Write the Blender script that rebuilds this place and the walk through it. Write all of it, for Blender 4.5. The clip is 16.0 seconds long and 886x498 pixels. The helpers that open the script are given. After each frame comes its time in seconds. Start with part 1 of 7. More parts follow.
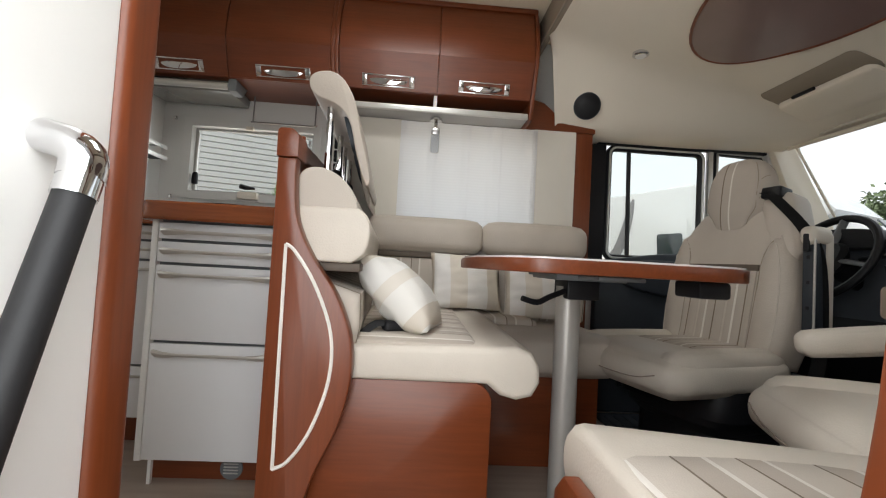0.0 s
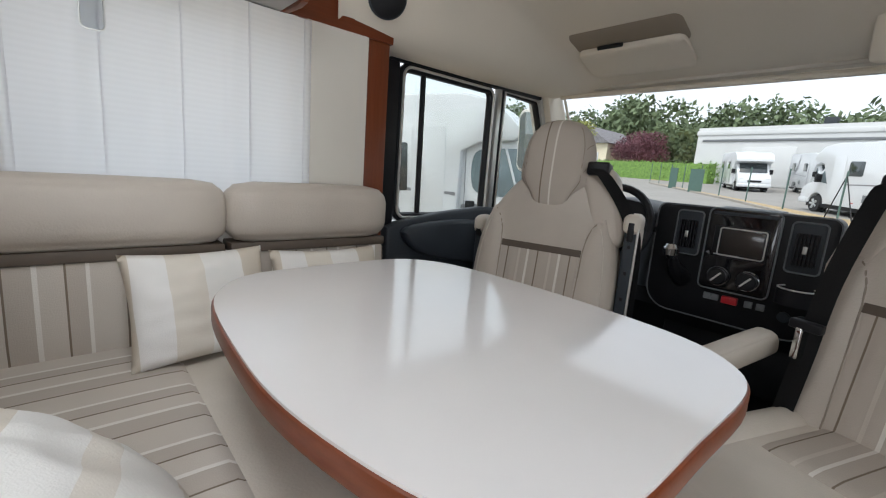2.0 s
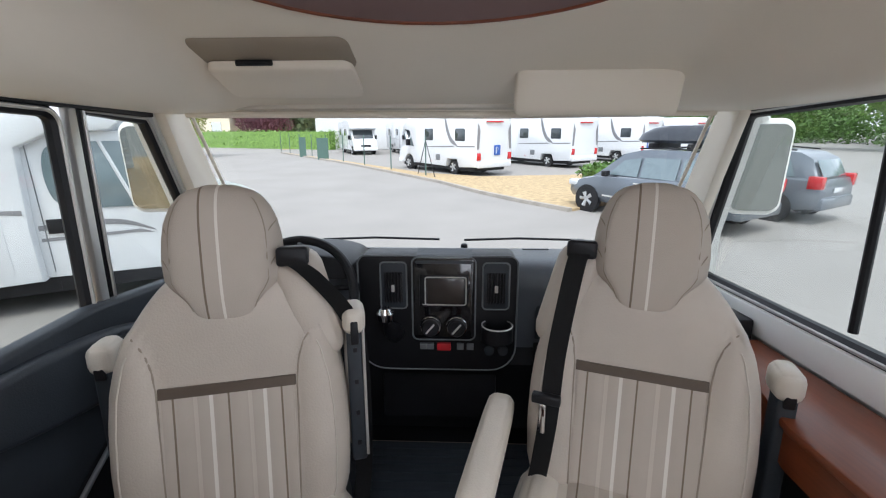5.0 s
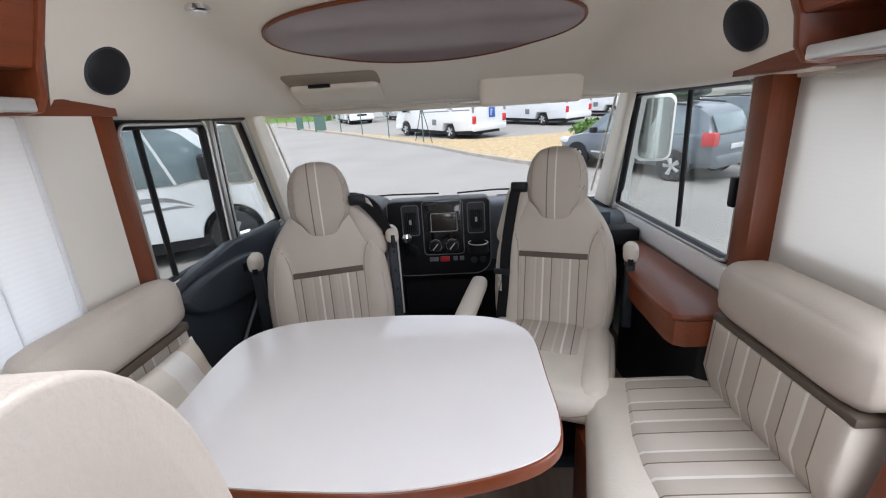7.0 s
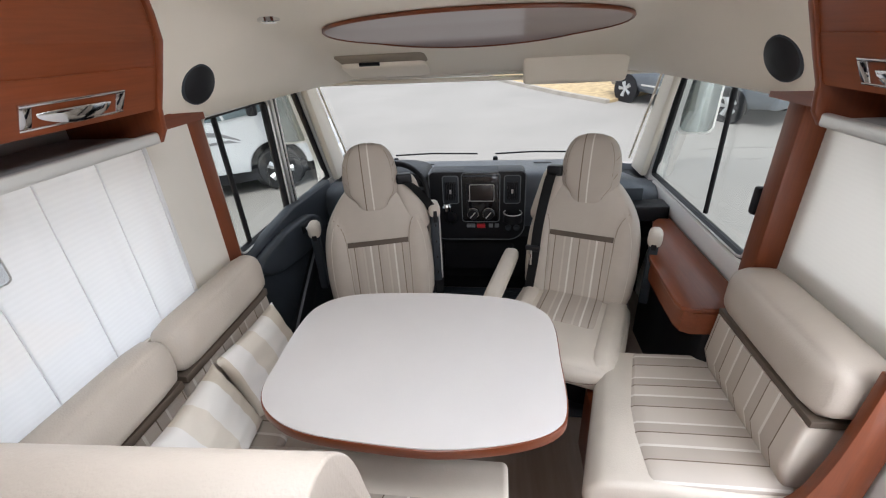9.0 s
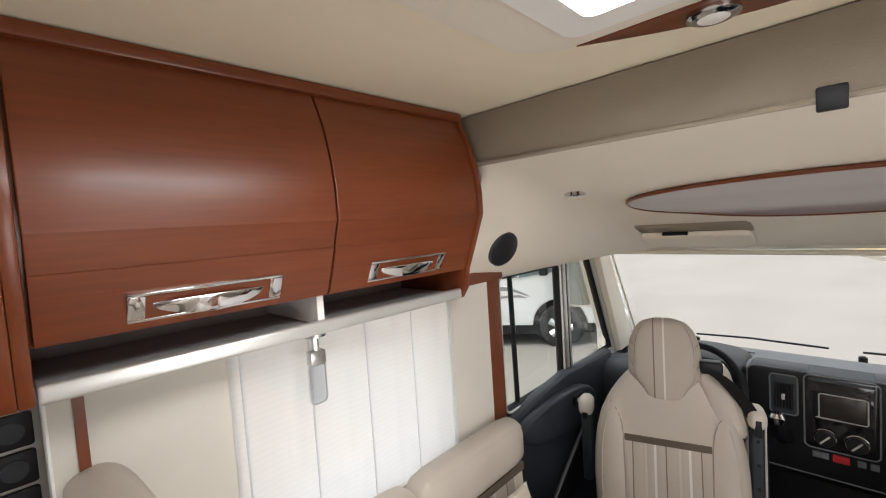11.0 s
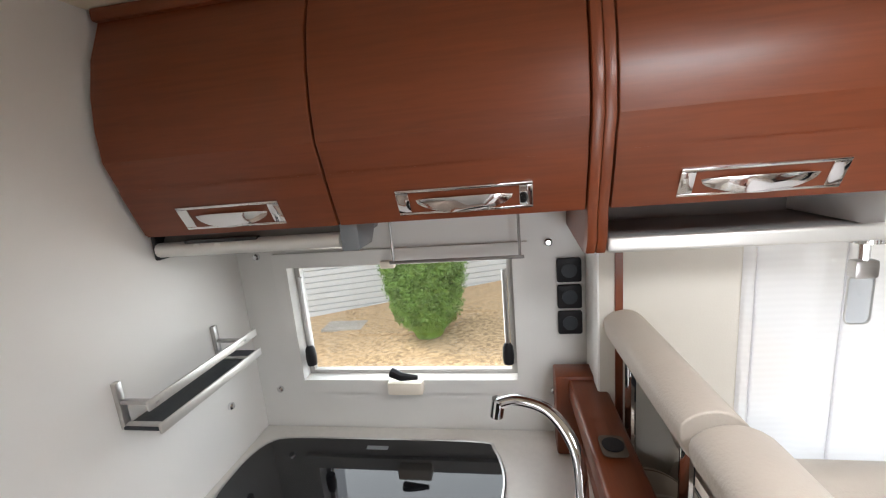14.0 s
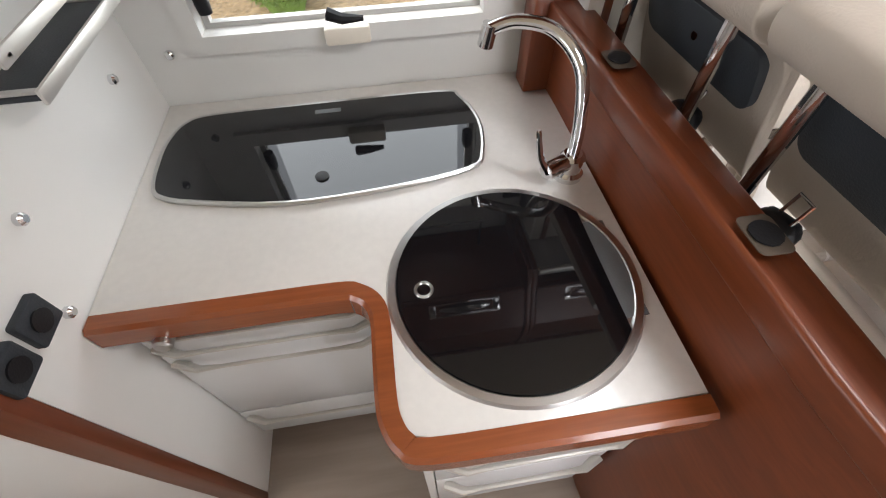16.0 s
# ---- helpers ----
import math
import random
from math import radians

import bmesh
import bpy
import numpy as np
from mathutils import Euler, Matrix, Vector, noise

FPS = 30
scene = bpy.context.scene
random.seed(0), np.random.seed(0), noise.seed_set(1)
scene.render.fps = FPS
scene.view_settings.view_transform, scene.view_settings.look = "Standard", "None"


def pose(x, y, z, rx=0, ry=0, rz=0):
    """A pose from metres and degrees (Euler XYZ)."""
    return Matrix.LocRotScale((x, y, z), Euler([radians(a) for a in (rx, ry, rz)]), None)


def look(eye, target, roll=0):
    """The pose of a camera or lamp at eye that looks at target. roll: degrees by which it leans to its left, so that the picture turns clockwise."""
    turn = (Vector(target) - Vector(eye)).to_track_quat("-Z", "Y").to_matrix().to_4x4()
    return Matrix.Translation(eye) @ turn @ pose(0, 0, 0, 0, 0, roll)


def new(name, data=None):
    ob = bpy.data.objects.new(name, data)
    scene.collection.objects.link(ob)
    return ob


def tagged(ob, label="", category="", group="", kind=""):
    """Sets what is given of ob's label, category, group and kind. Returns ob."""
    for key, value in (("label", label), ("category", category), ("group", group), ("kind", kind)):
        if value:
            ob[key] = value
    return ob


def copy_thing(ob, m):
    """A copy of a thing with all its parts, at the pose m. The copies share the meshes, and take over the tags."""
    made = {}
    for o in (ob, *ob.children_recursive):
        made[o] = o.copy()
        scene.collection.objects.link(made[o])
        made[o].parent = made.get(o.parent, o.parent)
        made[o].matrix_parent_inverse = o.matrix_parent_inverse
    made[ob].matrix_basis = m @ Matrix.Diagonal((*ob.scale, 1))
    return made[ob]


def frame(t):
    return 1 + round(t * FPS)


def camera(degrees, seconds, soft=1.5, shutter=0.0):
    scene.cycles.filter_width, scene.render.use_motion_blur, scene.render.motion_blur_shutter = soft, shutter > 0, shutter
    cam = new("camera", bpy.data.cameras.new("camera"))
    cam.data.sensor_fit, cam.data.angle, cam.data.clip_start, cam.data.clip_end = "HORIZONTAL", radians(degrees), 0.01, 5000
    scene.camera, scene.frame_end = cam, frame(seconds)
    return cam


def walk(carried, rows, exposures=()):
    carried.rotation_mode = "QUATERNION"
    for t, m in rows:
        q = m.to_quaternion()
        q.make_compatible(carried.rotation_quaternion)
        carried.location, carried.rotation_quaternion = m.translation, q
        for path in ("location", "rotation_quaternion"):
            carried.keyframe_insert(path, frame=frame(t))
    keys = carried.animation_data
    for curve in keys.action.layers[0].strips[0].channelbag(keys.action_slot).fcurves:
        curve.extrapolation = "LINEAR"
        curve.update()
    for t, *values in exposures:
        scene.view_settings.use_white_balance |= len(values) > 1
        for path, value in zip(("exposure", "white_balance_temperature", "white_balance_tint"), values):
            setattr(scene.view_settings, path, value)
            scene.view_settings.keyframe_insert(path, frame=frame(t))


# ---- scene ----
cam = camera(92.9, 16.0, soft=1.15)
PATH = [
    (0, (-0.098, -0.048, 0.743), (0.016, 1.947, 0.819), 3.2),
    (0.5, (-0.163, 0.244, 0.791), (0.077, 2.229, 0.835), 3.0),
    (1, (-0.172, 0.402, 0.839), (0.297, 2.346, 0.797), 3.8),
    (1.5, (-0.152, 0.624, 0.939), (0.806, 2.366, 0.719), 4.3),
    (2, (-0.112, 0.726, 1.036), (1.204, 2.189, 0.679), 4.4),
    (2.5, (-0.085, 0.919, 1.131), (1.579, 1.953, 0.729), 4.0),
    (3, (-0.004, 0.962, 1.219), (1.846, 1.592, 0.794), 1.7),
    (3.5, (0.214, 1.007, 1.243), (2.132, 1.384, 0.82), -0.6),
    (4, (0.404, 1.061, 1.265), (2.342, 1.287, 0.824), -1.0),
    (4.2, (0.448, 1.078, 1.269), (2.386, 1.264, 0.812), -0.7),
    (6.3, (-0.343, 1.066, 1.402), (1.619, 1.032, 1.019), -0.1),
    (6.5, (-0.43, 1.062, 1.401), (1.523, 1.052, 0.97), -0.8),
    (7, (-0.533, 1.028, 1.396), (1.375, 1.122, 0.804), -3.6),
    (7.5, (-0.606, 1.008, 1.515), (1.271, 1.19, 0.849), -4.3),
    (8, (-0.629, 1.009, 1.616), (1.191, 1.2, 0.807), -3.6),
    (8.2, (-0.641, 1.008, 1.639), (1.144, 1.182, 0.753), -3.5),
    (10.3, (-0.623, 1.085, 1.69), (1.147, 1.899, 1.24), -2.1),
    (10.5, (-0.586, 1.073, 1.668), (1.09, 2.127, 1.388), -3.4),
    (11, (-0.524, 1.104, 1.677), (0.914, 2.489, 1.562), -3.8),
    (11.5, (-0.431, 1.076, 1.703), (0.593, 2.784, 1.521), -1.1),
    (12, (-0.396, 1.002, 1.713), (-0.068, 2.971, 1.589), -1.1),
    (12.5, (-0.479, 1.033, 1.72), (-0.643, 3.024, 1.63), -2.4),
    (13, (-0.575, 1.058, 1.704), (-1.055, 2.999, 1.657), -3.5),
    (13.5, (-0.654, 1.093, 1.681), (-1.115, 3.034, 1.541), -3.8),
    (14, (-0.677, 1.134, 1.651), (-1.011, 3.063, 1.241), -5.0),
    (14.5, (-0.721, 1.174, 1.601), (-0.944, 2.998, 0.812), -5.2),
    (15, (-0.829, 1.209, 1.547), (-0.858, 2.812, 0.351), -3.9),
    (15.5, (-0.902, 1.205, 1.518), (-0.791, 2.516, 0.011), -2.9),
    (16, (-0.927, 1.202, 1.503), (-0.762, 2.389, -0.097), -1.3),
]
EXPOSURE = [(0, 0.68, 6600, 10), (1, 0.80, 6500, 10), (1.5, 0.80, 6350, 10), (2, 0.66, 6150, 10), (2.5, 0.66, 6000, 9), (3.5, 1.06, 5850, 10), (4.2, 1.12, 5950, 11), (6.5, 1.04, 5950, 14), (8, 1.0, 6100, 14), (10.5, 1.16, 6450, 12), (12, 1.25, 6900, 12), (13, 1.50, 6300, 11), (13.5, 1.56, 6250, 12), (14, 1.48, 6350, 12), (15, 1.32, 6500, 13), (16, 1.60, 6450, 13)]
walk(cam, [(t, look(eye, target, roll)) for t, eye, target, roll in PATH], EXPOSURE)

# ---- light ----
world = bpy.data.worlds.new("overcast_sky")
scene.world = world
world.use_nodes = True
wn, wl = world.node_tree.nodes, world.node_tree.links
sky = wn.new("ShaderNodeTexSky")
sky.sky_type, sky.sun_disc = "NISHITA", False
sky.sun_elevation, sky.sun_rotation = radians(55), radians(270)
sky.air_density, sky.dust_density, sky.ozone_density = 1.0, 5.0, 1.0
haze = wn.new("ShaderNodeMixRGB")          # thin cloud: greys the blue of the clear sky
haze.inputs[0].default_value = 0.72
haze.inputs[2].default_value = (7.2, 7.3, 7.5, 1)
wl.new(sky.outputs[0], haze.inputs[1])
wl.new(haze.outputs[0], wn["Background"].inputs[0])
wn["Background"].inputs[1].default_value = 0.145
sun = new("sun", bpy.data.lights.new("sun", "SUN"))
sun.data.energy, sun.data.angle, sun.data.color = 1.2, radians(14), (1.0, 0.96, 0.9)
sun.matrix_world = look((0, 0, 0), (0.55, -0.12, -0.85))


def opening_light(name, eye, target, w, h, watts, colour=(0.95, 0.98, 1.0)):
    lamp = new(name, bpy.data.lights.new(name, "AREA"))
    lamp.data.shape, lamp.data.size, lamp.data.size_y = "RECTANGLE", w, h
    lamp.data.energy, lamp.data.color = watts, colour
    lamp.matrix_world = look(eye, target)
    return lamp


opening_light("curtain_window_sky", (0.13, 2.30, 1.2), (0.13, 0, 1.2), 0.62, 0.44, 0.24)
opening_light("skylight_sky", (-0.16, 1.13, 2.022), (-0.16, 1.13, 0), 0.46, 0.46, 5)
opening_light("entry_door_sky", (-0.22, -0.12, 0.9), (-0.22, 2.4, -0.5), 0.60, 1.6, 8.5)
opening_light("sofa_window_sky", (0.45, -0.06, 1.2), (0.45, 3, 1.2), 0.5, 0.42, 0.25)
opening_light("kitchen_window_sky", (-1.0, 2.29, 1.22), (-1.0, 0, 1.1), 0.56, 0.30, 0.6)
# Unseen fill lamp: the rear opening is added to brighten the kitchen.
opening_light("unseen_rear_fill", (-2.68, 0.75, 1.35), (0, 1.3, 1.3), 0.9, 0.55, 1.8)


# ---- materials ----
def mat(name, colour, rough=0.5, metal=0.0, vary=0.06, scale=6.0, bump=0.0, bump_scale=120.0, coat=0.0, stretch=(1, 1, 1), spec=0.5):
    """Principled surface with broad tone variation and fine relief."""
    m = bpy.data.materials.new(name)
    m.use_nodes = True
    n, l = m.node_tree.nodes, m.node_tree.links
    p = n["Principled BSDF"]
    p.inputs["Roughness"].default_value, p.inputs["Metallic"].default_value = rough, metal
    p.inputs["Coat Weight"].default_value, p.inputs["Coat Roughness"].default_value = coat, 0.12
    p.inputs["Specular IOR Level"].default_value = spec
    c = n.new("ShaderNodeTexCoord")
    mp = n.new("ShaderNodeMapping")
    mp.inputs["Scale"].default_value = stretch
    l.new(c.outputs["Object"], mp.inputs[0])
    t = n.new("ShaderNodeTexNoise")
    t.inputs["Scale"].default_value, t.inputs["Detail"].default_value = scale, 5
    l.new(mp.outputs[0], t.inputs["Vector"])
    r = n.new("ShaderNodeValToRGB")
    r.color_ramp.elements[0].position, r.color_ramp.elements[1].position = 0.3, 0.7
    r.color_ramp.elements[0].color = (*[x * (1 - vary) for x in colour], 1)
    r.color_ramp.elements[1].color = (*[min(1, x * (1 + vary)) for x in colour], 1)
    l.new(t.outputs[0], r.inputs[0])
    l.new(r.outputs[0], p.inputs["Base Color"])
    if bump:
        t2 = n.new("ShaderNodeTexNoise")
        t2.inputs["Scale"].default_value, t2.inputs["Detail"].default_value = bump_scale, 3
        l.new(mp.outputs[0], t2.inputs["Vector"])
        b = n.new("ShaderNodeBump")
        b.inputs["Strength"].default_value, b.inputs["Distance"].default_value = bump, 0.004
        l.new(t2.outputs[0], b.inputs["Height"])
        l.new(b.outputs[0], p.inputs["Normal"])
    return m


def wood(name, axis, base=(0.172, 0.040, 0.011), rough=0.36, coat=0.10):
    """Cherry veneer: grain drawn out along an axis, with darker pores."""
    s = [14.0, 14.0, 14.0]
    s[axis] = 0.9
    m = mat(name, base, rough, vary=0.12, scale=1.2, stretch=s, coat=coat)
    n, l = m.node_tree.nodes, m.node_tree.links
    p, mp = n["Principled BSDF"], n["Mapping"]
    t = n.new("ShaderNodeTexNoise")
    t.inputs["Scale"].default_value, t.inputs["Detail"].default_value, t.inputs["Distortion"].default_value = 9, 6, 0.6
    l.new(mp.outputs[0], t.inputs["Vector"])
    r = n.new("ShaderNodeValToRGB")
    r.color_ramp.elements[0].position, r.color_ramp.elements[1].position = 0.35, 0.62
    r.color_ramp.elements[0].color, r.color_ramp.elements[1].color = (0.88, 0.85, 0.83, 1), (1.03, 1.02, 1.02, 1)
    l.new(t.outputs[0], r.inputs[0])
    mx = n.new("ShaderNodeMixRGB")
    mx.blend_type, mx.inputs[0].default_value = "MULTIPLY", 1.0
    l.new(n["Color Ramp"].outputs[0], mx.inputs[1])
    l.new(r.outputs[0], mx.inputs[2])
    l.new(mx.outputs[0], p.inputs["Base Color"])
    return m


def striped(name, axis, period, stops, rough=0.85, bump=0.25, shift=0.0, weave=420.0):
    """Woven fabric with stripes across one axis of the object. stops: (where in the period, colour)."""
    m = mat(name, (0.6, 0.55, 0.47), rough, bump=bump, bump_scale=weave)
    n, l = m.node_tree.nodes, m.node_tree.links
    sep = n.new("ShaderNodeSeparateXYZ")
    l.new(n["Texture Coordinate"].outputs["Object"], sep.inputs[0])
    a = n.new("ShaderNodeMath")
    a.operation, a.inputs[1].default_value = "MULTIPLY_ADD", 1 / period
    a.inputs[2].default_value = shift + 100
    l.new(sep.outputs[axis], a.inputs[0])
    f = n.new("ShaderNodeMath")
    f.operation = "FRACT"
    l.new(a.outputs[0], f.inputs[0])
    r = n.new("ShaderNodeValToRGB")
    r.color_ramp.interpolation = "CONSTANT"
    e = r.color_ramp.elements
    e[0].position, e[0].color = stops[0][0], (*stops[0][1], 1)
    e[1].position, e[1].color = stops[1][0], (*stops[1][1], 1)
    for at, col in stops[2:]:
        k = e.new(at)
        k.color = (*col, 1)
    l.new(f.outputs[0], r.inputs[0])
    mx = n.new("ShaderNodeMixRGB")
    mx.blend_type, mx.inputs[0].default_value = "MULTIPLY", 1.0
    n["Color Ramp"].color_ramp.elements[0].color = (0.92, 0.92, 0.92, 1)
    n["Color Ramp"].color_ramp.elements[1].color = (1, 1, 1, 1)
    l.new(r.outputs[0], mx.inputs[1])
    l.new(n["Color Ramp"].outputs[0], mx.inputs[2])
    l.new(mx.outputs[0], n["Principled BSDF"].inputs["Base Color"])
    return m


def glass_mat(name, tint=(1, 1, 1), gloss=0.06, rough=0.0):
    """Thin pane: clear with a Fresnel reflection."""
    m = bpy.data.materials.new(name)
    m.use_nodes = True
    n, l = m.node_tree.nodes, m.node_tree.links
    n.remove(n["Principled BSDF"])
    a, g, x, f = n.new("ShaderNodeBsdfTransparent"), n.new("ShaderNodeBsdfGlossy"), n.new("ShaderNodeMixShader"), n.new("ShaderNodeLayerWeight")
    a.inputs[0].default_value = (*tint, 1)
    g.inputs["Roughness"].default_value = rough
    f.inputs[0].default_value = 0.5
    pw, ml = n.new("ShaderNodeMath"), n.new("ShaderNodeMath")
    pw.operation, pw.inputs[1].default_value = "POWER", 4.0
    ml.operation, ml.inputs[1].default_value, ml.inputs[2].default_value = "MULTIPLY_ADD", 0.6, 0.035
    l.new(f.outputs["Facing"], pw.inputs[0])
    l.new(pw.outputs[0], ml.inputs[0])
    l.new(ml.outputs[0], x.inputs[0])
    l.new(a.outputs[0], x.inputs[1])
    l.new(g.outputs[0], x.inputs[2])
    l.new(x.outputs[0], n["Material Output"].inputs[0])
    return m


def sheer(name, colour, through_share, clear_share, wave=0.975):
    """Thin cloth that lets light through."""
    m = bpy.data.materials.new(name)
    m.use_nodes = True
    n, l = m.node_tree.nodes, m.node_tree.links
    n.remove(n["Principled BSDF"])
    d, t, c = n.new("ShaderNodeBsdfDiffuse"), n.new("ShaderNodeBsdfTranslucent"), n.new("ShaderNodeBsdfTransparent")
    w = n.new("ShaderNodeTexWave")
    w.wave_type, w.bands_direction = "BANDS", "Z"
    w.inputs["Scale"].default_value = 22
    tc = n.new("ShaderNodeTexCoord")
    l.new(tc.outputs["Object"], w.inputs["Vector"])
    r = n.new("ShaderNodeValToRGB")
    r.color_ramp.elements[0].color = (*[x * wave for x in colour], 1)
    r.color_ramp.elements[1].color = (*colour, 1)
    l.new(w.outputs[0], r.inputs[0])
    for s in (d, t):
        l.new(r.outputs[0], s.inputs[0])
    x1, x2 = n.new("ShaderNodeMixShader"), n.new("ShaderNodeMixShader")
    x1.inputs[0].default_value, x2.inputs[0].default_value = through_share, clear_share
    l.new(d.outputs[0], x1.inputs[1])
    l.new(t.outputs[0], x1.inputs[2])
    l.new(x1.outputs[0], x2.inputs[1])
    l.new(c.outputs[0], x2.inputs[2])
    l.new(x2.outputs[0], n["Material Output"].inputs[0])
    return m


WOOD_X, WOOD_Y, WOOD_Z = wood("cherry_wood_x", 0), wood("cherry_wood_y", 1), wood("cherry_wood_z", 2)
CREAM = mat("cream_plastic", (0.82, 0.75, 0.64), 0.45, vary=0.03, scale=2, bump=0.05, bump_scale=260)
CEIL = mat("ceiling_cloth", (0.88, 0.79, 0.62), 0.85, vary=0.03, scale=2, bump=0.1, bump_scale=300)
WHITE = mat("white_laminate", (0.86, 0.85, 0.82), 0.30, vary=0.03, scale=2, bump=0.02)
WALLC = mat("wall_lining", (0.66, 0.62, 0.55), 0.75, vary=0.04, scale=3, bump=0.12, bump_scale=260)
PALE = mat("pale_moulding", (0.74, 0.73, 0.70), 0.4, vary=0.03, scale=3, bump=0.03)
LACQ = mat("silver_white_lacquer", (0.80, 0.80, 0.80), 0.25, vary=0.03, scale=4, coat=0.3)
TABLE = mat("table_laminate", (0.74, 0.71, 0.69), 0.10, vary=0.02, scale=5, coat=0.4)
WORKTOP = mat("worktop_laminate", (0.76, 0.73, 0.69), 0.22, vary=0.025, scale=60, coat=0.2)
LEATHER = mat("taupe_leather", (0.50, 0.44, 0.375), 0.48, vary=0.07, scale=5, bump=0.22, bump_scale=210)
LEATHER2 = mat("light_leather", (0.63, 0.57, 0.49), 0.5, vary=0.07, scale=5, bump=0.22, bump_scale=210)
BAND = mat("brown_piping", (0.10, 0.075, 0.055), 0.6, vary=0.1, bump=0.1)
TAUPE = mat("taupe_cloth", (0.33, 0.28, 0.22), 0.9, vary=0.05, scale=3, bump=0.15, bump_scale=300)
BLACK = mat("black_plastic", (0.011, 0.011, 0.013), 0.45, vary=0.2, spec=0.3, bump=0.12, bump_scale=300)
DARK = mat("charcoal_plastic", (0.034, 0.040, 0.048), 0.5, vary=0.12, spec=0.35, bump=0.2, bump_scale=300)
# Lighter than the black dash face: the sky's sheen is put into this colour.
DASHTOP = mat("dash_top_grain_sheen", (0.085, 0.095, 0.11), 0.42, vary=0.1, bump=0.25, bump_scale=300)
GREY = mat("grey_plastic", (0.16, 0.17, 0.18), 0.5, vary=0.08, bump=0.15, bump_scale=300)
GLOSSB = mat("gloss_black", (0.008, 0.008, 0.01), 0.06, vary=0.05, coat=0.5)
BLACKGLASS = mat("black_glass", (0.006, 0.006, 0.007), 0.035, vary=0.05, coat=0.0)
WEBBING = mat("black_webbing", (0.012, 0.012, 0.013), 0.75, vary=0.2, bump=0.3, bump_scale=500)
CHROME = mat("chrome", (0.70, 0.70, 0.71), 0.07, metal=1.0, vary=0.02)
STEEL = mat("brushed_steel", (0.55, 0.54, 0.53), 0.30, metal=1.0, vary=0.05, stretch=(1, 1, 20))
ALU = mat("aluminium_trim", (0.68, 0.67, 0.64), 0.35, metal=0.6, vary=0.03)
RUBBER = mat("rubber", (0.009, 0.009, 0.010), 0.6, vary=0.1, bump=0.1)
MAT = mat("rubber_mat", (0.050, 0.060, 0.074), 0.6, vary=0.15, bump=0.4, bump_scale=60)
FLOOR = mat("vinyl_floor", (0.31, 0.25, 0.205), 0.38, vary=0.14, scale=4, stretch=(0.6, 6, 6), bump=0.04)
RED = mat("red_plastic", (0.55, 0.02, 0.03), 0.35)
GLASS, TINTED = glass_mat("window_glass", (0.86, 0.89, 0.875)), glass_mat("acrylic_glass", (0.93, 0.95, 0.94))
SEAM = mat("seam_thread", (0.30, 0.25, 0.20), 0.8)
SEAM_PALE = mat("pale_seam_thread", (0.58, 0.53, 0.46), 0.8)
MIRROR = mat("mirror_glass", (0.36, 0.39, 0.38), 0.02, metal=1.0, vary=0.0)
CURTAIN = sheer("white_sheer_curtain", (0.88, 0.88, 0.90), 0.66, 0.10)
BLIND = sheer("pleated_blind_cloth", (0.76, 0.72, 0.66), 0.4, 0.0, 0.99)
SKYPANE = sheer("skylight_net", (0.92, 0.92, 0.9), 0.6, 0.15)
SHELFGREY = mat("grey_shelf_lining", (0.42, 0.41, 0.40), 0.5, vary=0.05, scale=4)
LINE = mat("white_inlay", (0.82, 0.78, 0.72), 0.4)
C_B, C_W, C_D, C_C = (0.49, 0.43, 0.365), (0.74, 0.70, 0.64), (0.20, 0.155, 0.115), (0.58, 0.52, 0.45)
STOPS = ((0.0, C_D), (0.035, C_B), (0.30, C_W), (0.37, C_B), (0.58, C_C), (0.66, C_B))
LSTOPS = ((0.0, C_C), (0.22, C_D), (0.242, C_B), (0.45, C_W), (0.495, C_C), (0.70, C_D), (0.722, C_B), (0.88, C_W), (0.915, C_C))
STR_X, STR_Y = striped("striped_cloth_x", 0, 0.21, LSTOPS), striped("striped_cloth_y", 1, 0.21, LSTOPS)
SEATSTR = striped("striped_seat_cloth", 1, 0.115, STOPS)
HEADSTR = striped("striped_headrest_cloth", 1, 0.40, ((0.0, C_B), (0.485, C_W), (0.503, C_B), (0.575, C_D), (0.589, C_B)), shift=0.5)
PIL_STR = striped("striped_cushion_cloth", 0, 0.30, ((0.0, (0.76, 0.73, 0.68)), (0.30, (0.62, 0.55, 0.45)), (0.52, (0.77, 0.74, 0.70)), (0.75, (0.69, 0.63, 0.54))), rough=0.8)
PILLOW = striped("white_cushion_cloth", 0, 0.24, ((0.0, (0.80, 0.78, 0.73)), (0.35, (0.68, 0.62, 0.53)), (0.55, (0.79, 0.77, 0.73)), (0.85, (0.73, 0.68, 0.60))), rough=0.6)


# ---- building helpers ----
def thing(name, at, label, category, group="", kind=""):
    ob = new(name)
    ob.empty_display_size = 0.05
    ob.location = at
    return tagged(ob, label, category, group, kind)


def origin(ob):
    while ob.parent:
        ob = ob.parent
    return ob.location if ob.type == "EMPTY" else Vector((0, 0, 0))


def mesh_of(name, bm, material, angle=35):
    bmesh.ops.recalc_face_normals(bm, faces=bm.faces)
    me = bpy.data.meshes.new(name)
    bm.to_mesh(me)
    bm.free()
    for m in material if isinstance(material, (tuple, list)) else (material,):
        me.materials.append(m)
    me.shade_smooth()
    me.set_sharp_from_angle(angle=radians(angle))
    return me


def part(name, bm, material, parent=None, label="", angle=35):
    """One mesh object under a thing or a part; vertices are given in the place's metres."""
    if parent:
        bmesh.ops.translate(bm, verts=bm.verts, vec=-Vector(origin(parent)))
    ob = new(name, mesh_of(name, bm, material, angle))
    ob.parent = parent
    return tagged(ob, label)


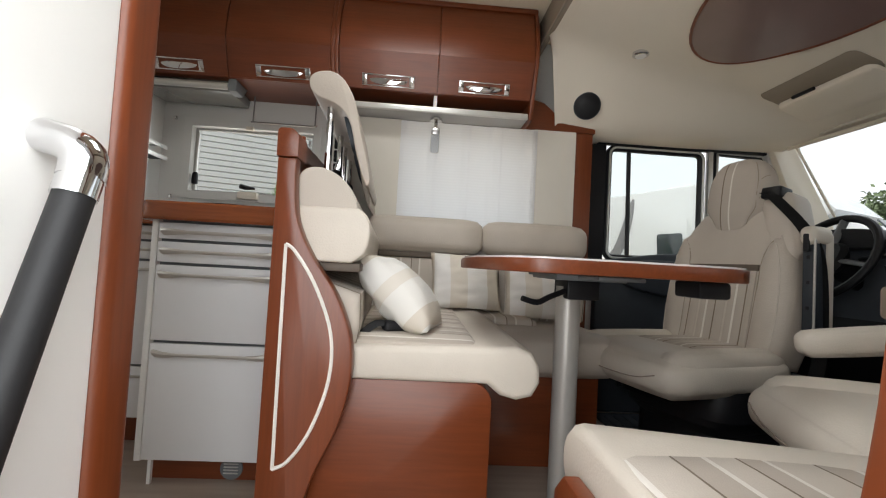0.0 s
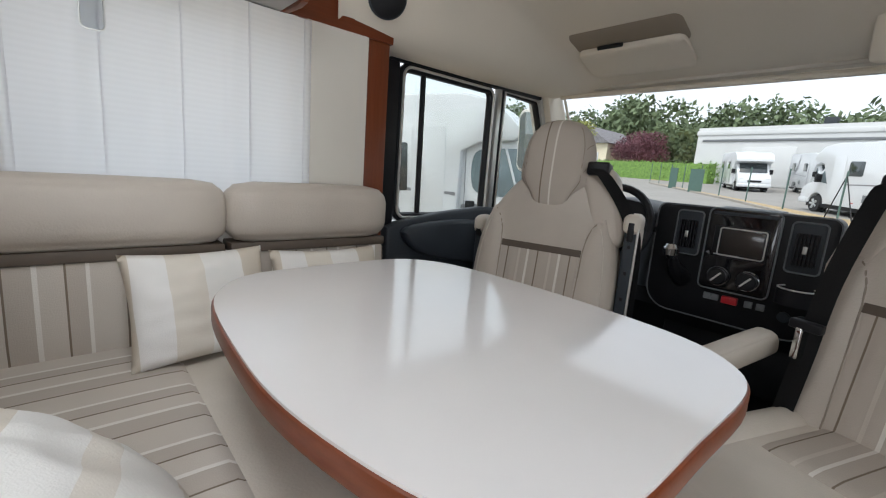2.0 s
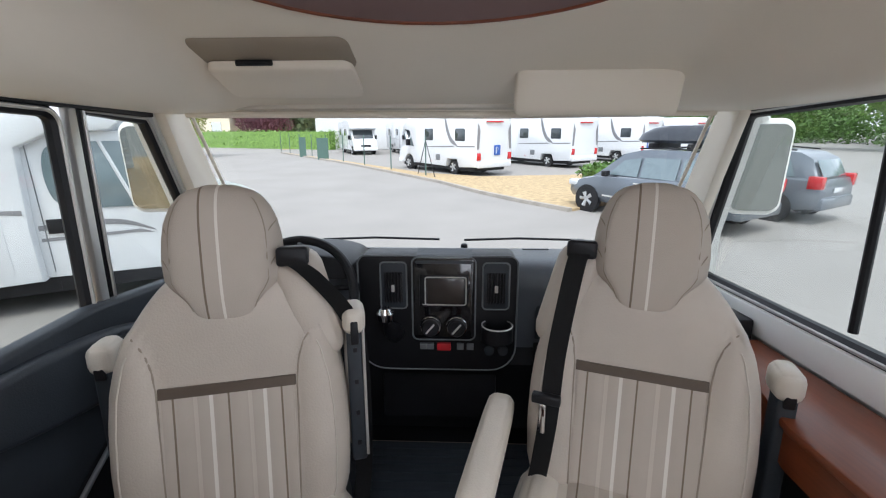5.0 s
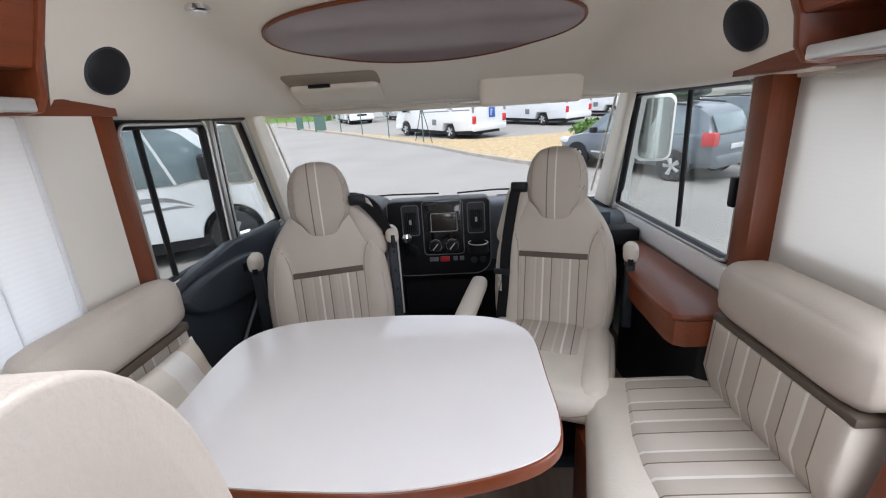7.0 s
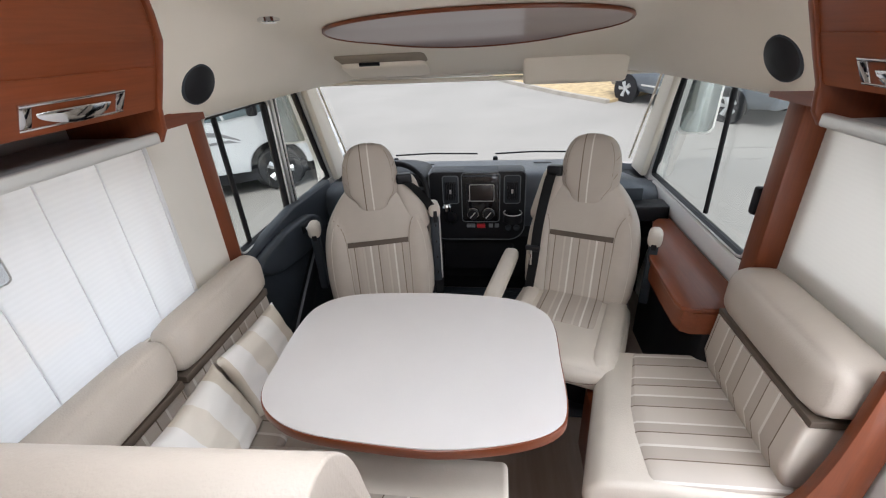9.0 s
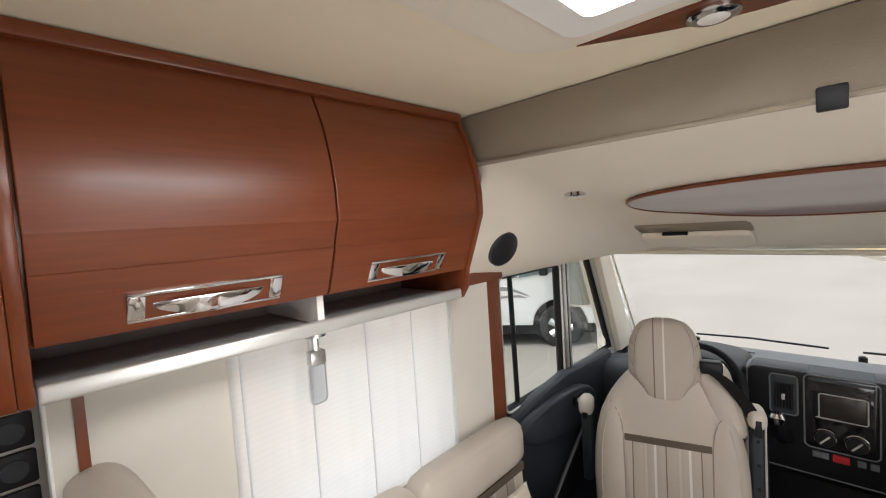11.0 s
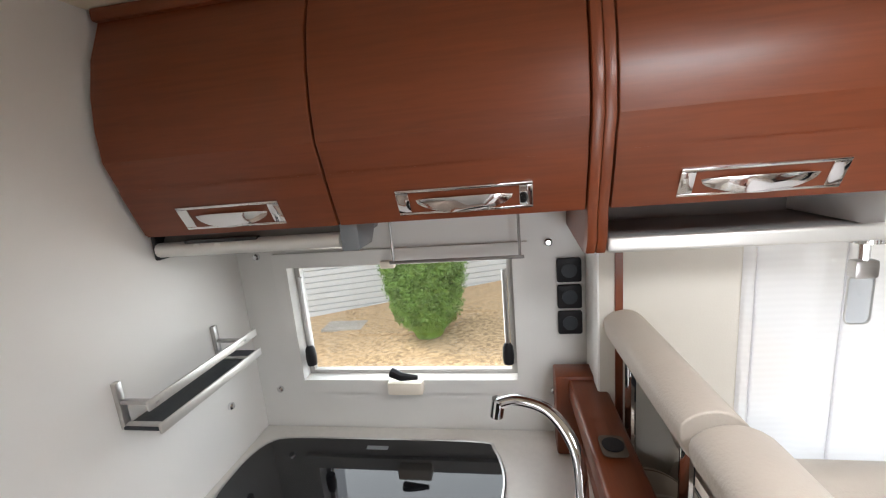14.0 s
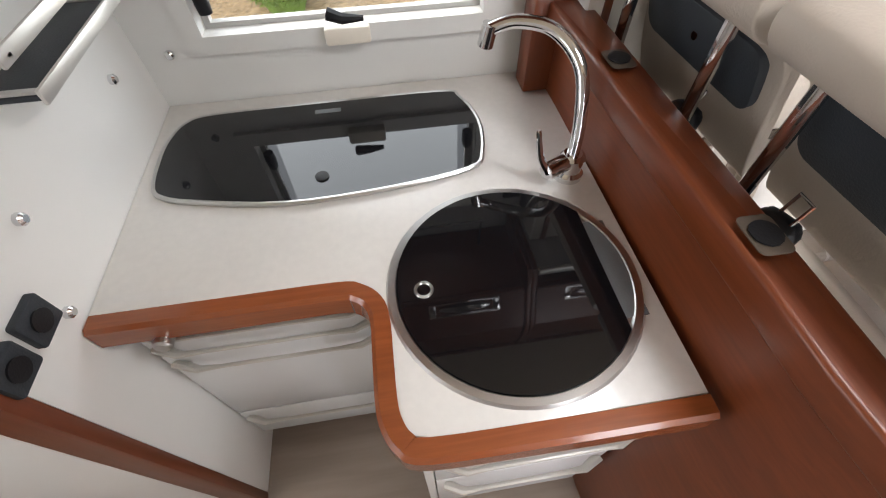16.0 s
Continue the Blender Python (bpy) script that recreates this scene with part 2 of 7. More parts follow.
def structure(name, bm, material, label, category, angle=35):
    return tagged(new(name, mesh_of(name, bm, material, angle)), label, category, kind="structure")


def solid(name, bm, material, label, category, group="", angle=35):
    """A thing of one mesh, its origin at its base."""
    lo = [min(v.co[i] for v in bm.verts) for i in range(3)]
    hi = [max(v.co[i] for v in bm.verts) for i in range(3)]
    at = Vector(((lo[0] + hi[0]) / 2, (lo[1] + hi[1]) / 2, lo[2]))
    bmesh.ops.translate(bm, verts=bm.verts, vec=-at)
    ob = new(name, mesh_of(name, bm, material, angle))
    ob.location = at
    return tagged(ob, label, category, group)


def box(x0, x1, y0, y1, z0, z1, r=0.0, seg=2, bm=None):
    out = bm or bmesh.new()
    b = bmesh.new()
    bmesh.ops.create_cube(b, size=1)
    bmesh.ops.scale(b, verts=b.verts, vec=(abs(x1 - x0), abs(y1 - y0), abs(z1 - z0)))
    bmesh.ops.translate(b, verts=b.verts, vec=((x0 + x1) / 2, (y0 + y1) / 2, (z0 + z1) / 2))
    if r:
        bmesh.ops.bevel(b, geom=b.edges, offset=r, segments=seg, profile=0.5, affect="EDGES", clamp_overlap=True)
    return merge(out, b)


def merge(out, b):
    m = bpy.data.meshes.new("tmp")
    b.to_mesh(m)
    b.free()
    out.from_mesh(m)
    bpy.data.meshes.remove(m)
    return out


def prism(points, axis, a, b, r=0.0, bm=None, seg=2):
    """A flat outline carried from a to b along an axis; the outline's two numbers are the other axes in order."""
    t = bmesh.new()

    def co(p, d):
        c = list(p)
        c.insert(axis, d)
        return c
    vs = [t.verts.new(co(p, a)) for p in points]
    f = t.faces.new(vs)
    g = bmesh.ops.extrude_face_region(t, geom=[f])
    d = [0, 0, 0]
    d[axis] = b - a
    bmesh.ops.translate(t, verts=[v for v in g["geom"] if isinstance(v, bmesh.types.BMVert)], vec=d)
    if r:
        flat = [e for e in t.edges if len(e.link_faces) == 2 and any(len(x.verts) > 4 or abs(x.normal[axis]) > 0.9 for x in e.link_faces)]
        bmesh.ops.recalc_face_normals(t, faces=t.faces)
        bmesh.ops.bevel(t, geom=flat, offset=r, segments=seg, profile=0.5, affect="EDGES", clamp_overlap=True)
    return merge(bm or bmesh.new(), t)


def round_rect(u0, u1, v0, v1, r, seg=6):
    """Outline of a rectangle with round corners; r may be four radii from the low-low corner on."""
    rs = r if isinstance(r, (tuple, list)) else (r,) * 4
    out = []
    for (cu, cv, a0), k in zip(((u0, v0, 180), (u1, v0, 270), (u1, v1, 0), (u0, v1, 90)), rs):
        su, sv = (1 if cu == u0 else -1), (1 if cv == v0 else -1)
        for i in range(seg + 1):
            a = radians(a0 + 90 * i / seg)
            out.append((cu + su * k + k * math.cos(a), cv + sv * k + k * math.sin(a)))
    return out


def smooth_line(points, n=6, closed=False):
    """Catmull-Rom curve through points."""
    pts = [Vector(p) for p in points]
    out, m = [], len(pts)
    for i in range(m if closed else m - 1):
        g = (lambda k: pts[k % m]) if closed else (lambda k: pts[max(0, min(m - 1, k))])
        a, b, c, d = g(i - 1), g(i), g(i + 1), g(i + 2)
        for j in range(n):
            t = j / n
            out.append(0.5 * (2 * b + (c - a) * t + (2 * a - 5 * b + 4 * c - d) * t * t + (3 * b - a - 3 * c + d) * t ** 3))
    if not closed:
        out.append(pts[-1])
    return out


def tube(points, radius, seg=10, bm=None, closed=False, flat=1.0):
    """A round (or flattened) bar along points."""
    out = bm or bmesh.new()
    pts = [Vector(p) for p in points]
    rings, up = [], None
    for i, p in enumerate(pts):
        d = (pts[(i + 1) % len(pts)] - pts[i - 1]) if closed else (pts[min(i + 1, len(pts) - 1)] - pts[max(i - 1, 0)])
        d.normalize()
        if up is None:
            up = d.orthogonal().normalized()
        up = (up - d * up.dot(d)).normalized()
        side = d.cross(up)
        rr = radius[i] if isinstance(radius, (list, tuple)) else radius
        rings.append([out.verts.new(p + (up * math.cos(2 * math.pi * k / seg) + side * math.sin(2 * math.pi * k / seg) * flat) * rr) for k in range(seg)])
    for i in range(len(rings) if closed else len(rings) - 1):
        a, b = rings[i], rings[(i + 1) % len(rings)]
        for k in range(seg):
            out.faces.new((a[k], a[(k + 1) % seg], b[(k + 1) % seg], b[k]))
    if not closed:
        out.faces.new(rings[0])
        out.faces.new(rings[-1])
    return out


def loft(levels, seg=28, bm=None, power=3.0, dome=True):
    """A rounded body over levels (z, cx, cy, half x, half y)."""
    out = bm or bmesh.new()
    rings = []
    for z, cx, cy, hx, hy in levels:
        ring = []
        for k in range(seg):
            a = 2 * math.pi * k / seg
            c, s = math.cos(a), math.sin(a)
            ring.append(out.verts.new((cx + hx * math.copysign(abs(c) ** (2 / power), c), cy + hy * math.copysign(abs(s) ** (2 / power), s), z)))
        rings.append(ring)
    for a, b in zip(rings, rings[1:]):
        for k in range(seg):
            out.faces.new((a[k], a[(k + 1) % seg], b[(k + 1) % seg], b[k]))
    out.faces.new(rings[0])
    out.faces.new(rings[-1])
    return out


def lathe(profile, at, axis="z", seg=20, bm=None):
    """Profile of (radius, height) turned round an axis through at."""
    t = bmesh.new()
    rings = [[t.verts.new((r * math.cos(2 * math.pi * k / seg), r * math.sin(2 * math.pi * k / seg), h)) for k in range(seg)] for r, h in profile]
    for a, b in zip(rings, rings[1:]):
        for k in range(seg):
            t.faces.new((a[k], a[(k + 1) % seg], b[(k + 1) % seg], b[k]))
    t.faces.new(rings[0])
    t.faces.new(rings[-1])
    turn = {"z": pose(0, 0, 0), "x": pose(0, 0, 0, 0, 90, 0), "y": pose(0, 0, 0, -90, 0, 0)}[axis] if isinstance(axis, str) else axis
    bmesh.ops.transform(t, matrix=Matrix.Translation(at) @ turn, verts=t.verts)
    return merge(bm or bmesh.new(), t)


def place(bm, m):
    bmesh.ops.transform(bm, matrix=m, verts=bm.verts)
    return bm


def puffy(x0, x1, y0, y1, z0, z1, r=0.05, bulge=0.015, cuts=7, bm=None, sag=0.0):
    """An upholstered block: rounded edges, faces swollen a little."""
    t = bmesh.new()
    bmesh.ops.create_cube(t, size=2)
    bmesh.ops.subdivide_edges(t, edges=t.edges, cuts=cuts, use_grid_fill=True)
    h = Vector(((x1 - x0) / 2, (y1 - y0) / 2, (z1 - z0) / 2))
    c = Vector(((x0 + x1) / 2, (y0 + y1) / 2, (z0 + z1) / 2))
    for v in t.verts:
        u = v.co.copy()
        # spread the cuts towards the edges, so that they carry the rounding
        q = Vector([math.copysign(1 - (1 - abs(a)) ** 1.8, a) for a in u])
        p = Vector([q[i] * h[i] for i in range(3)])
        inner = Vector([max(-(h[i] - min(r, h[i])), min(h[i] - min(r, h[i]), p[i])) for i in range(3)])
        d = p - inner
        if d.length > 1e-6:
            p = inner + d.normalized() * min(r, *h)
        swell = [(1 - u[(i + 1) % 3] ** 2) * (1 - u[(i + 2) % 3] ** 2) for i in range(3)]
        for i in range(3):
            p[i] += math.copysign(swell[i], u[i]) * bulge if abs(u[i]) > 0.99 else 0
        if u[2] > 0.99:
            p[2] -= sag * swell[2]
        v.co = c + p
    return merge(bm or bmesh.new(), t)


def wall_with_holes(u0, u1, z0, z1, holes, axis, a, b):
    """A wall of blocks round rectangular openings (u0, u1, z0, z1)."""
    us = sorted({u0, u1, *[h[0] for h in holes], *[h[1] for h in holes]})
    zs = sorted({z0, z1, *[h[2] for h in holes], *[h[3] for h in holes]})
    out = bmesh.new()
    solid_cell = lambda u, z: u0 < u < u1 and z0 < z < z1 and not any(h[0] < u < h[1] and h[2] < z < h[3] for h in holes)
    cache = {}

    def v(u, z, d):
        k = (round(u, 4), round(z, 4), d)
        if k not in cache:
            cache[k] = out.verts.new((u, d, z) if axis == 1 else (d, u, z))
        return cache[k]
    for i in range(len(us) - 1):
        for j in range(len(zs) - 1):
            ua, ub, za, zb = us[i], us[i + 1], zs[j], zs[j + 1]
            um, zm = (ua + ub) / 2, (za + zb) / 2
            if not solid_cell(um, zm):
                continue
            for d in (a, b):
                out.faces.new((v(ua, za, d), v(ub, za, d), v(ub, zb, d), v(ua, zb, d)))
            for (p, q), (nu, nz) in ((((ua, za), (ub, za)), (um, za - 1e-3)), (((ua, zb), (ub, zb)), (um, zb + 1e-3)), (((ua, za), (ua, zb)), (ua - 1e-3, zm)), (((ub, za), (ub, zb)), (ub + 1e-3, zm))):
                if not solid_cell(nu, nz):
                    out.faces.new((v(*p, a), v(*q, a), v(*q, b), v(*p, b)))
    return out


# ---- the vehicle's shell ----
LEFT, RIGHT, TOP, MID = 2.20, 0.06, 1.99, 1.13       # inner faces of the long walls, ceiling, centre line
bm = box(-2.6, 2.1, 0.42, LEFT, -0.06, 0.0)
box(-2.6, -0.62, RIGHT, 0.42, -0.06, 0.0, bm=bm)
box(0.12, 2.1, RIGHT, 0.42, -0.06, 0.0, bm=bm)
box(-0.62, 0.12, 0.42, 0.44, -0.24, -0.06, bm=bm)
structure("floor", bm, FLOOR, "light beige wood-look vinyl floor of the motorhome", "floor")
structure("entry_step", box(-0.62, 0.12, RIGHT - 0.06, 0.42, -0.26, -0.2), FLOOR, "lowered beige vinyl entry step at the door", "step")
structure("wall_left", wall_with_holes(-2.6, 2.03, -0.3, 2.05, [(-1.32, -0.67, 1.04, 1.41), (-0.2, 0.47, 0.95, 1.44), (0.86, 2.015, 0.815, 1.47)], 1, LEFT, LEFT + 0.05), PALE, "pale moulded inner wall of the motorhome with window openings", "wall")
structure("wall_right", wall_with_holes(-2.6, 2.03, -0.3, 2.05, [(-0.58, 0.08, -0.2, 1.78), (0.2, 0.70, 0.98, 1.42), (0.88, 2.015, 0.815, 1.475)], 1, RIGHT - 0.05, RIGHT), PALE, "pale inner wall with the entry door opening", "wall")
# Unseen wall; its hole is made only to let the rear fill in.
structure("wall_rear", wall_with_holes(0.0, 2.26, -0.06, 2.05, [(0.28, 1.22, 1.05, 1.65)], 0, -2.65, -2.6), WHITE, "unseen plain white rear wall with an opening added for the fill lamp", "wall")


def flat_with_hole(x0, x1, y0, y1, z0, z1, hole):
    """A slab with one rectangular hole (x0, x1, y0, y1)."""
    b = wall_with_holes(x0, x1, y0, y1, [hole], 1, z0, z1)
    for v in b.verts:
        v.co = (v.co.x, v.co.z, v.co.y)
    return b


structure("ceiling", flat_with_hole(-2.6, 0.52, 0.0, 2.26, TOP, TOP + 0.05, (-0.42, 0.10, 0.87, 1.39)), CEIL, "cream cloth-lined ceiling with a roof hatch", "ceiling")
structure("roof_over_cab", box(0.5, 2.0, 0.0, 2.26, TOP + 0.002, TOP + 0.05), CEIL, "roof panel above the cab", "ceiling")
# partition between kitchen and the rear, white with a wooden front edge
structure("partition_kitchen", box(-1.52, -1.46, 1.47, LEFT, 0, TOP), WHITE, "white laminate partition beside the kitchen worktop", "wall")
structure("trim_partition_edge", box(-1.525, -1.455, 1.44, 1.47, 0, TOP, 0.008), WOOD_Z, "cherry wood edge strip of the white partition", "trim")
structure("partition_entry", box(-0.555, -0.512, RIGHT, 0.525, -0.2, TOP), WHITE, "white laminate panel beside the entry door", "wall")
structure("trim_entry_edge", prism(round_rect(-0.56, -0.50, 0.525, 0.60, 0.02), 2, 0, TOP), WOOD_Z, "rounded cherry wood edge post of the entry panel", "trim")


def dome_z(x, y):
    """Height of the moulded lining over the cab."""
    xs = ((0.46, 1.847), (0.62, 1.812), (0.80, 1.765), (1.05, 1.725), (1.30, 1.672), (1.47, 1.605), (1.60, 1.562), (1.72, 1.515), (1.86, 1.47))
    for (xa, za), (xb, zb) in zip(xs, xs[1:]):
        if x <= xb or xb == xs[-1][0]:
            k = max(0, min(1, (x - xa) / (xb - xa)))
            z = za + (zb - za) * k
            break
    u = abs(y - MID)
    s = max(0.0, u - 0.70)
    z -= s * s / 0.10 if s < 0.1 else 0.10 + (s - 0.1) * 2.0
    return max(z, 1.455 + 0.02 * max(0, x - 1.3))


bm = bmesh.new()
nx, ny = 46, 72
grid = [[bm.verts.new((0.46 + 1.40 * i / nx, 0.05 + 2.16 * j / ny, 0)) for j in range(ny + 1)] for i in range(nx + 1)]
for row in grid:
    for v in row:
        # the side lobes start a little behind the middle and round off
        u = max(0, abs(v.co.y - MID) - 0.72)
        if v.co.x < 0.9:
            v.co.x += u * 0.5 * (0.9 - v.co.x) / 0.44
        v.co.z = dome_z(v.co.x, v.co.y)
for _ in range(3):
    zz = {(i, j): sum(grid[a][b].co.z for a in (i - 1, i, i + 1) for b in (j - 1, j, j + 1)) / 9 for i in range(1, nx) for j in range(1, ny)}
    for (i, j), z in zz.items():
        grid[i][j].co.z = z
for i in range(nx):
    for j in range(ny):
        bm.faces.new((grid[i][j], grid[i + 1][j], grid[i + 1][j + 1], grid[i][j + 1]))
back = [bm.verts.new((v.co.x - 0.012, v.co.y, 1.850)) for v in grid[0]]
for j in range(ny):
    bm.faces.new((back[j], back[j + 1], grid[0][j + 1], grid[0][j]))
structure("ceiling_cab_lining", bm, CREAM, "cream moulded plastic lining under the drop-down bed", "ceiling", angle=60)
structure("trim_bed_curtain_band", box(0.445, 0.47, 0.08, LEFT, 1.845, TOP - 0.002, 0.004), TAUPE, "taupe cloth band along the edge of the drop-down bed", "trim")
structure("trim_bed_piping", tube([(0.44, 0.08, 1.843), (0.44, LEFT, 1.843)], 0.006), TAUPE, "sewn piping under the taupe cloth band", "trim")
solid("bed_strap", box(0.426, 0.442, 1.10, 1.14, 1.822, 1.862, 0.003), BLACK, "short black webbing strap hanging from the bed edge", "strap")

# oval panel in the lining
bm = bmesh.new()
OV = []
for i in range(9):
    k = i / 8
    OV.append([bm.verts.new((1.12 + 0.265 * k * math.cos(2 * math.pi * j / 48), MID + 0.565 * k * math.sin(2 * math.pi * j / 48), 0)) for j in range(48)] if i else [bm.verts.new((1.12, MID, 0))])
for ring in OV:
    for v in ring:
        v.co.z = dome_z(v.co.x, v.co.y) - 0.012
for j in range(48):
    bm.faces.new((OV[0][0], OV[1][j], OV[1][(j + 1) % 48]))
    for i in range(1, 8):
        bm.faces.new((OV[i][j], OV[i + 1][j], OV[i + 1][(j + 1) % 48], OV[i][(j + 1) % 48]))
rim = [v.co.copy() for v in OV[8]]
oval = thing("ceiling_panel", (1.12, MID, 1.6), "oval mauve-brown panel let into the cream cab lining", "panel")
part("panel", bm, mat("mauve_satin", (0.20, 0.13, 0.12), 0.28, vary=0.05, coat=0.3), oval, angle=60)
part("rim", tube([p + Vector((0, 0, 0.004)) for p in rim], 0.007, closed=True), WOOD_X, oval, "dark cherry wood rim")

# roof hatch
hatch = thing("roof_hatch", (-0.1, MID, TOP - 0.03), "square white framed roof hatch with a net blind", "hatch")
def ring_slab(outer, inner, z0, z1):
    """A flat ring between two outlines of equal length."""
    b = bmesh.new()
    lo = [[b.verts.new((x, y, z)) for x, y in o] for o in (outer, inner) for z in (z0, z1)]
    n = len(outer)
    for k in range(n):
        j = (k + 1) % n
        for p, q in ((0, 1), (1, 3), (3, 2), (2, 0)):
            b.faces.new((lo[p][k], lo[p][j], lo[q][j], lo[q][k]))
    return b


part("surround", ring_slab(round_rect(-0.62, 0.185, 0.735, 1.525, (0.2, 0.09, 0.09, 0.2), 8), round_rect(-0.44, 0.12, 0.85, 1.41, 0.03, 8), TOP - 0.022, TOP - 0.001), CREAM, hatch, "cream rounded surround")
part("frame", ring_slab(round_rect(-0.45, 0.13, 0.84, 1.42, 0.03), round_rect(-0.40, 0.08, 0.89, 1.37, 0.02), TOP - 0.034, TOP + 0.12), WHITE, hatch, "white inner frame")
part("net_blind", box(-0.41, 0.09, 0.88, 1.38, TOP + 0.04, TOP + 0.044), SKYPANE, hatch)
part("dome_glass", box(-0.43, 0.11, 0.86, 1.40, TOP + 0.122, TOP + 0.13), TINTED, hatch).visible_shadow = False
crescent = [(0.186, 1.44)] + [(0.186 + 0.11 * math.sin(math.pi * i / 16), 1.44 - 0.62 * i / 16) for i in range(1, 16)] + [(0.186, 0.82)]
part("wood_trim", prism(crescent, 2, TOP - 0.024, TOP - 0.001, 0.003), WOOD_Y, hatch, "crescent-shaped cherry wood trim")
for yl in (1.245, 1.015):
    hl2 = thing("ceiling_spot", (0.235, yl, TOP - 0.03), "round chrome ceiling spot in the wooden trim", "lamp", "hatch spots")
    part("bezel", lathe([(0.036, 0.004), (0.036, -0.006), (0.028, -0.010)], (0.235, yl, TOP - 0.024), "z", 24), CHROME, hl2)
    part("lens", lathe([(0.026, -0.007), (0.020, -0.011)], (0.235, yl, TOP - 0.024), "z", 20), WHITE, hl2)


# ---- dinette ----
# overhead cabinets: bowed fronts
CAB = ((1.545, 1.905), (1.60, 1.882), (1.70, 1.843), (1.76, 1.843), (1.82, 1.851), (1.89, 1.870), (1.965, 1.905))


def smooth_y(z):
    for (za, ya), (zb, yb) in zip(CAB, CAB[1:]):
        if z <= zb:
            k = (z - za) / (zb - za)
            return ya + (yb - ya) * k
    return CAB[-1][1]


def mirror_y(bm, side):
    if side < 0:
        for v in bm.verts:
            v.co.y = 2 * MID - v.co.y
    return bm


def handle_recess(x0, x1, side, parent):
    """Chrome pull: flat frame, dark cup, lens-shaped grip standing out of it."""
    zc, y = 1.582, smooth_y(1.582)
    h = 0.027
    tilt = Matrix.Translation((0, y, zc)) @ pose(0, 0, 0, 28, 0, 0) @ Matrix.Translation((0, -y, -zc))
    b = box(x0, x1, y - 0.005, y + 0.004, zc + h - 0.006, zc + h, 0.0015)
    box(x0, x1, y - 0.005, y + 0.004, zc - h, zc - h + 0.006, 0.0015, bm=b)
    for xa, xb in ((x0, x0 + 0.024), (x1 - 0.024, x1)):
        box(xa, xb, y - 0.005, y + 0.004, zc - h + 0.006, zc + h - 0.006, 0.0015, bm=b)
    fr = part("handle", mirror_y(place(b, tilt), side), CHROME, parent, "chrome handle frame")
    part("cup", mirror_y(place(box(x0 + 0.022, x1 - 0.022, y + 0.001, y + 0.004, zc - h + 0.005, zc + h - 0.005), tilt), side), GLOSSB, fr, "dark recess")
    w, c = (x1 - x0) * 0.36, (x0 + x1) / 2
    lens = [(c + w * math.cos(math.pi * k / 14), zc + 0.004 - 0.021 * math.sin(math.pi * k / 14) ** 0.7) for k in range(15)] + [(c - w * 0.6, zc + 0.010), (c + w * 0.6, zc + 0.010)]
    g = prism(lens, 1, y - 0.002, y + 0.001, 0.001)
    for v in g.verts:
        k = max(0, 1 - ((v.co.x - c) / w) ** 2)
        v.co.y -= 0.020 * k * (0.55 + 0.45 * (zc + 0.01 - v.co.z) / 0.034)
    part("grip", mirror_y(place(g, tilt), side), CHROME, fr, "curved chrome grip", angle=60)


def overhead(x0, x1, doors, side, label, shelf=True, handles=()):
    """A bank of bowed overhead cabinets; doors are (x0, x1)."""
    root = thing("overhead_cabinet", ((x0 + x1) / 2, LEFT - 0.15 if side > 0 else RIGHT + 0.15, 1.45), label, "cabinet", "overhead cabinets")
    prof = [(y + 0.016, z) for z, y in CAB]
    body = prism([(LEFT - 0.003, 1.548), *prof, (LEFT - 0.003, 1.965)], 0, x0 + 0.018, x1 - 0.018)
    part("carcass", mirror_y(body, side), WOOD_X, root)
    part("cornice", mirror_y(box(x0, x1, 1.893, LEFT - 0.003, 1.963, TOP - 0.002, 0.006), side), WOOD_X, root)
    for xe in (x0, x1 - 0.018) if shelf else (x1 - 0.018,):
        low = [(LEFT - 0.003, 1.47), (1.965, 1.455), (1.925, 1.46), (1.905, 1.49)] if shelf or xe > -0.6 else [(LEFT - 0.003, 1.54), (1.91, 1.54)]
        edge = [(y - 0.008, z) for z, y in CAB]
        part("side_panel", mirror_y(prism([*low, *edge, (LEFT - 0.003, 1.965)], 0, xe, xe + 0.018, 0.003), side), WOOD_Z, root)
    for k, (da, db) in enumerate(doors):
        b = prism([*[(y, z) for z, y in CAB if z < 1.97], *[(y + 0.014, z) for z, y in reversed(CAB)]], 0, da + 0.002, db - 0.002, 0.002)
        d = part("door", mirror_y(b, side), WOOD_X, root, angle=17)
        part("lower_edge", mirror_y(prism([(smooth_y(z) - 0.0025, z) for z in (1.549, 1.59, 1.645)] + [(smooth_y(z) + 0.003, z) for z in (1.645, 1.59, 1.549)], 0, da + 0.003, db - 0.003), side), WOOD_X, d)
        w, c = (0.245, (da + db) / 2) if not handles else (handles[k][1] - handles[k][0], sum(handles[k]) / 2)
        handle_recess(c - w / 2, c + w / 2, side, d)
    if shelf:
        part("shelf", mirror_y(box(x0 + 0.02, x1 - 0.02, 1.935, LEFT - 0.004, 1.464, 1.476, 0.003), side), SHELFGREY, root, "pale grey shelf board")
        part("shelf_edge", mirror_y(box(x0 + 0.02, x1 - 0.02, 1.916, 1.934, 1.460, 1.489, 0.006, 3), side), ALU, root, "pale rounded rail")
        xm = (x0 + x1) / 2
        part("divider", mirror_y(box(xm - 0.008, xm + 0.008, 1.93, LEFT - 0.01, 1.48, 1.55), side), WHITE, root)
        part("shelf_back", mirror_y(box(x0 + 0.02, x1 - 0.02, LEFT - 0.012, LEFT - 0.004, 1.476, 1.548), side), SHELFGREY, root)
    return root


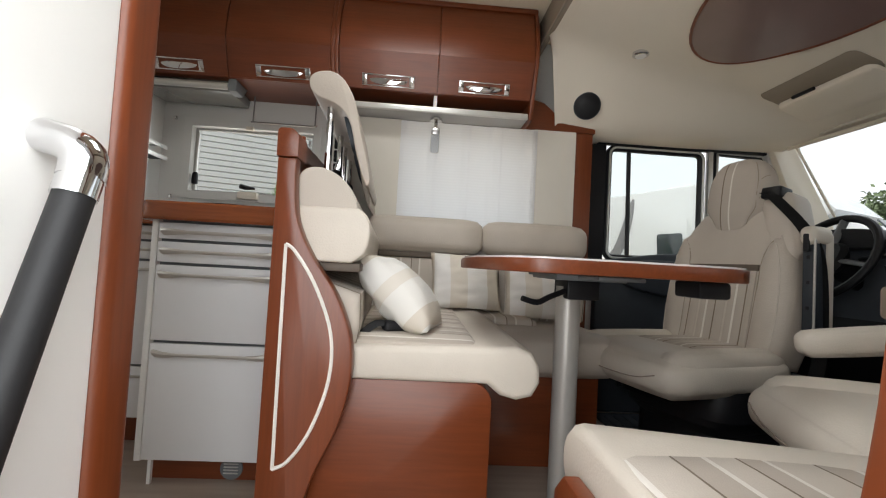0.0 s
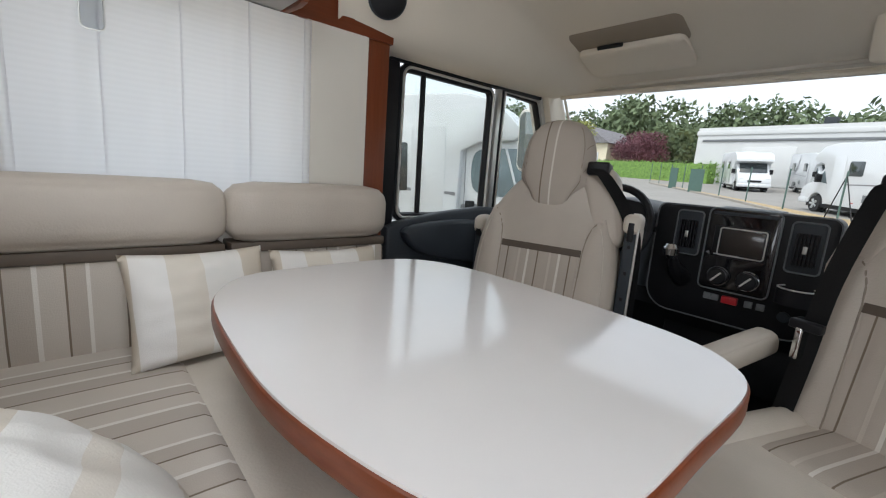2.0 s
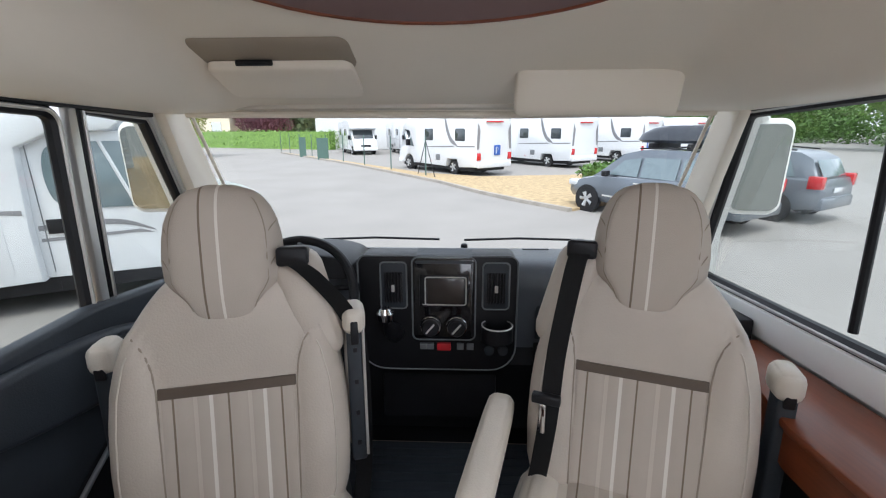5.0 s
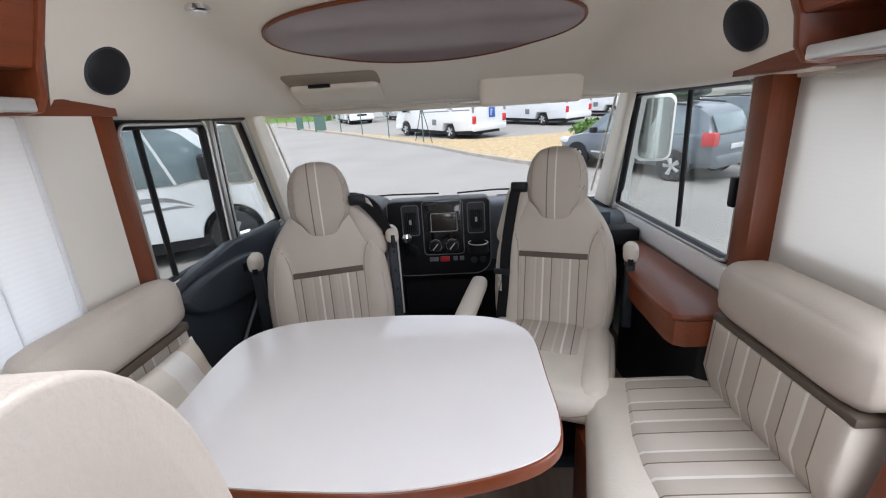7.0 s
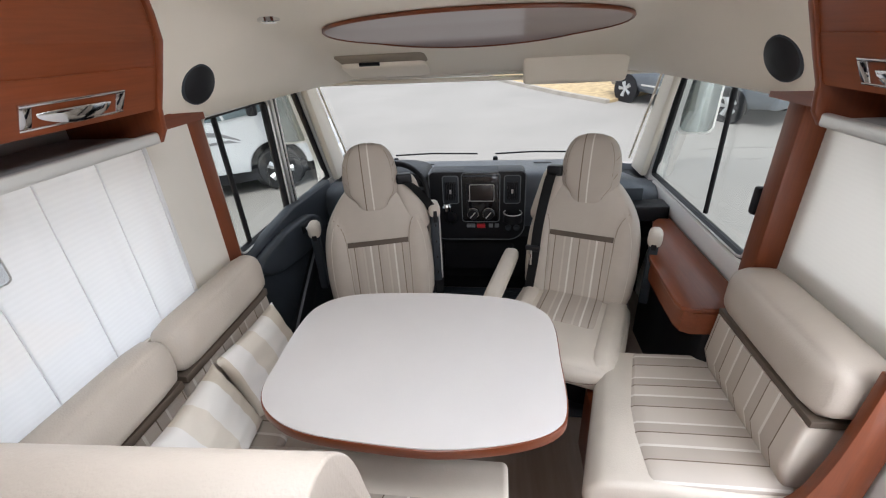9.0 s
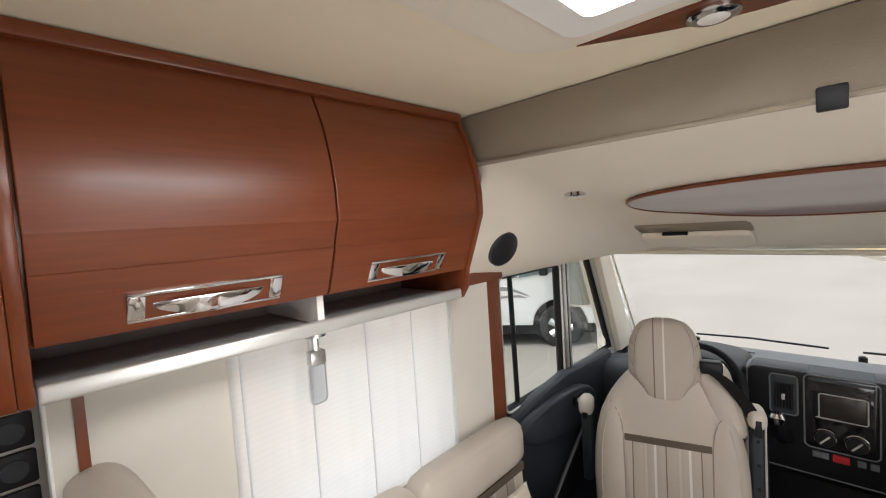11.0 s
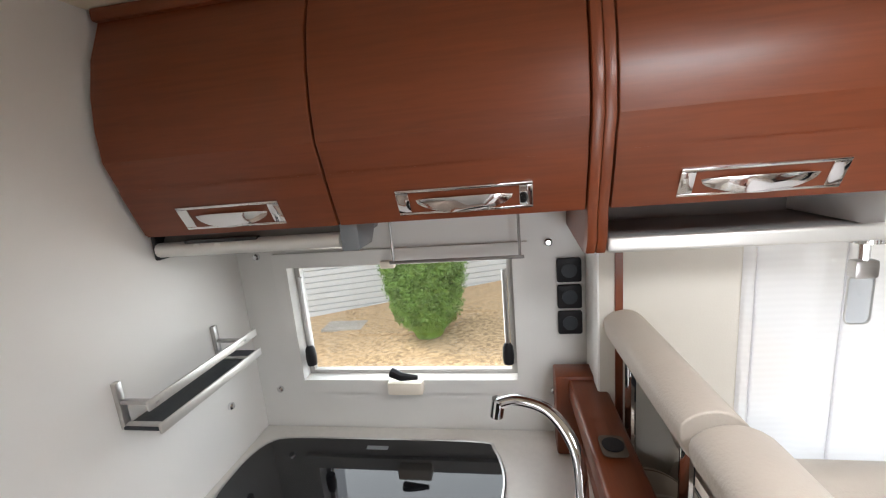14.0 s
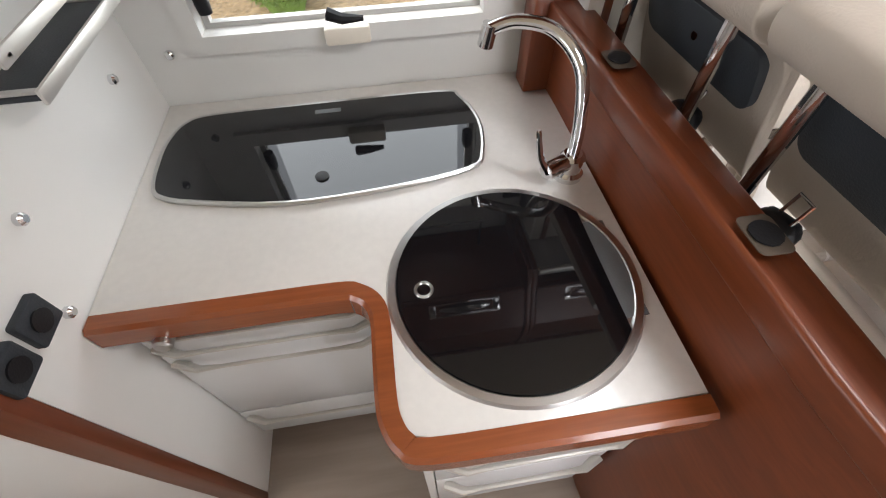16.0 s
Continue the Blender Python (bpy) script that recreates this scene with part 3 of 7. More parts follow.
overhead(-1.446, -0.53, [(-1.444, -1.01), (-1.01, -0.548)], 1, "cherry wood kitchen overhead cabinets with bowed doors and chrome handles", False, ((-1.335, -1.115), (-0.885, -0.64)))
overhead(-0.53, 0.408, [(-0.51, -0.055), (-0.055, 0.390)], 1, "cherry wood overhead cabinets above the dinette, open shelf below", True, ((-0.405, -0.163), (0.043, 0.284)))
overhead(-0.53, 0.408, [(-0.51, -0.055), (-0.055, 0.390)], -1, "cherry wood overhead cabinets above the side sofa, open shelf below", True, ((-0.405, -0.163), (0.043, 0.284)))

# wooden posts between cabin and cab, and corner brackets below the cabinets
for name, s in (("trim_post_left", 1), ("trim_post_right", -1)):
    structure(name, mirror_y(box(0.675 if s > 0 else 0.745, 0.768 if s > 0 else 0.83, 2.06 if s > 0 else 2.11, LEFT - 0.002, 0, 1.468, 0.008), s), WOOD_Z, "cherry wood post between living area and cab window", "trim")
    structure(name.replace("post", "bracket"), mirror_y(prism([(0.412, 1.46), (0.772 if s > 0 else 0.83, 1.46), (0.772 if s > 0 else 0.83, 1.485), (0.62, 1.50), (0.5, 1.60), (0.412, 1.62)], 1, 2.05, LEFT - 0.003), s), WOOD_X, "cherry wood bracket under the cab lining", "trim")

# dinette window behind its sheer curtain, cloth wall panels beside it
win = thing("window_dinette", (0.13, 2.2, 0.95), "hinged dinette window behind a white sheer curtain", "window", kind="structure")
part("pane", box(-0.2, 0.47, 2.245, 2.25, 0.95, 1.44), TINTED, win).visible_shadow = False
bm = bmesh.new()
cols = []
for i in range(49):
    x = -0.222 + 0.694 * i / 48
    fold = 0.006 * math.exp(-((x % 0.165 - 0.08) / 0.012) ** 2)
    cols.append([bm.verts.new((x, 2.046 - fold + 0.002 * math.sin(40 * x), z)) for z in (0.93, 1.1, 1.28, 1.455)])
for a, b in zip(cols, cols[1:]):
    for k in range(3):
        bm.faces.new((a[k], b[k], b[k + 1], a[k + 1]))
seams = [-0.205 + 0.66 * k for k in (0.01, 0.25, 0.50, 0.75, 0.99)]
cur = solid("curtain", bm, CURTAIN, "white sheer roman curtain with vertical folds over the dinette window", "curtain", angle=80)
for x in seams:
    b = box(x - 0.0025, x + 0.0025, 2.036, 2.0385, 0.932, 1.453)
    bmesh.ops.translate(b, verts=b.verts, vec=-cur.location)
    sm = new("seam", mesh_of("seam", b, CURTAIN))
    sm.parent = cur
for name, x0, x1 in (("wall_panel_a", -0.50, -0.21), ("wall_panel_b", 0.46, 0.674)):
    structure(name, box(x0, x1, 2.05, 2.062, 0.45, 1.46), WALLC, "beige finely pleated cloth wall panel beside the window", "wall")
structure("wall_panel_c", box(-0.21, 0.46, 2.05, 2.062, 0.45, 0.92), WALLC, "beige cloth wall panel below the window", "wall")
structure("wall_panel_d", wall_with_holes(-0.5, 0.674, 0.92, 1.46, [(-0.21, 0.46, 0.925, 1.455)], 1, 2.062, 2.2), PALE, "window reveal behind the curtain", "wall")

# table
TZ = 0.772
out = [Vector((a, b, 0)) for a, b in ((0.38, 0.838), (0.56, 0.838), (0.65, 0.875), (0.71, 0.965), (0.735, 1.13), (0.742, 1.30), (0.728, 1.53), (0.69, 1.655), (0.61, 1.722), (0.48, 1.736), (0.33, 1.728), (0.205, 1.715), (0.125, 1.655), (0.07, 1.53), (0.048, 1.30), (0.050, 1.14), (0.085, 0.97), (0.135, 0.873), (0.21, 0.842))]
tab = smooth_line(out, 5, True)
tp = [(p.x, p.y) for p in tab]
table = thing("dining_table", (0.40, 1.30, 0), "glossy white dining table, cherry wood edge, one steel leg", "table")
part("tabletop", prism(tp, 2, TZ - 0.003, TZ + 0.002), TABLE, table, "glossy off-white laminate top")
part("edge", prism([((x - 0.395) * 1.012 + 0.395, (y - 1.285) * 1.010 + 1.285) for x, y in tp], 2, TZ - 0.034, TZ - 0.002, 0.004), WOOD_Y, table, "cherry wood table edge")
part("leg", lathe([(0.036, 0.012), (0.036, 0.70)], (0.355, 1.19, 0), seg=24), mat("silver_paint", (0.46, 0.44, 0.41), 0.38, metal=0.35, vary=0.04), table, "matt silver column")
part("base_plate", lathe([(0.11, 0.0), (0.11, 0.006), (0.09, 0.014), (0.045, 0.022), (0.036, 0.03)], (0.355, 1.19, 0), seg=28), STEEL, table)
b = box(0.28, 0.48, 1.08, 1.32, TZ - 0.052, TZ - 0.034, 0.004)
box(0.34, 0.46, 0.95, 1.6, TZ - 0.046, TZ - 0.036, 0.003, bm=b)
part("slide_plate", b, GREY, table)
part("clamp", box(0.33, 0.425, 1.13, 1.25, 0.665, 0.722, 0.006), BLACK, table)
part("lever", tube(smooth_line([(0.335, 1.15, 0.69), (0.275, 1.12, 0.67), (0.235, 1.10, 0.655), (0.19, 1.09, 0.665)], 4), 0.008), BLACK, table)
part("stop_block", box(0.56, 0.64, 0.90, 1.0, TZ - 0.075, TZ - 0.034, 0.008), BLACK, table)

def shear(bm, k, y0=1.0):
    """Turns a long part slightly, its far end set back."""
    for v in bm.verts:
        v.co.x -= k * (v.co.y - y0)
    return bm


# forward-facing bench with its curved end panel
bench = thing("travel_bench", (-0.1, 1.5, 0), "two-place travel bench, cream striped cushion on a cherry wood base", "bench")
part("base", prism(round_rect(-0.40, 0.105, 0.0, 0.452, (0.001, 0.001, 0.05, 0.001)), 1, 1.01, 1.99, 0.003), WOOD_X, bench)
def seat_cushion():
    pr = [(-0.30, 0.452), (0.09, 0.452), (0.125, 0.425), (0.165, 0.415), (0.205, 0.425), (0.225, 0.46), (0.222, 0.50), (0.20, 0.535), (0.16, 0.55), (0.10, 0.545), (-0.30, 0.535)]
    return prism([(p.x, p.y) for p in [Vector((a, c, 0)) for a, c in pr]], 1, 0.995, 2.03, 0.018, seg=3)
part("seat_cushion", seat_cushion(), LEATHER2, bench, "cream leather seat cushion with a rolled front edge", angle=50)
part("seat_cloth", puffy(-0.28, 0.07, 1.03, 2.0, 0.50, 0.551, 0.02, 0.004), STR_Y, bench, "striped cloth seat")
def back_profile(lo, hi, f=0.0):
    """Side outline of the bench back between two heights: face towards the table."""
    face = ((0.50, -0.245), (0.58, -0.232), (0.66, -0.235), (0.74, -0.25), (0.80, -0.235), (0.87, -0.235), (0.925, -0.27), (0.965, -0.32), (0.985, -0.37))
    pts = [(x + f, z) for z, x in face if lo <= z <= hi]
    return pts + [(-0.405, hi), (-0.40, lo)]
part("backrest_lower", shear(prism(back_profile(0.50, 0.715), 1, 1.0, 1.98, 0.022, seg=3), 0.07), STR_Y, bench, "striped cloth lower back", angle=50)
part("backrest_band", shear(box(-0.40, -0.240, 1.004, 1.975, 0.713, 0.735, 0.004), 0.07), BAND, bench, "dark brown piping band")
part("backrest_upper", shear(prism([(p.x, p.y) for p in smooth_line([(-0.262, 0.735, 0), (-0.230, 0.762, 0), (-0.219, 0.81, 0), (-0.228, 0.85, 0), (-0.25, 0.870, 0)], 5)] + [(-0.405, 0.870), (-0.40, 0.735)], 1, 0.99, 1.985, 0.008, seg=3), 0.07), LEATHER2, bench, "cream leather upper back", angle=60)
part("backrest_top", shear(prism([(p.x, p.y) for p in smooth_line([(-0.252, 0.866, 0), (-0.262, 0.90, 0), (-0.285, 0.932, 0), (-0.315, 0.955, 0), (-0.35, 0.967, 0), (-0.385, 0.962, 0), (-0.404, 0.94, 0)], 4)] + [(-0.405, 0.866)], 1, 0.995, 1.98, 0.008, seg=3), 0.07), STR_Y, bench, "striped cloth top roll", angle=50)
panel = thing("bench_end_panel", (-0.4, 0.95, 0), "cherry wood end panel with a curved edge and white inlay line", "panel")
edge = smooth_line([(-0.397, 0, 0.976), (-0.397, 0, 0.92), (-0.386, 0, 0.83), (-0.345, 0, 0.745), (-0.285, 0, 0.66), (-0.245, 0, 0.56), (-0.24, 0, 0.46), (-0.265, 0, 0.35), (-0.32, 0, 0.22), (-0.345, 0, 0.1), (-0.35, 0, 0.0)], 5)
part("board", prism([(-0.442, 0.0), *[(p.x, p.z) for p in reversed(edge)], (-0.442, 0.976)], 1, 0.955, 0.995, 0.006), WOOD_Z, panel)
part("post_cap", prism(round_rect(-0.444, -0.394, 0.978, 1.046, (0.002, 0.002, 0.025, 0.010)), 1, 0.952, 1.03, 0.005), WOOD_Y, panel)
arc = smooth_line([(-0.408, 0, 0.772), (-0.385, 0, 0.755), (-0.335, 0, 0.68), (-0.292, 0, 0.57), (-0.29, 0, 0.46), (-0.325, 0, 0.345), (-0.370, 0, 0.275), (-0.404, 0, 0.255)], 6)
part("inlay_arc", tube([(p.x, 0.9535, p.z) for p in arc], 0.0045, 6), LINE, panel, "white inlay line")
part("inlay_line", tube([(-0.408, 0.9535, 0.772), (-0.404, 0.9535, 0.255)], 0.0045, 6), LINE, panel, "white inlay line")
rail = thing("galley_divider", (-0.51, 1.55, 0), "cherry wood divider between worktop and bench with a broad top rail", "divider")
def dip(bm):
    """Lowers the near end of the divider towards the bench's end panel."""
    for v in bm.verts:
        if v.co.z > 0.9:
            v.co.z -= 0.052 * max(0.0, min(1.0, (1.42 - v.co.y) / 0.38)) ** 1.3
    return bm


part("panel", dip(shear(prism([(-0.432, 1.0), (-0.45, 1.03), (-0.492, 1.25), (-0.50, 1.4), (-0.50, 2.17), (-0.46, 2.17), (-0.46, 1.25), (-0.425, 1.0)], 2, 0, 1.06, 0.003), 0.03)), WOOD_Y, rail)
part("top_rail", dip(shear(prism([(-0.442, 1.032), (-0.465, 1.08), (-0.50, 1.18), (-0.522, 1.29), (-0.53, 1.40), (-0.53, 2.14), (-0.448, 2.14), (-0.448, 1.25), (-0.40, 1.032)], 2, 1.05, 1.105, 0.008, seg=3), 0.03)), WOOD_Y, rail)
part("rail_end", box(-0.595, -0.485, 2.10, 2.17, 0.895, 1.112, 0.006), WOOD_Z, rail)

# raised headrests on the bench back
hr = thing("headrest_unit", (-0.42, 1.65, 0.95), "raised beige headrest beam on steel posts behind the bench", "headrest")
hp = [(-0.448, 1.282), (-0.42, 1.30), (-0.38, 1.30), (-0.345, 1.275), (-0.312, 1.215), (-0.292, 1.13), (-0.272, 1.06), (-0.255, 0.985), (-0.265, 0.965), (-0.285, 1.01), (-0.303, 1.07), (-0.32, 1.14), (-0.34, 1.18), (-0.375, 1.207), (-0.425, 1.225), (-0.447, 1.25)]
for ya, yb in ((1.205, 1.645), (1.67, 2.05)):
    k = 1.0 if ya < 1.5 else 0.85
    pad = part("pad", shear(prism([(-0.445 + (p.x + 0.445) * k, p.y) for p in smooth_line([(a, c, 0) for a, c in hp], 3, True)], 1, ya, yb, 0.018, seg=3), 0.05, 1.20), LEATHER, hr, "taupe leather pad", angle=60)
    for y in (ya + 0.07, yb - 0.07):
        part("post", shear(tube([(-0.395, y, 0.93), (-0.395, y, 1.22)], 0.011, 10), 0.08, 1.25), CHROME, hr, "chrome post")
    tilt = Matrix.Translation((-0.324 if ya < 1.5 else -0.343, 0, 1.135)) @ pose(0, 0, 0, 0, -17, 0)
    bp = part("back_plate", shear(place(prism(round_rect(ya + 0.03, yb - 0.03, -0.055, 0.055, 0.03), 0, -0.010, 0.006, 0.002), tilt), 0.05, 1.20), DARK, hr, "dark plastic back plate")
    part("screw", shear(lathe([(0.008, -0.004), (0.008, 0.0)], (-0.332 if ya < 1.5 else -0.351, (ya + yb) / 2, 1.135), "x", 10), 0.05, 1.20), CHROME, bp)

# side bench along the wall
side = thing("side_bench", (0.35, 1.95, 0), "taupe leather side bench along the wall with a padded back", "bench")
part("base", box(0.10, 0.62, 1.55, 2.045, 0, 0.34, 0.004), WOOD_X, side)
part("seat_cushion", puffy(0.0, 0.68, 1.50, 1.99, 0.34, 0.50, 0.05, 0.008), LEATHER, side, angle=60)
part("seat_cloth", puffy(-0.28, 0.42, 1.72, 1.985, 0.49, 0.535, 0.02, 0.004), STR_X, side, "striped cloth")
for x0, x1 in ((-0.36, 0.205), (0.208, 0.72)):
    part("back_lower", prism([(2.05, 0.50), (1.965, 0.50), (1.95, 0.60), (1.965, 0.77), (2.05, 0.77)], 0, x0, x1, 0.02, seg=3), STR_X, side, "striped cloth lower back", angle=50)
    part("back_upper", puffy(x0, x1, 1.94, 2.048, 0.80, 0.965, 0.05, 0.006), LEATHER, side, "taupe leather upper back", angle=60)
    part("back_band", box(x0 + 0.006, x1 - 0.006, 1.958, 2.048, 0.772, 0.80, 0.004), BAND, side, "dark brown band")


def cushion(name, at, size, thick, turn, material, label):
    """A scatter cushion: pinched corners, soft creases."""
    b = bmesh.new()
    n = 28
    for s in (1, -1):
        g = []
        for i in range(n + 1):
            row = []
            for j in range(n + 1):
                u, v = 2 * i / n - 1, 2 * j / n - 1
                k = (max(0, 1 - u * u) * max(0, 1 - v * v)) ** 0.42
                pin = 1 - 0.07 * (1 - abs(u) ** 2) * abs(v) ** 3 - 0.07 * (1 - abs(v) ** 2) * abs(u) ** 3
                w = 0.012 * noise.noise(Vector((u * 2.2 + at[0] * 9, v * 4.2, s * 4 + size[0] * 40))) + 0.004 * math.sin(9 * (u + v * 0.6)) * abs(u)
                row.append(b.verts.new((u * size[0] / 2 * pin, v * size[1] / 2 * pin, s * (thick / 2 * k) + w * k)))
            g.append(row)
        for i in range(n):
            for j in range(n):
                b.faces.new((g[i][j], g[i + 1][j], g[i + 1][j + 1], g[i][j + 1]))
    bmesh.ops.remove_doubles(b, verts=b.verts, dist=0.0015)
    ob = new(name, mesh_of(name, b, material, 80))
    ob.matrix_world = Matrix.Translation(at) @ turn
    return tagged(ob, label, "cushion", "scatter cushions")


cushion("scatter_cushion", (-0.14, 1.235, 0.645), (0.29, 0.30), 0.15, pose(0, 0, 0, 0, 0, -24) @ pose(0, 0, 0, -8, 42, 8), PILLOW, "cream and white striped scatter cushion leaning on the bench back")
cushion("scatter_cushion", (0.12, 1.85, 0.675), (0.32, 0.27), 0.11, pose(0, 0, 0, 68, 0, 4), PIL_STR, "beige striped scatter cushion leaning on the side bench back")
cushion("scatter_cushion", (0.47, 1.87, 0.65), (0.34, 0.28), 0.10, pose(0, 0, 0, 70, 0, -4), PIL_STR, "second beige striped scatter cushion on the side bench")
bk = thing("belt_buckle", (-0.14, 1.16, 0.55), "black seat belt buckle lying on the bench seat", "buckle")
part("body", place(box(-0.06, 0.06, -0.02, 0.02, 0, 0.028, 0.01, 3), Matrix.Translation((-0.13, 1.15, 0.553)) @ pose(0, 0, 0, 0, 0, 25)), BLACK, bk)
part("strap", tube(smooth_line([(-0.24, 1.10, 0.545), (-0.2, 1.115, 0.575), (-0.16, 1.135, 0.57)], 4), 0.012, 8, flat=0.35), WEBBING, bk)

# belt tongues hanging behind the bench back, recesses in the divider's rail
for y in (1.76, 1.50):
    bt = thing("belt_tongue", (-0.43, y, 0.97), "black belt end with a chrome tongue behind the bench", "seat belt", "bench belts")
    part("cover", place(puffy(-0.02, 0.02, -0.03, 0.03, -0.05, 0.045, 0.015, 0.003), pose(-0.425, y, 1.02, 0, 15, 20)), BLACK, bt)
    part("tongue", tube([(-0.42, y - 0.012, 1.06), (-0.41, y - 0.012, 1.10), (-0.41, y + 0.012, 1.10), (-0.42, y + 0.012, 1.06)], 0.003, 6, closed=True), CHROME, bt, "chrome tongue")
    part("strap", tube([(-0.425, y, 1.0), (-0.43, y + 0.02, 0.93)], 0.02, 8, flat=0.2), WEBBING, bt)
for y in (1.455, 1.86):
    rc = thing("rail_fitting", (-0.5, y, 1.1), "small dark fitting let into the top of the wooden rail", "fitting", "rail fittings")
    part("frame", place(prism(round_rect(-0.023, 0.023, -0.030, 0.030, 0.01), 2, 0.0, 0.0012), pose(-0.489 - 0.03 * (y - 1), y, 1.1045)), BAND, rc)
    part("recess", lathe([(0.02, 0.0), (0.02, 0.002)], (-0.489 - 0.03 * (y - 1), y, 1.107), seg=14), BLACK, rc)

# side sofa on the door side
sofa = thing("side_sofa", (0.45, 0.4, 0), "beige leather and striped cloth sofa along the door-side wall", "sofa")
part("base", box(0.197, 0.72, 0.075, 0.66, 0, 0.34, 0.004), WOOD_X, sofa)
part("end_board", prism([(0.075, 0.0), (0.70, 0.0), (0.70, 0.36), (0.66, 0.40), (0.40, 0.405), *[(p.x, p.y) for p in smooth_line([(0.30, 0.42, 0), (0.22, 0.50, 0), (0.185, 0.64, 0), (0.17, 0.80, 0), (0.165, 0.95, 0)], 4)], (0.075, 0.95)], 0, 0.165, 0.195, 0.004), WOOD_Z, sofa, "cherry wood end board curving up behind the backrest")
pr = smooth_line([(0.075, 0.34, 0), (0.62, 0.34, 0), (0.70, 0.33, 0), (0.755, 0.36, 0), (0.765, 0.41, 0), (0.735, 0.455, 0), (0.66, 0.475, 0), (0.30, 0.46, 0), (0.075, 0.46, 0)], 3)
b = prism([(p.x, p.y) for p in pr], 0, 0.198, 0.80, 0.02, seg=3)
for v in b.verts:
    if v.co.x > 0.45:
        v.co.y -= max(0, v.co.y - 0.3) * (v.co.x - 0.45) * 1.0
part("seat_cushion", b, LEATHER2, sofa, "cream leather seat cushion", angle=55)
b = puffy(0.215, 0.79, 0.18, 0.58, 0.44, 0.479, 0.02, 0.004)
for v in b.verts:
    if v.co.x > 0.45:
        v.co.y -= max(0, v.co.y - 0.3) * (v.co.x - 0.45) * 1.1
part("seat_cloth", b, STR_X, sofa, "striped cloth seat")
part("back_lower", prism([(0.10, 0.46), (0.215, 0.47), (0.245, 0.56), (0.232, 0.725), (0.10, 0.725)], 0, 0.226, 0.736, 0.02, seg=3), STR_X, sofa, "striped cloth lower back", angle=50)
part("back_band", box(0.222, 0.734, 0.085, 0.228, 0.722, 0.746, 0.004), BAND, sofa, "dark brown band")
part("back_upper", puffy(0.212, 0.739, 0.07, 0.240, 0.744, 0.930, 0.055, 0.008), LEATHER, sofa, "taupe leather upper back", angle=60)
rw = thing("window_sofa", (0.2, 0.06, 0.98), "sofa window covered by a closed pale pleated blind", "window", kind="structure")
part("pane", box(0.2, 0.70, 0.012, 0.017, 0.98, 1.42), TINTED, rw).visible_shadow = False
b = bmesh.new()
rowz = [0.90 + 0.56 * i / 40 for i in range(41)]
vv = [[b.verts.new((x, 0.075 + 0.0012 * (i % 2), z)) for x in (0.16, 0.744)] for i, z in enumerate(rowz)]
for p, q in zip(vv, vv[1:]):
    b.faces.new((p[0], p[1], q[1], q[0]))
blind = thing("pleated_blind", (0.45, 0.08, 0.90), "closed pale pleated blind behind the side sofa", "blind")
part("cloth", b, BLIND, blind, angle=10)
for z0, z1 in ((0.888, 0.906), (1.444, 1.462)):
    part("rail", box(0.155, 0.744, 0.07, 0.09, z0, z1, 0.004), WALLC, blind, "beige blind rail")


# ---- cab ----
structure("cab_floor_mat", box(0.86, 2.0, 0.5, 2.15, 0.002, 0.012, 0.003), MAT, "dark ribbed rubber floor mat in the cab", "floor")


ribs = bmesh.new()
for i in range(22):
    box(0.9 + i * 0.05, 0.912 + i * 0.05, 0.55, 2.1, 0.012, 0.0155, bm=ribs)
structure("cab_floor_ribs", ribs, MAT, "raised ribs of the dark cab floor mat", "floor")


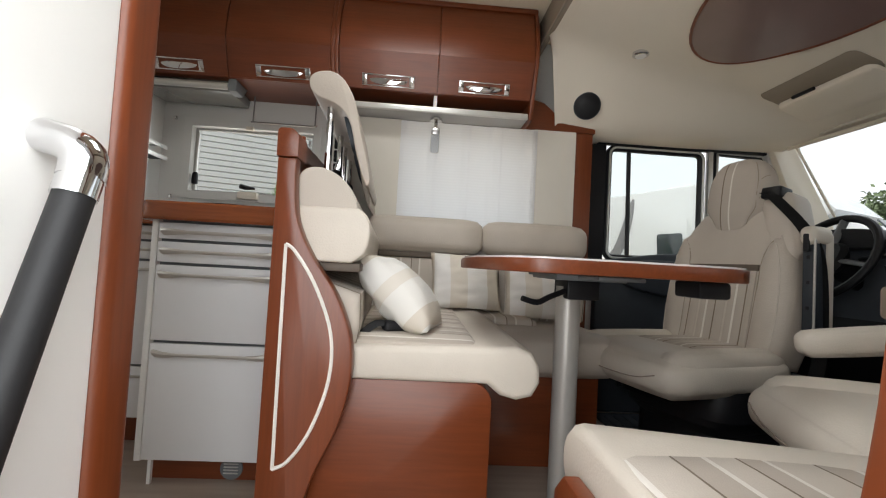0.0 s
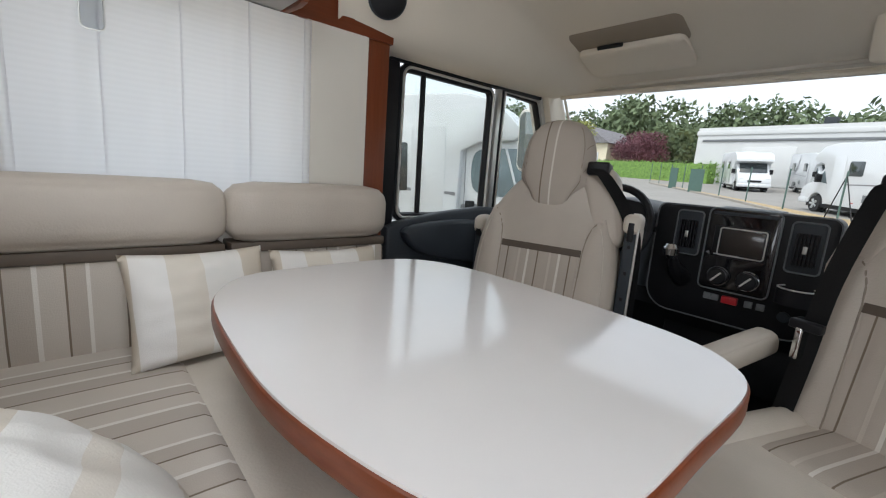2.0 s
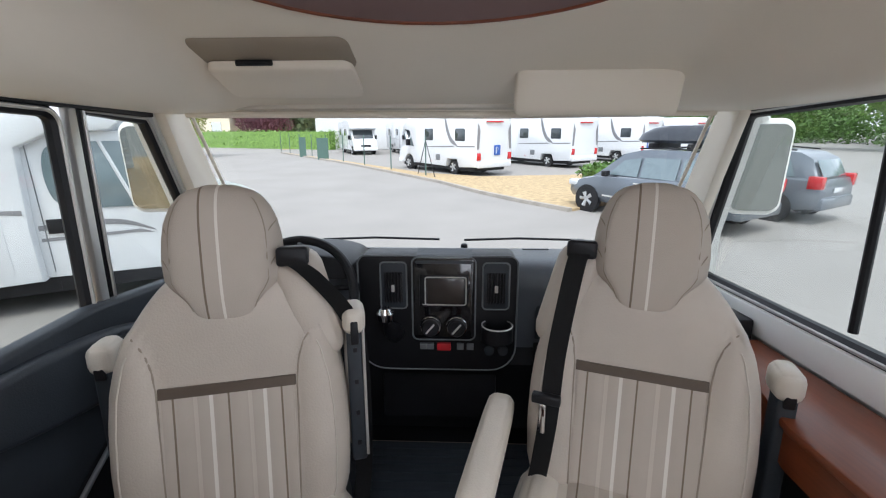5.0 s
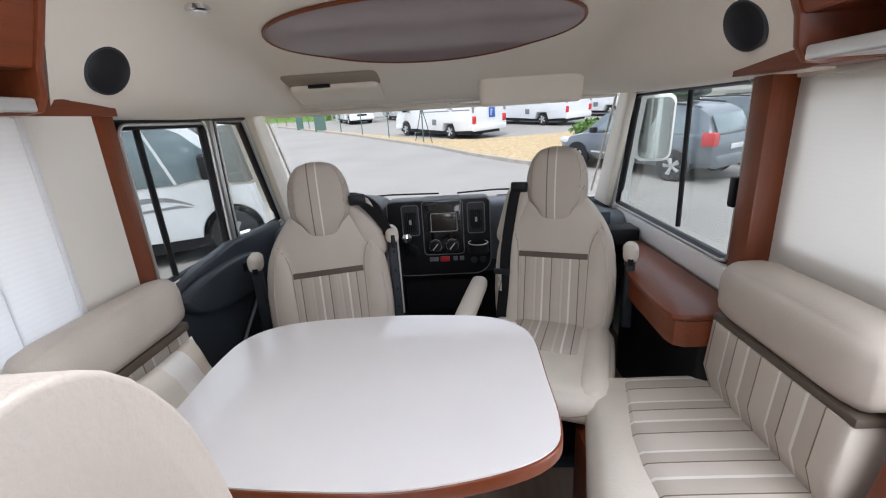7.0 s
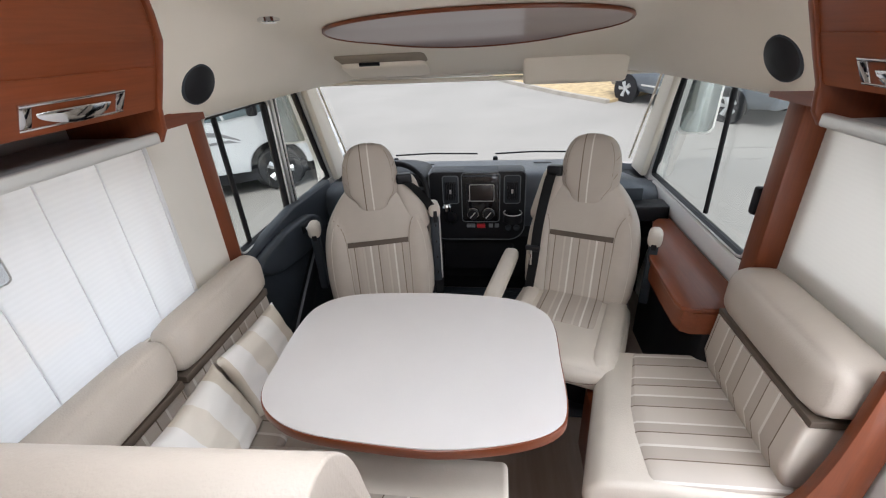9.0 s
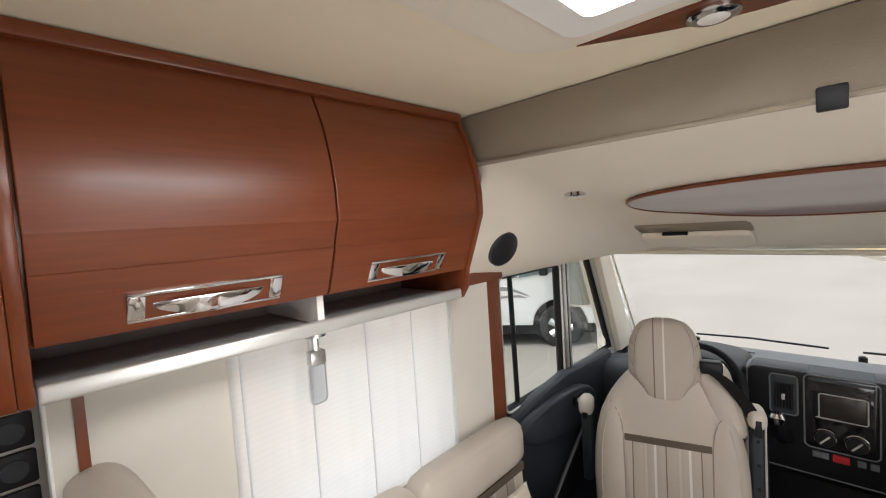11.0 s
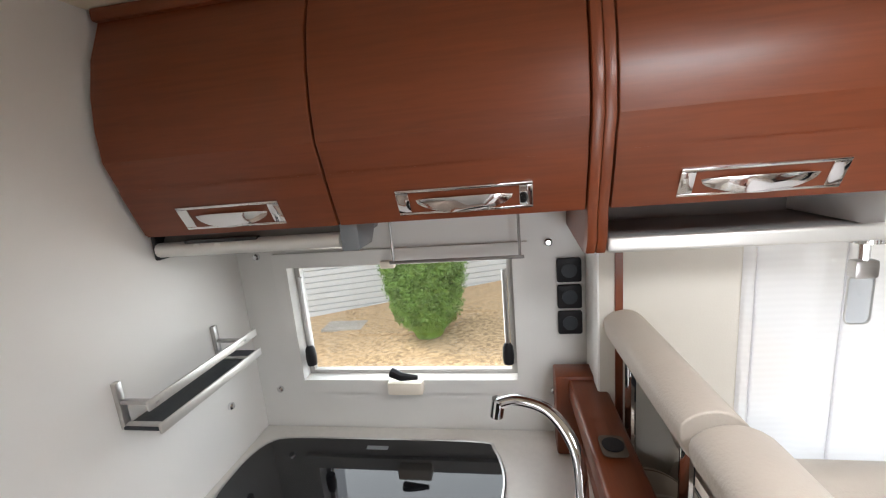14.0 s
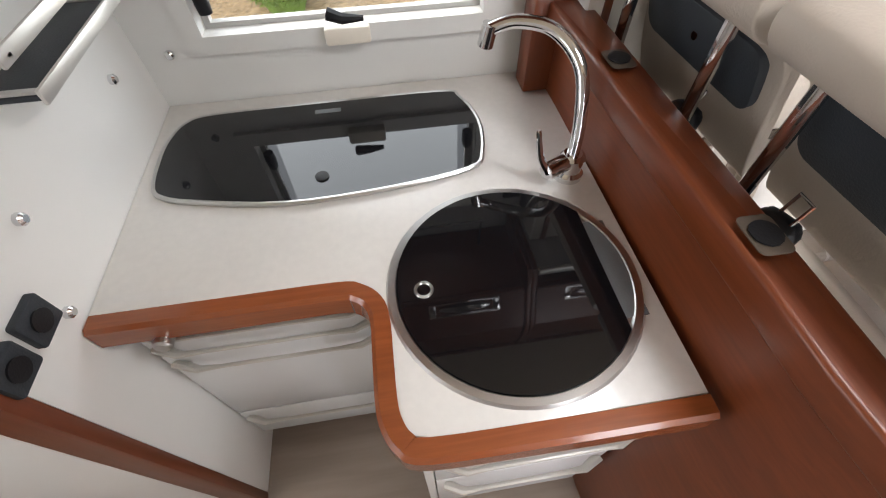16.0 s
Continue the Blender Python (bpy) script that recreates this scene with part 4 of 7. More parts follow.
def captain_chair():
    """Swivelled cab seat facing the table (towards -x), built round its own base."""
    root = thing("captain_chair", (0, 0, 0), "swivelled cab seat in beige leather and striped cloth with integrated headrest", "seat", "cab seats")
    lean = Matrix.Translation((0.06, 0, 0.46)) @ pose(0, 0, 0, 0, 8, 0) @ Matrix.Translation((-0.06, 0, -0.46))
    part("pedestal", loft([(0.0, 0, 0, 0.20, 0.20), (0.20, 0, 0, 0.19, 0.19), (0.24, 0, 0, 0.23, 0.22), (0.30, 0, 0, 0.24, 0.23)], power=5), BLACK, root, "black plastic swivel base")
    part("side_shell", loft([(0.27, 0.02, 0, 0.26, 0.255), (0.36, 0.03, 0, 0.27, 0.262), (0.40, 0.03, 0, 0.25, 0.25)], power=6), BLACK, root, "black plastic seat shell")
    part("seat_cushion", puffy(-0.47, 0.10, -0.265, 0.265, 0.355, 0.485, 0.06, 0.012, 9), LEATHER2, root, "beige leather seat cushion", angle=70)
    part("seat_cloth", puffy(-0.24, 0.08, -0.15, 0.15, 0.44, 0.502, 0.03, 0.004, 7), SEATSTR, root, "striped cloth seat centre", angle=70)
    for s in (1, -1):
        part("seat_bolster", place(puffy(-0.44, 0.08, -0.05, 0.05, -0.05, 0.055, 0.045, 0.006), pose(0, s * 0.205, 0.452, s * 14, 0, 0)), LEATHER2, root, "beige leather side bolster", angle=70)
    lv = [(0.44, 0.10, 0.235), (0.52, 0.09, 0.260), (0.62, 0.085, 0.266), (0.72, 0.08, 0.264), (0.80, 0.078, 0.256), (0.87, 0.074, 0.240), (0.93, 0.070, 0.214), (0.98, 0.064, 0.182), (1.02, 0.058, 0.152), (1.05, 0.045, 0.122), (1.068, 0.028, 0.08)]
    seam = ((0.40, 0.140), (0.60, 0.146), (0.80, 0.150), (0.85, 0.156), (0.89, 0.170), (0.915, 0.190), (0.935, 0.212), (1.2, 0.30))

    def along(table, z, k):
        for p, q in zip(table, table[1:]):
            if z <= q[0]:
                f = max(0.0, (z - p[0]) / (q[0] - p[0]))
                f = f * f * (3 - 2 * f) if k == 0 else f
                return p[k or 1] + (q[k or 1] - p[k or 1]) * f
        return table[-1][k or 1]

    def face_x(y, z):
        """Front of the backrest, the side bolsters swelling outside the seam."""
        hx, hy = along(lv, z, 1), along(lv, z, 2)
        x = 0.10 - hx * max(0.0, 1 - abs(y / hy) ** 4.5) ** (1 / 4.5)
        w = along(seam, z, 1)
        if abs(y) > w and hy > w:
            t = (abs(y) - w) / (hy - w)
            x -= 0.020 * math.sin(math.pi * min(1, t * 0.9 + 0.02)) ** 0.7
        return x

    zs = [0.44 + (1.068 - 0.44) * (i / 30) for i in range(31)]
    b = loft([(z, 0.10, 0, along(lv, z, 1), along(lv, z, 2)) for z in zs], 112, power=4.5)
    for v in b.verts:
        if v.co.x < 0.10 and abs(v.co.y) < along(lv, v.co.z, 2) * 0.995 and 0.44 < v.co.z < 1.06:
            v.co.x = face_x(v.co.y, v.co.z)
    part("backrest", place(b, lean), LEATHER, root, "taupe leather backrest", angle=80)
    def pad(z0, z1, w, proud, pleat):
        """A padded strip that follows the backrest's front."""
        b = bmesh.new()
        ny, nz = 44, 10
        g = {}
        for d in (0, 1):
            for i in range(nz + 1):
                for j in range(ny + 1):
                    y, z = -w + 2 * w * j / ny, z0 + (z1 - z0) * i / nz
                    g[d, i, j] = b.verts.new((face_x(y, z) + (0.015 if d else -proud - pleat * abs(math.sin(y * math.pi / 0.0383))), y, z))
        for d in (0, 1):
            for i in range(nz):
                for j in range(ny):
                    b.faces.new((g[d, i, j], g[d, i + 1, j], g[d, i + 1, j + 1], g[d, i, j + 1]))
        for j in range(ny):
            for i in (0, nz):
                b.faces.new((g[0, i, j], g[0, i, j + 1], g[1, i, j + 1], g[1, i, j]))
        for i in range(nz):
            for j in (0, ny):
                b.faces.new((g[0, i, j], g[0, i + 1, j], g[1, i + 1, j], g[1, i, j]))
        return b

    b = pad(0.455, 0.784, 0.140, 0.003, 0.003)
    part("back_cloth", place(b, lean), SEATSTR, root, "striped cloth back panel", angle=70)
    b = pad(0.784, 0.808, 0.146, 0.006, 0.0)
    part("back_band", place(b, lean), BAND, root, "dark brown band")
    for s in (1, -1):
        zz = [0.47 + 0.465 * i / 40 for i in range(41)]
        line = [(s * along(seam, z, 1), z) for z in zz if along(seam, z, 1) < along(lv, z, 2) * 0.985]
        part("back_seam", place(tube([(face_x(y, z) - 0.0028, y, z) for y, z in line], 0.0022, 6), lean), SEAM, root, "stitched seam")
        line = [(s * (along(lv, z, 2) - 0.034), z) for z in zz if z < 0.90]
        part("bolster_piping", place(tube([(face_x(y, z) - 0.0030, y, z) for y, z in line], 0.0018, 6), lean), SEAM_PALE, root, "pale double-stitched seam")
    line = smooth_line([(-0.20, 0.43, 0), (-0.10, 0.405, 0), (0.10, 0.405, 0), (0.20, 0.43, 0)], 5)
    part("cushion_seam", tube([(-0.474 - 0.012 * (1 - (p.x / 0.26) ** 2), p.x, p.y) for p in line], 0.0022, 6), SEAM, root, "stitched seam")
    # headrest: shield-shaped cloth front between leather wings
    hl = [(0.925, 0.020, 0.050), (0.94, 0.036, 0.064), (0.97, 0.048, 0.078), (1.00, 0.056, 0.094), (1.025, 0.060, 0.116), (1.045, 0.062, 0.128), (1.09, 0.064, 0.131), (1.14, 0.065, 0.127), (1.18, 0.063, 0.119), (1.215, 0.056, 0.104), (1.24, 0.045, 0.084), (1.255, 0.030, 0.060), (1.261, 0.014, 0.030)]
    zs = [0.925 + 0.336 * i / 28 for i in range(29)]
    b = loft([(z, 0.078, 0, along(hl, z, 1), along(hl, z, 2)) for z in zs], 64, power=3.4)

    def wing(z):
        return min(0.100, along(hl, z, 2) * 0.80)
    for v in b.verts:
        w = wing(v.co.z)
        if v.co.x < 0.07:
            t = (abs(v.co.y) - w) / 0.012
            v.co.x += -0.004 if t < 0 else 0.005 * min(1, t)
    part("headrest", place(b, lean), HEADSTR, root, "striped cloth headrest", angle=80)

    def head_x(y, z):
        return 0.078 - along(hl, z, 1) * max(0.0, 1 - abs(y / along(hl, z, 2)) ** 3.4) ** (1 / 3.4)
    zz = [0.935 + 0.29 * i / 30 for i in range(31)]
    loop = [(wing(z), z) for z in zz] + [(wing(1.225) * math.cos(a), 1.225 + 0.012 * math.sin(a)) for a in [math.pi * k / 8 for k in range(1, 8)]] + [(-wing(z), z) for z in reversed(zz)]
    part("headrest_seam", place(tube([(head_x(y, z) - 0.0005, y, z) for y, z in loop], 0.0016, 6), lean), SEAM, root, "stitched seam")
    for s in (1, -1):
        for z in (1.07, 1.15):
            part("wing_seam", place(tube([(head_x(s * (0.104 + 0.005 * k), z + 0.008 * k) + 0.004, s * (0.104 + 0.005 * k), z + 0.008 * k) for k in range(4)], 0.0015, 6), lean), SEAM, root, "stitched seam")
    return root


chair = captain_chair()
M_D, M_P = pose(1.075, 1.585, 0, 0, 0, 16), pose(1.164, 0.662, 0, 0, 0, -20)
chair_p = copy_thing(chair, M_P)
chair.matrix_world = M_D
tagged(chair, "swivelled driver's seat in beige leather and striped cloth")
tagged(chair_p, "swivelled passenger seat in beige leather and striped cloth")


def into(m, bm, name, material, root, label=""):
    """A part given in the seat's axes, hung under the seat."""
    ob = new(name, mesh_of(name, bm, material, 60))
    ob.parent = root
    return tagged(ob, label)


for root, s in ((chair, -1), (chair_p, 1)):
    # shoulder housing of the belt
    into(None, place(puffy(0.05, 0.19, -0.055, 0.055, -0.17, 0.10, 0.035, 0.004), pose(0.06, s * 0.175, 1.0, s * 14, 8, 0)), "belt_tower", LEATHER, root, "taupe leather belt tower")
    into(None, place(box(-0.012, 0.06, -0.036, 0.036, -0.02, 0.025, 0.008), pose(0.115, s * 0.155, 1.085, 0, 8, 0)), "belt_outlet", BLACK, root, "black plastic belt outlet")
    if s > 0:
        pts = [(0.075, 0.155, 1.085), (0.055, 0.165, 1.05), (0.01, 0.19, 0.85), (-0.01, 0.20, 0.66), (-0.005, 0.225, 0.45), (0.03, 0.25, 0.34)]
        into(None, place(box(-0.02, 0.02, -0.008, 0.008, -0.04, 0.04, 0.004), pose(-0.018, 0.21, 0.69)), "latch_tongue", CHROME, root, "chrome latch tongue")
        into(None, place(box(-0.012, 0.012, -0.035, 0.035, -0.012, 0.012, 0.005), pose(-0.016, 0.205, 0.735)), "latch_cap", BLACK, root, "black latch cap")
    else:
        pts = [(0.075, -0.155, 1.085), (0.07, -0.2, 1.05), (0.11, -0.275, 0.93), (0.14, -0.30, 0.8), (0.15, -0.30, 0.5), (0.12, -0.28, 0.34)]
    sm = smooth_line(pts, 5)
    b = bmesh.new()
    L = [(b.verts.new(p + Vector((0, 0.023, 0))), b.verts.new(p - Vector((0, 0.023, 0)))) for p in sm]
    for p, q in zip(L, L[1:]):
        b.faces.new((p[0], p[1], q[1], q[0]))
    bmesh.ops.solidify(b, geom=b.faces[:], thickness=0.003)
    into(None, b, "belt", WEBBING, root, "black belt webbing")

# armrests: folded up beside the driver's seat, lowered on the passenger's inner side
def upright_arm(root, y, z0, z1, dx=0.0, capped=False):
    """A folded-up armrest; capped: seen from its dark side, with the pad showing at the top alone."""
    a = into(None, box(0.10 + dx, 0.165 + dx, y - 0.02, y + 0.02, z0, z1 - 0.012, 0.008), "folded_armrest", DARK, root, "dark underside of a folded-up armrest")
    if capped:
        into(None, puffy(0.092 + dx, 0.185 + dx, y - 0.028, y + 0.028, z1 - 0.075, z1, 0.022, 0.003), "armrest_pad", LEATHER2, root, "beige armrest pad")
        into(None, box(0.090 + dx, 0.100 + dx, y - 0.012, y + 0.012, z1 - 0.085, z1 - 0.02, 0.004), "armrest_hinge", BLACK, root, "black hinge")
        return a
    into(None, puffy(0.155 + dx, 0.20 + dx, y - 0.025, y + 0.025, z0, z1, 0.016, 0.003), "armrest_pad", LEATHER2, root, "beige armrest pad")
    into(None, puffy(0.088 + dx, 0.19 + dx, y - 0.026, y + 0.026, z1 - 0.05, z1 + 0.012, 0.018, 0.003), "armrest_pad", LEATHER2, root, "beige armrest pad")
    into(None, box(0.084 + dx, 0.094 + dx, y - 0.010, y + 0.010, z1 - 0.075, z1 - 0.012, 0.004), "armrest_hinge", BLACK, root, "black hinge")
    into(None, tube([(0.098 + dx, y - 0.021, z0 + 0.02), (0.098 + dx, y - 0.021, z1 - 0.03)], 0.004, 6), "armrest_rim", ALU, root, "pale plastic rim of the armrest")
    for k in range(4):
        z = z0 + 0.05 + (z1 - z0 - 0.15) * k / 3
        into(None, box(0.097 + dx, 0.101 + dx, y - 0.005, y + 0.005, z, z + 0.012, 0.001), "armrest_slot", BLACK, root)
    return a


upright_arm(chair, -0.288, 0.52, 0.935)
upright_arm(chair, 0.315, 0.50, 0.87, 0.10, True)
upright_arm(chair_p, -0.315, 0.46, 0.84, 0.02, True)
into(None, place(puffy(-0.36, 0.06, -0.036, 0.036, -0.035, 0.035, 0.025, 0.004), pose(0.03, 0.335, 0.63, 0, -8, 4)), "lowered_armrest", LEATHER2, chair_p, "beige lowered armrest")

# dashboard
dash = thing("dashboard", (1.85, MID, 0.3), "black plastic dashboard with radio, vents and heater knobs", "dashboard")
dp = smooth_line([(2.36, 0, 0.86), (2.2, 0, 0.895), (1.98, 0, 0.93), (1.82, 0, 0.945), (1.75, 0, 0.93), (1.715, 0, 0.88), (1.72, 0, 0.80), (1.74, 0, 0.72), (1.76, 0, 0.60)], 3)
b = bmesh.new()
secs = []
for i in range(41):
    y = 0.10 + 2.06 * i / 40
    drop = 0.125 * max(0.0, min(1.0, (abs(y - MID) - 0.62) / 0.36)) ** 1.6
    back = 0.10 * max(0.0, min(1.0, (abs(y - MID) - 0.62) / 0.36)) ** 1.6
    secs.append([b.verts.new((p.x + (back if p.x < 2.0 else 0), y, p.z - (drop if p.z > 0.7 and p.x < 2.3 else drop * 0.3 if p.z > 0.7 else 0))) for p in dp + [Vector((1.86, 0, 0.52)), Vector((2.36, 0, 0.52))]])
for p, q in zip(secs, secs[1:]):
    for k in range(len(p)):
        b.faces.new((p[k], p[(k + 1) % len(p)], q[(k + 1) % len(p)], q[k]))
b.faces.new(secs[0]), b.faces.new(secs[-1])
part("top_pad", b, DASHTOP, dash, "dark grained dash top with sky sheen put into its colour")
part("lower_dash", prism([(1.76, 0.62), (1.74, 0.55), (1.80, 0.42), (1.88, 0.18), (2.3, 0.1), (2.3, 0.62)], 1, 0.11, 2.15, 0.012), BLACK, dash)
con = part("console", prism(round_rect(0.875, 1.425, 0.565, 0.985, (0.09, 0.09, 0.03, 0.03)), 0, 1.665, 1.80, 0.012), BLACK, dash, "centre console")
ctr = part("radio_console", prism(round_rect(1.02, 1.235, 0.69, 0.985, 0.02), 0, 1.645, 1.70, 0.008), GLOSSB, dash, "gloss black centre stack")
b = box(1.641, 1.65, 1.045, 1.21, 0.812, 0.925, 0.004)
part("radio", b, BLACK, ctr, "radio with display")
part("display", box(1.638, 1.643, 1.058, 1.182, 0.825, 0.915, 0.002), mat("dark_display", (0.03, 0.024, 0.022), 0.15, coat=0.5), ctr, "dark display")
part("display_edge", box(1.6365, 1.6395, 1.12, 1.20, 0.820, 0.8235), ALU, ctr)
part("hood", prism([(1.665, 0.955), (1.64, 0.965), (1.65, 0.985), (1.76, 0.992), (1.78, 0.95)], 1, 1.03, 1.225, 0.006), DARK, ctr, "display hood")
for yk in (1.173, 1.083):
    k = part("heater_knob", lathe([(0.036, 0), (0.036, 0.008), (0.030, 0.012), (0.030, 0.028), (0.026, 0.032)], (1.648, yk, 0.742), pose(0, 0, 0, 0, -90, 0), 24), BLACK, ctr, "black knob with chrome ring")
    part("ring", tube([(1.638, yk + 0.033 * math.cos(a / 12 * math.pi), 0.742 + 0.033 * math.sin(a / 12 * math.pi)) for a in range(24)], 0.0028, 6, closed=True), CHROME, k, "chrome ring")
    part("pointer", place(box(-0.002, 0.002, -0.003, 0.003, -0.022, 0.022), pose(1.6145, yk, 0.742, 40, 0, 0)), ALU, k)
for y0, y1 in ((1.255, 1.345), (0.905, 0.995)):
    v = part("air_vent", prism(round_rect(y0, y1, 0.80, 0.965, 0.014), 0, 1.655, 1.76, 0.006), DARK, dash, "air vent")
    part("vent_cavity", box(1.652, 1.656, y0 + 0.014, y1 - 0.014, 0.825, 0.93), BLACK, v)
    for i in range(6):
        y = y0 + 0.02 + (y1 - y0 - 0.04) * i / 5
        part("slat", box(1.640, 1.654, y - 0.002, y + 0.002, 0.826, 0.929), BLACK, v)
    part("vent_lever", box(1.636, 1.642, (y0 + y1) / 2 - 0.006, (y0 + y1) / 2 + 0.006, 0.865, 0.89, 0.002), ALU, v)
    for i in range(5):
        part("top_slat", box(1.69 , 1.72, y0 + 0.012 + i * 0.014, y0 + 0.019 + i * 0.014, 0.964, 0.969), BLACK, v)
ro2 = round_rect(0.875, 1.425, 0.565, 0.985, (0.09, 0.09, 0.03, 0.03))
part("console_edge", tube([(1.668, y, z) for y, z in ro2], 0.003, 6, closed=True), GREY, con, "grey console edge")
part("stack_edge", tube([(1.646, y, z) for y, z in round_rect(1.02, 1.235, 0.69, 0.985, 0.02)], 0.003, 6, closed=True), GREY, ctr)
part("display_frame", tube([(1.640, y, z) for y, z in round_rect(1.052, 1.19, 0.82, 0.918, 0.008)], 0.0025, 6, closed=True), ALU, ctr, "pale display frame")
for y0, y1 in ((1.255, 1.345), (0.905, 0.995)):
    part("vent_edge", tube([(1.656, y, z) for y, z in round_rect(y0, y1, 0.80, 0.965, 0.014)], 0.003, 6, closed=True), GREY, con)
part("hazard_button", box(1.652, 1.668, 1.103, 1.152, 0.645, 0.672, 0.003), RED, con, "red hazard button")
for y in (1.20, 1.175, 1.07, 1.035):
    part("switch", box(1.656, 1.667, y - 0.012, y + 0.012, 0.647, 0.670, 0.002), GREY, con)
cup = part("cup_holder", lathe([(0.055, 0), (0.055, 0.05), (0.048, 0.052), (0.046, 0.01)], (1.632, 0.945, 0.70), seg=24), BLACK, con, "round cup holder")
part("ring", tube([(1.632 + 0.052 * math.cos(a / 12 * math.pi), 0.945 + 0.052 * math.sin(a / 12 * math.pi), 0.753) for a in range(24)], 0.0025, 6, closed=True), ALU, cup)
for y in (0.968, 0.92):
    part("socket", lathe([(0.018, 0), (0.018, 0.008), (0.012, 0.01)], (1.664, y, 0.645), pose(0, 0, 0, 0, -90, 0), 16), DARK, con)
gl = part("gear_lever", tube(smooth_line([(1.68, 1.30, 0.70), (1.61, 1.305, 0.74), (1.57, 1.31, 0.79)], 4), [0.035, 0.034, 0.032, 0.03, 0.026, 0.022, 0.018, 0.015, 0.012], 12), BLACK, dash, "gear lever with gaiter")
part("gear_knob", loft([(0.785, 1.558, 1.312, 0.014, 0.014), (0.80, 1.552, 1.312, 0.026, 0.026), (0.825, 1.548, 1.312, 0.028, 0.028), (0.842, 1.546, 1.312, 0.018, 0.018)], 16, power=2.2), CHROME, gl, "chrome gear knob")
part("glovebox_lid", box(1.722, 1.735, 0.22, 0.80, 0.66, 0.86, 0.01), DARK, dash)
part("glovebox_lower", box(1.735, 1.75, 0.22, 0.80, 0.56, 0.64, 0.01), BLACK, dash)
for y in (0.55, 0.75, 1.5, 1.75):
    part("defrost_slot", box(2.05, 2.058, y - 0.055, y + 0.055, 0.922, 0.928), GREY, dash)
part("lower_lid", box(1.765, 1.79, 0.93, 1.37, 0.30, 0.53, 0.012), BLACK, dash)
binn = part("instrument_binnacle", prism([(p.x, p.y) for p in smooth_line([(1.43, 0.90, 0), (1.46, 0.96, 0), (1.56, 0.985, 0), (1.70, 0.985, 0), (1.80, 0.96, 0), (1.84, 0.90, 0)], 4)], 0, 1.66, 1.95, 0.008), BLACK, dash)
wheel = thing("steering_wheel", (1.62, 1.62, 0.8), "black leather steering wheel behind the driver's seat", "steering wheel")
wm = pose(1.60, 1.62, 0.86, 0, -62, 0)
part("rim", place(tube([(0.195 * math.cos(a / 20 * math.pi), 0.195 * math.sin(a / 20 * math.pi), 0) for a in range(40)], 0.016, 10, closed=True), wm), BLACK, wheel)
part("hub", place(loft([(-0.03, 0, 0, 0.06, 0.07), (0.0, 0, 0, 0.075, 0.085), (0.02, 0, 0, 0.06, 0.07)], 20), wm), BLACK, wheel)
for a in (10, 170, 270):
    part("spoke", place(tube([(0.05 * math.cos(radians(a + 0)), 0.05 * math.sin(radians(a)), 0), (0.19 * math.cos(radians(a)), 0.19 * math.sin(radians(a)), 0)], 0.015, 8, flat=0.6), wm @ pose(0, 0, 0, 0, 0, 90)), GREY, wheel)
part("column", place(tube([(0, 0, -0.02), (0, 0, -0.22)], 0.05, 12), wm), BLACK, wheel)
part("stalk", tube([(1.68, 1.55, 0.86), (1.66, 1.42, 0.875)], [0.008, 0.012], 8), BLACK, wheel)

# windscreen, pillars, side windows
ws = thing("windscreen", (2.1, MID, 0.88), "wide panoramic windscreen with pale pillars", "windscreen", kind="structure")
b = bmesh.new()
cols = []
for i in range(25):
    y = 0.02 + 2.22 * i / 24
    bow = 0.10 * (1 - ((y - MID) / 1.11) ** 2)
    cols.append((b.verts.new((1.90 + bow * 0.6, y, 1.56)), b.verts.new((2.32 + bow, y, 0.84))))
for p, q in zip(cols, cols[1:]):
    b.faces.new((p[0], q[0], q[1], p[1]))
part("glass", b, GLASS, ws, angle=80).visible_shadow = False
for s in (1, -1):
    part("pillar", mirror_y(prism([(1.90, 1.56), (1.79, 1.50), (1.825, 1.42), (2.085, 0.82), (2.30, 0.82), (2.26, 0.90)], 1, 2.125, 2.17, 0.012), s), CREAM, ws, "pale plastic pillar")
    part("pillar_seal", mirror_y(tube([(1.915, 2.108, 1.50), (2.30, 2.108, 0.88)], 0.007, 8), s), CREAM, ws)
part("blind_cassette", box(1.80, 1.86, 0.14, 2.12, 1.475, 1.53, 0.01), WALLC, ws, "beige blind cassette above the windscreen")
part("blind_cloth", tube([(1.83, 0.2, 1.462), (1.83, 0.9, 1.455), (1.83, 1.6, 1.46), (1.83, 2.06, 1.462)], 0.012, 8), CREAM, ws)
for y, a in ((1.05, -1), (1.80, -1)):
    w = thing("windscreen_wiper", (2.43, y, 0.86), "black windscreen wiper resting at the base of the glass", "wiper", "wipers")
    part("arm", tube([(2.47, y, 0.880), (2.462, y - 0.28, 0.892), (2.455, y - 0.62, 0.886)], 0.006, 8), BLACK, w)
    part("pivot", lathe([(0.018, 0), (0.018, 0.03), (0.01, 0.036)], (2.47, y, 0.825), seg=12), BLACK, w)


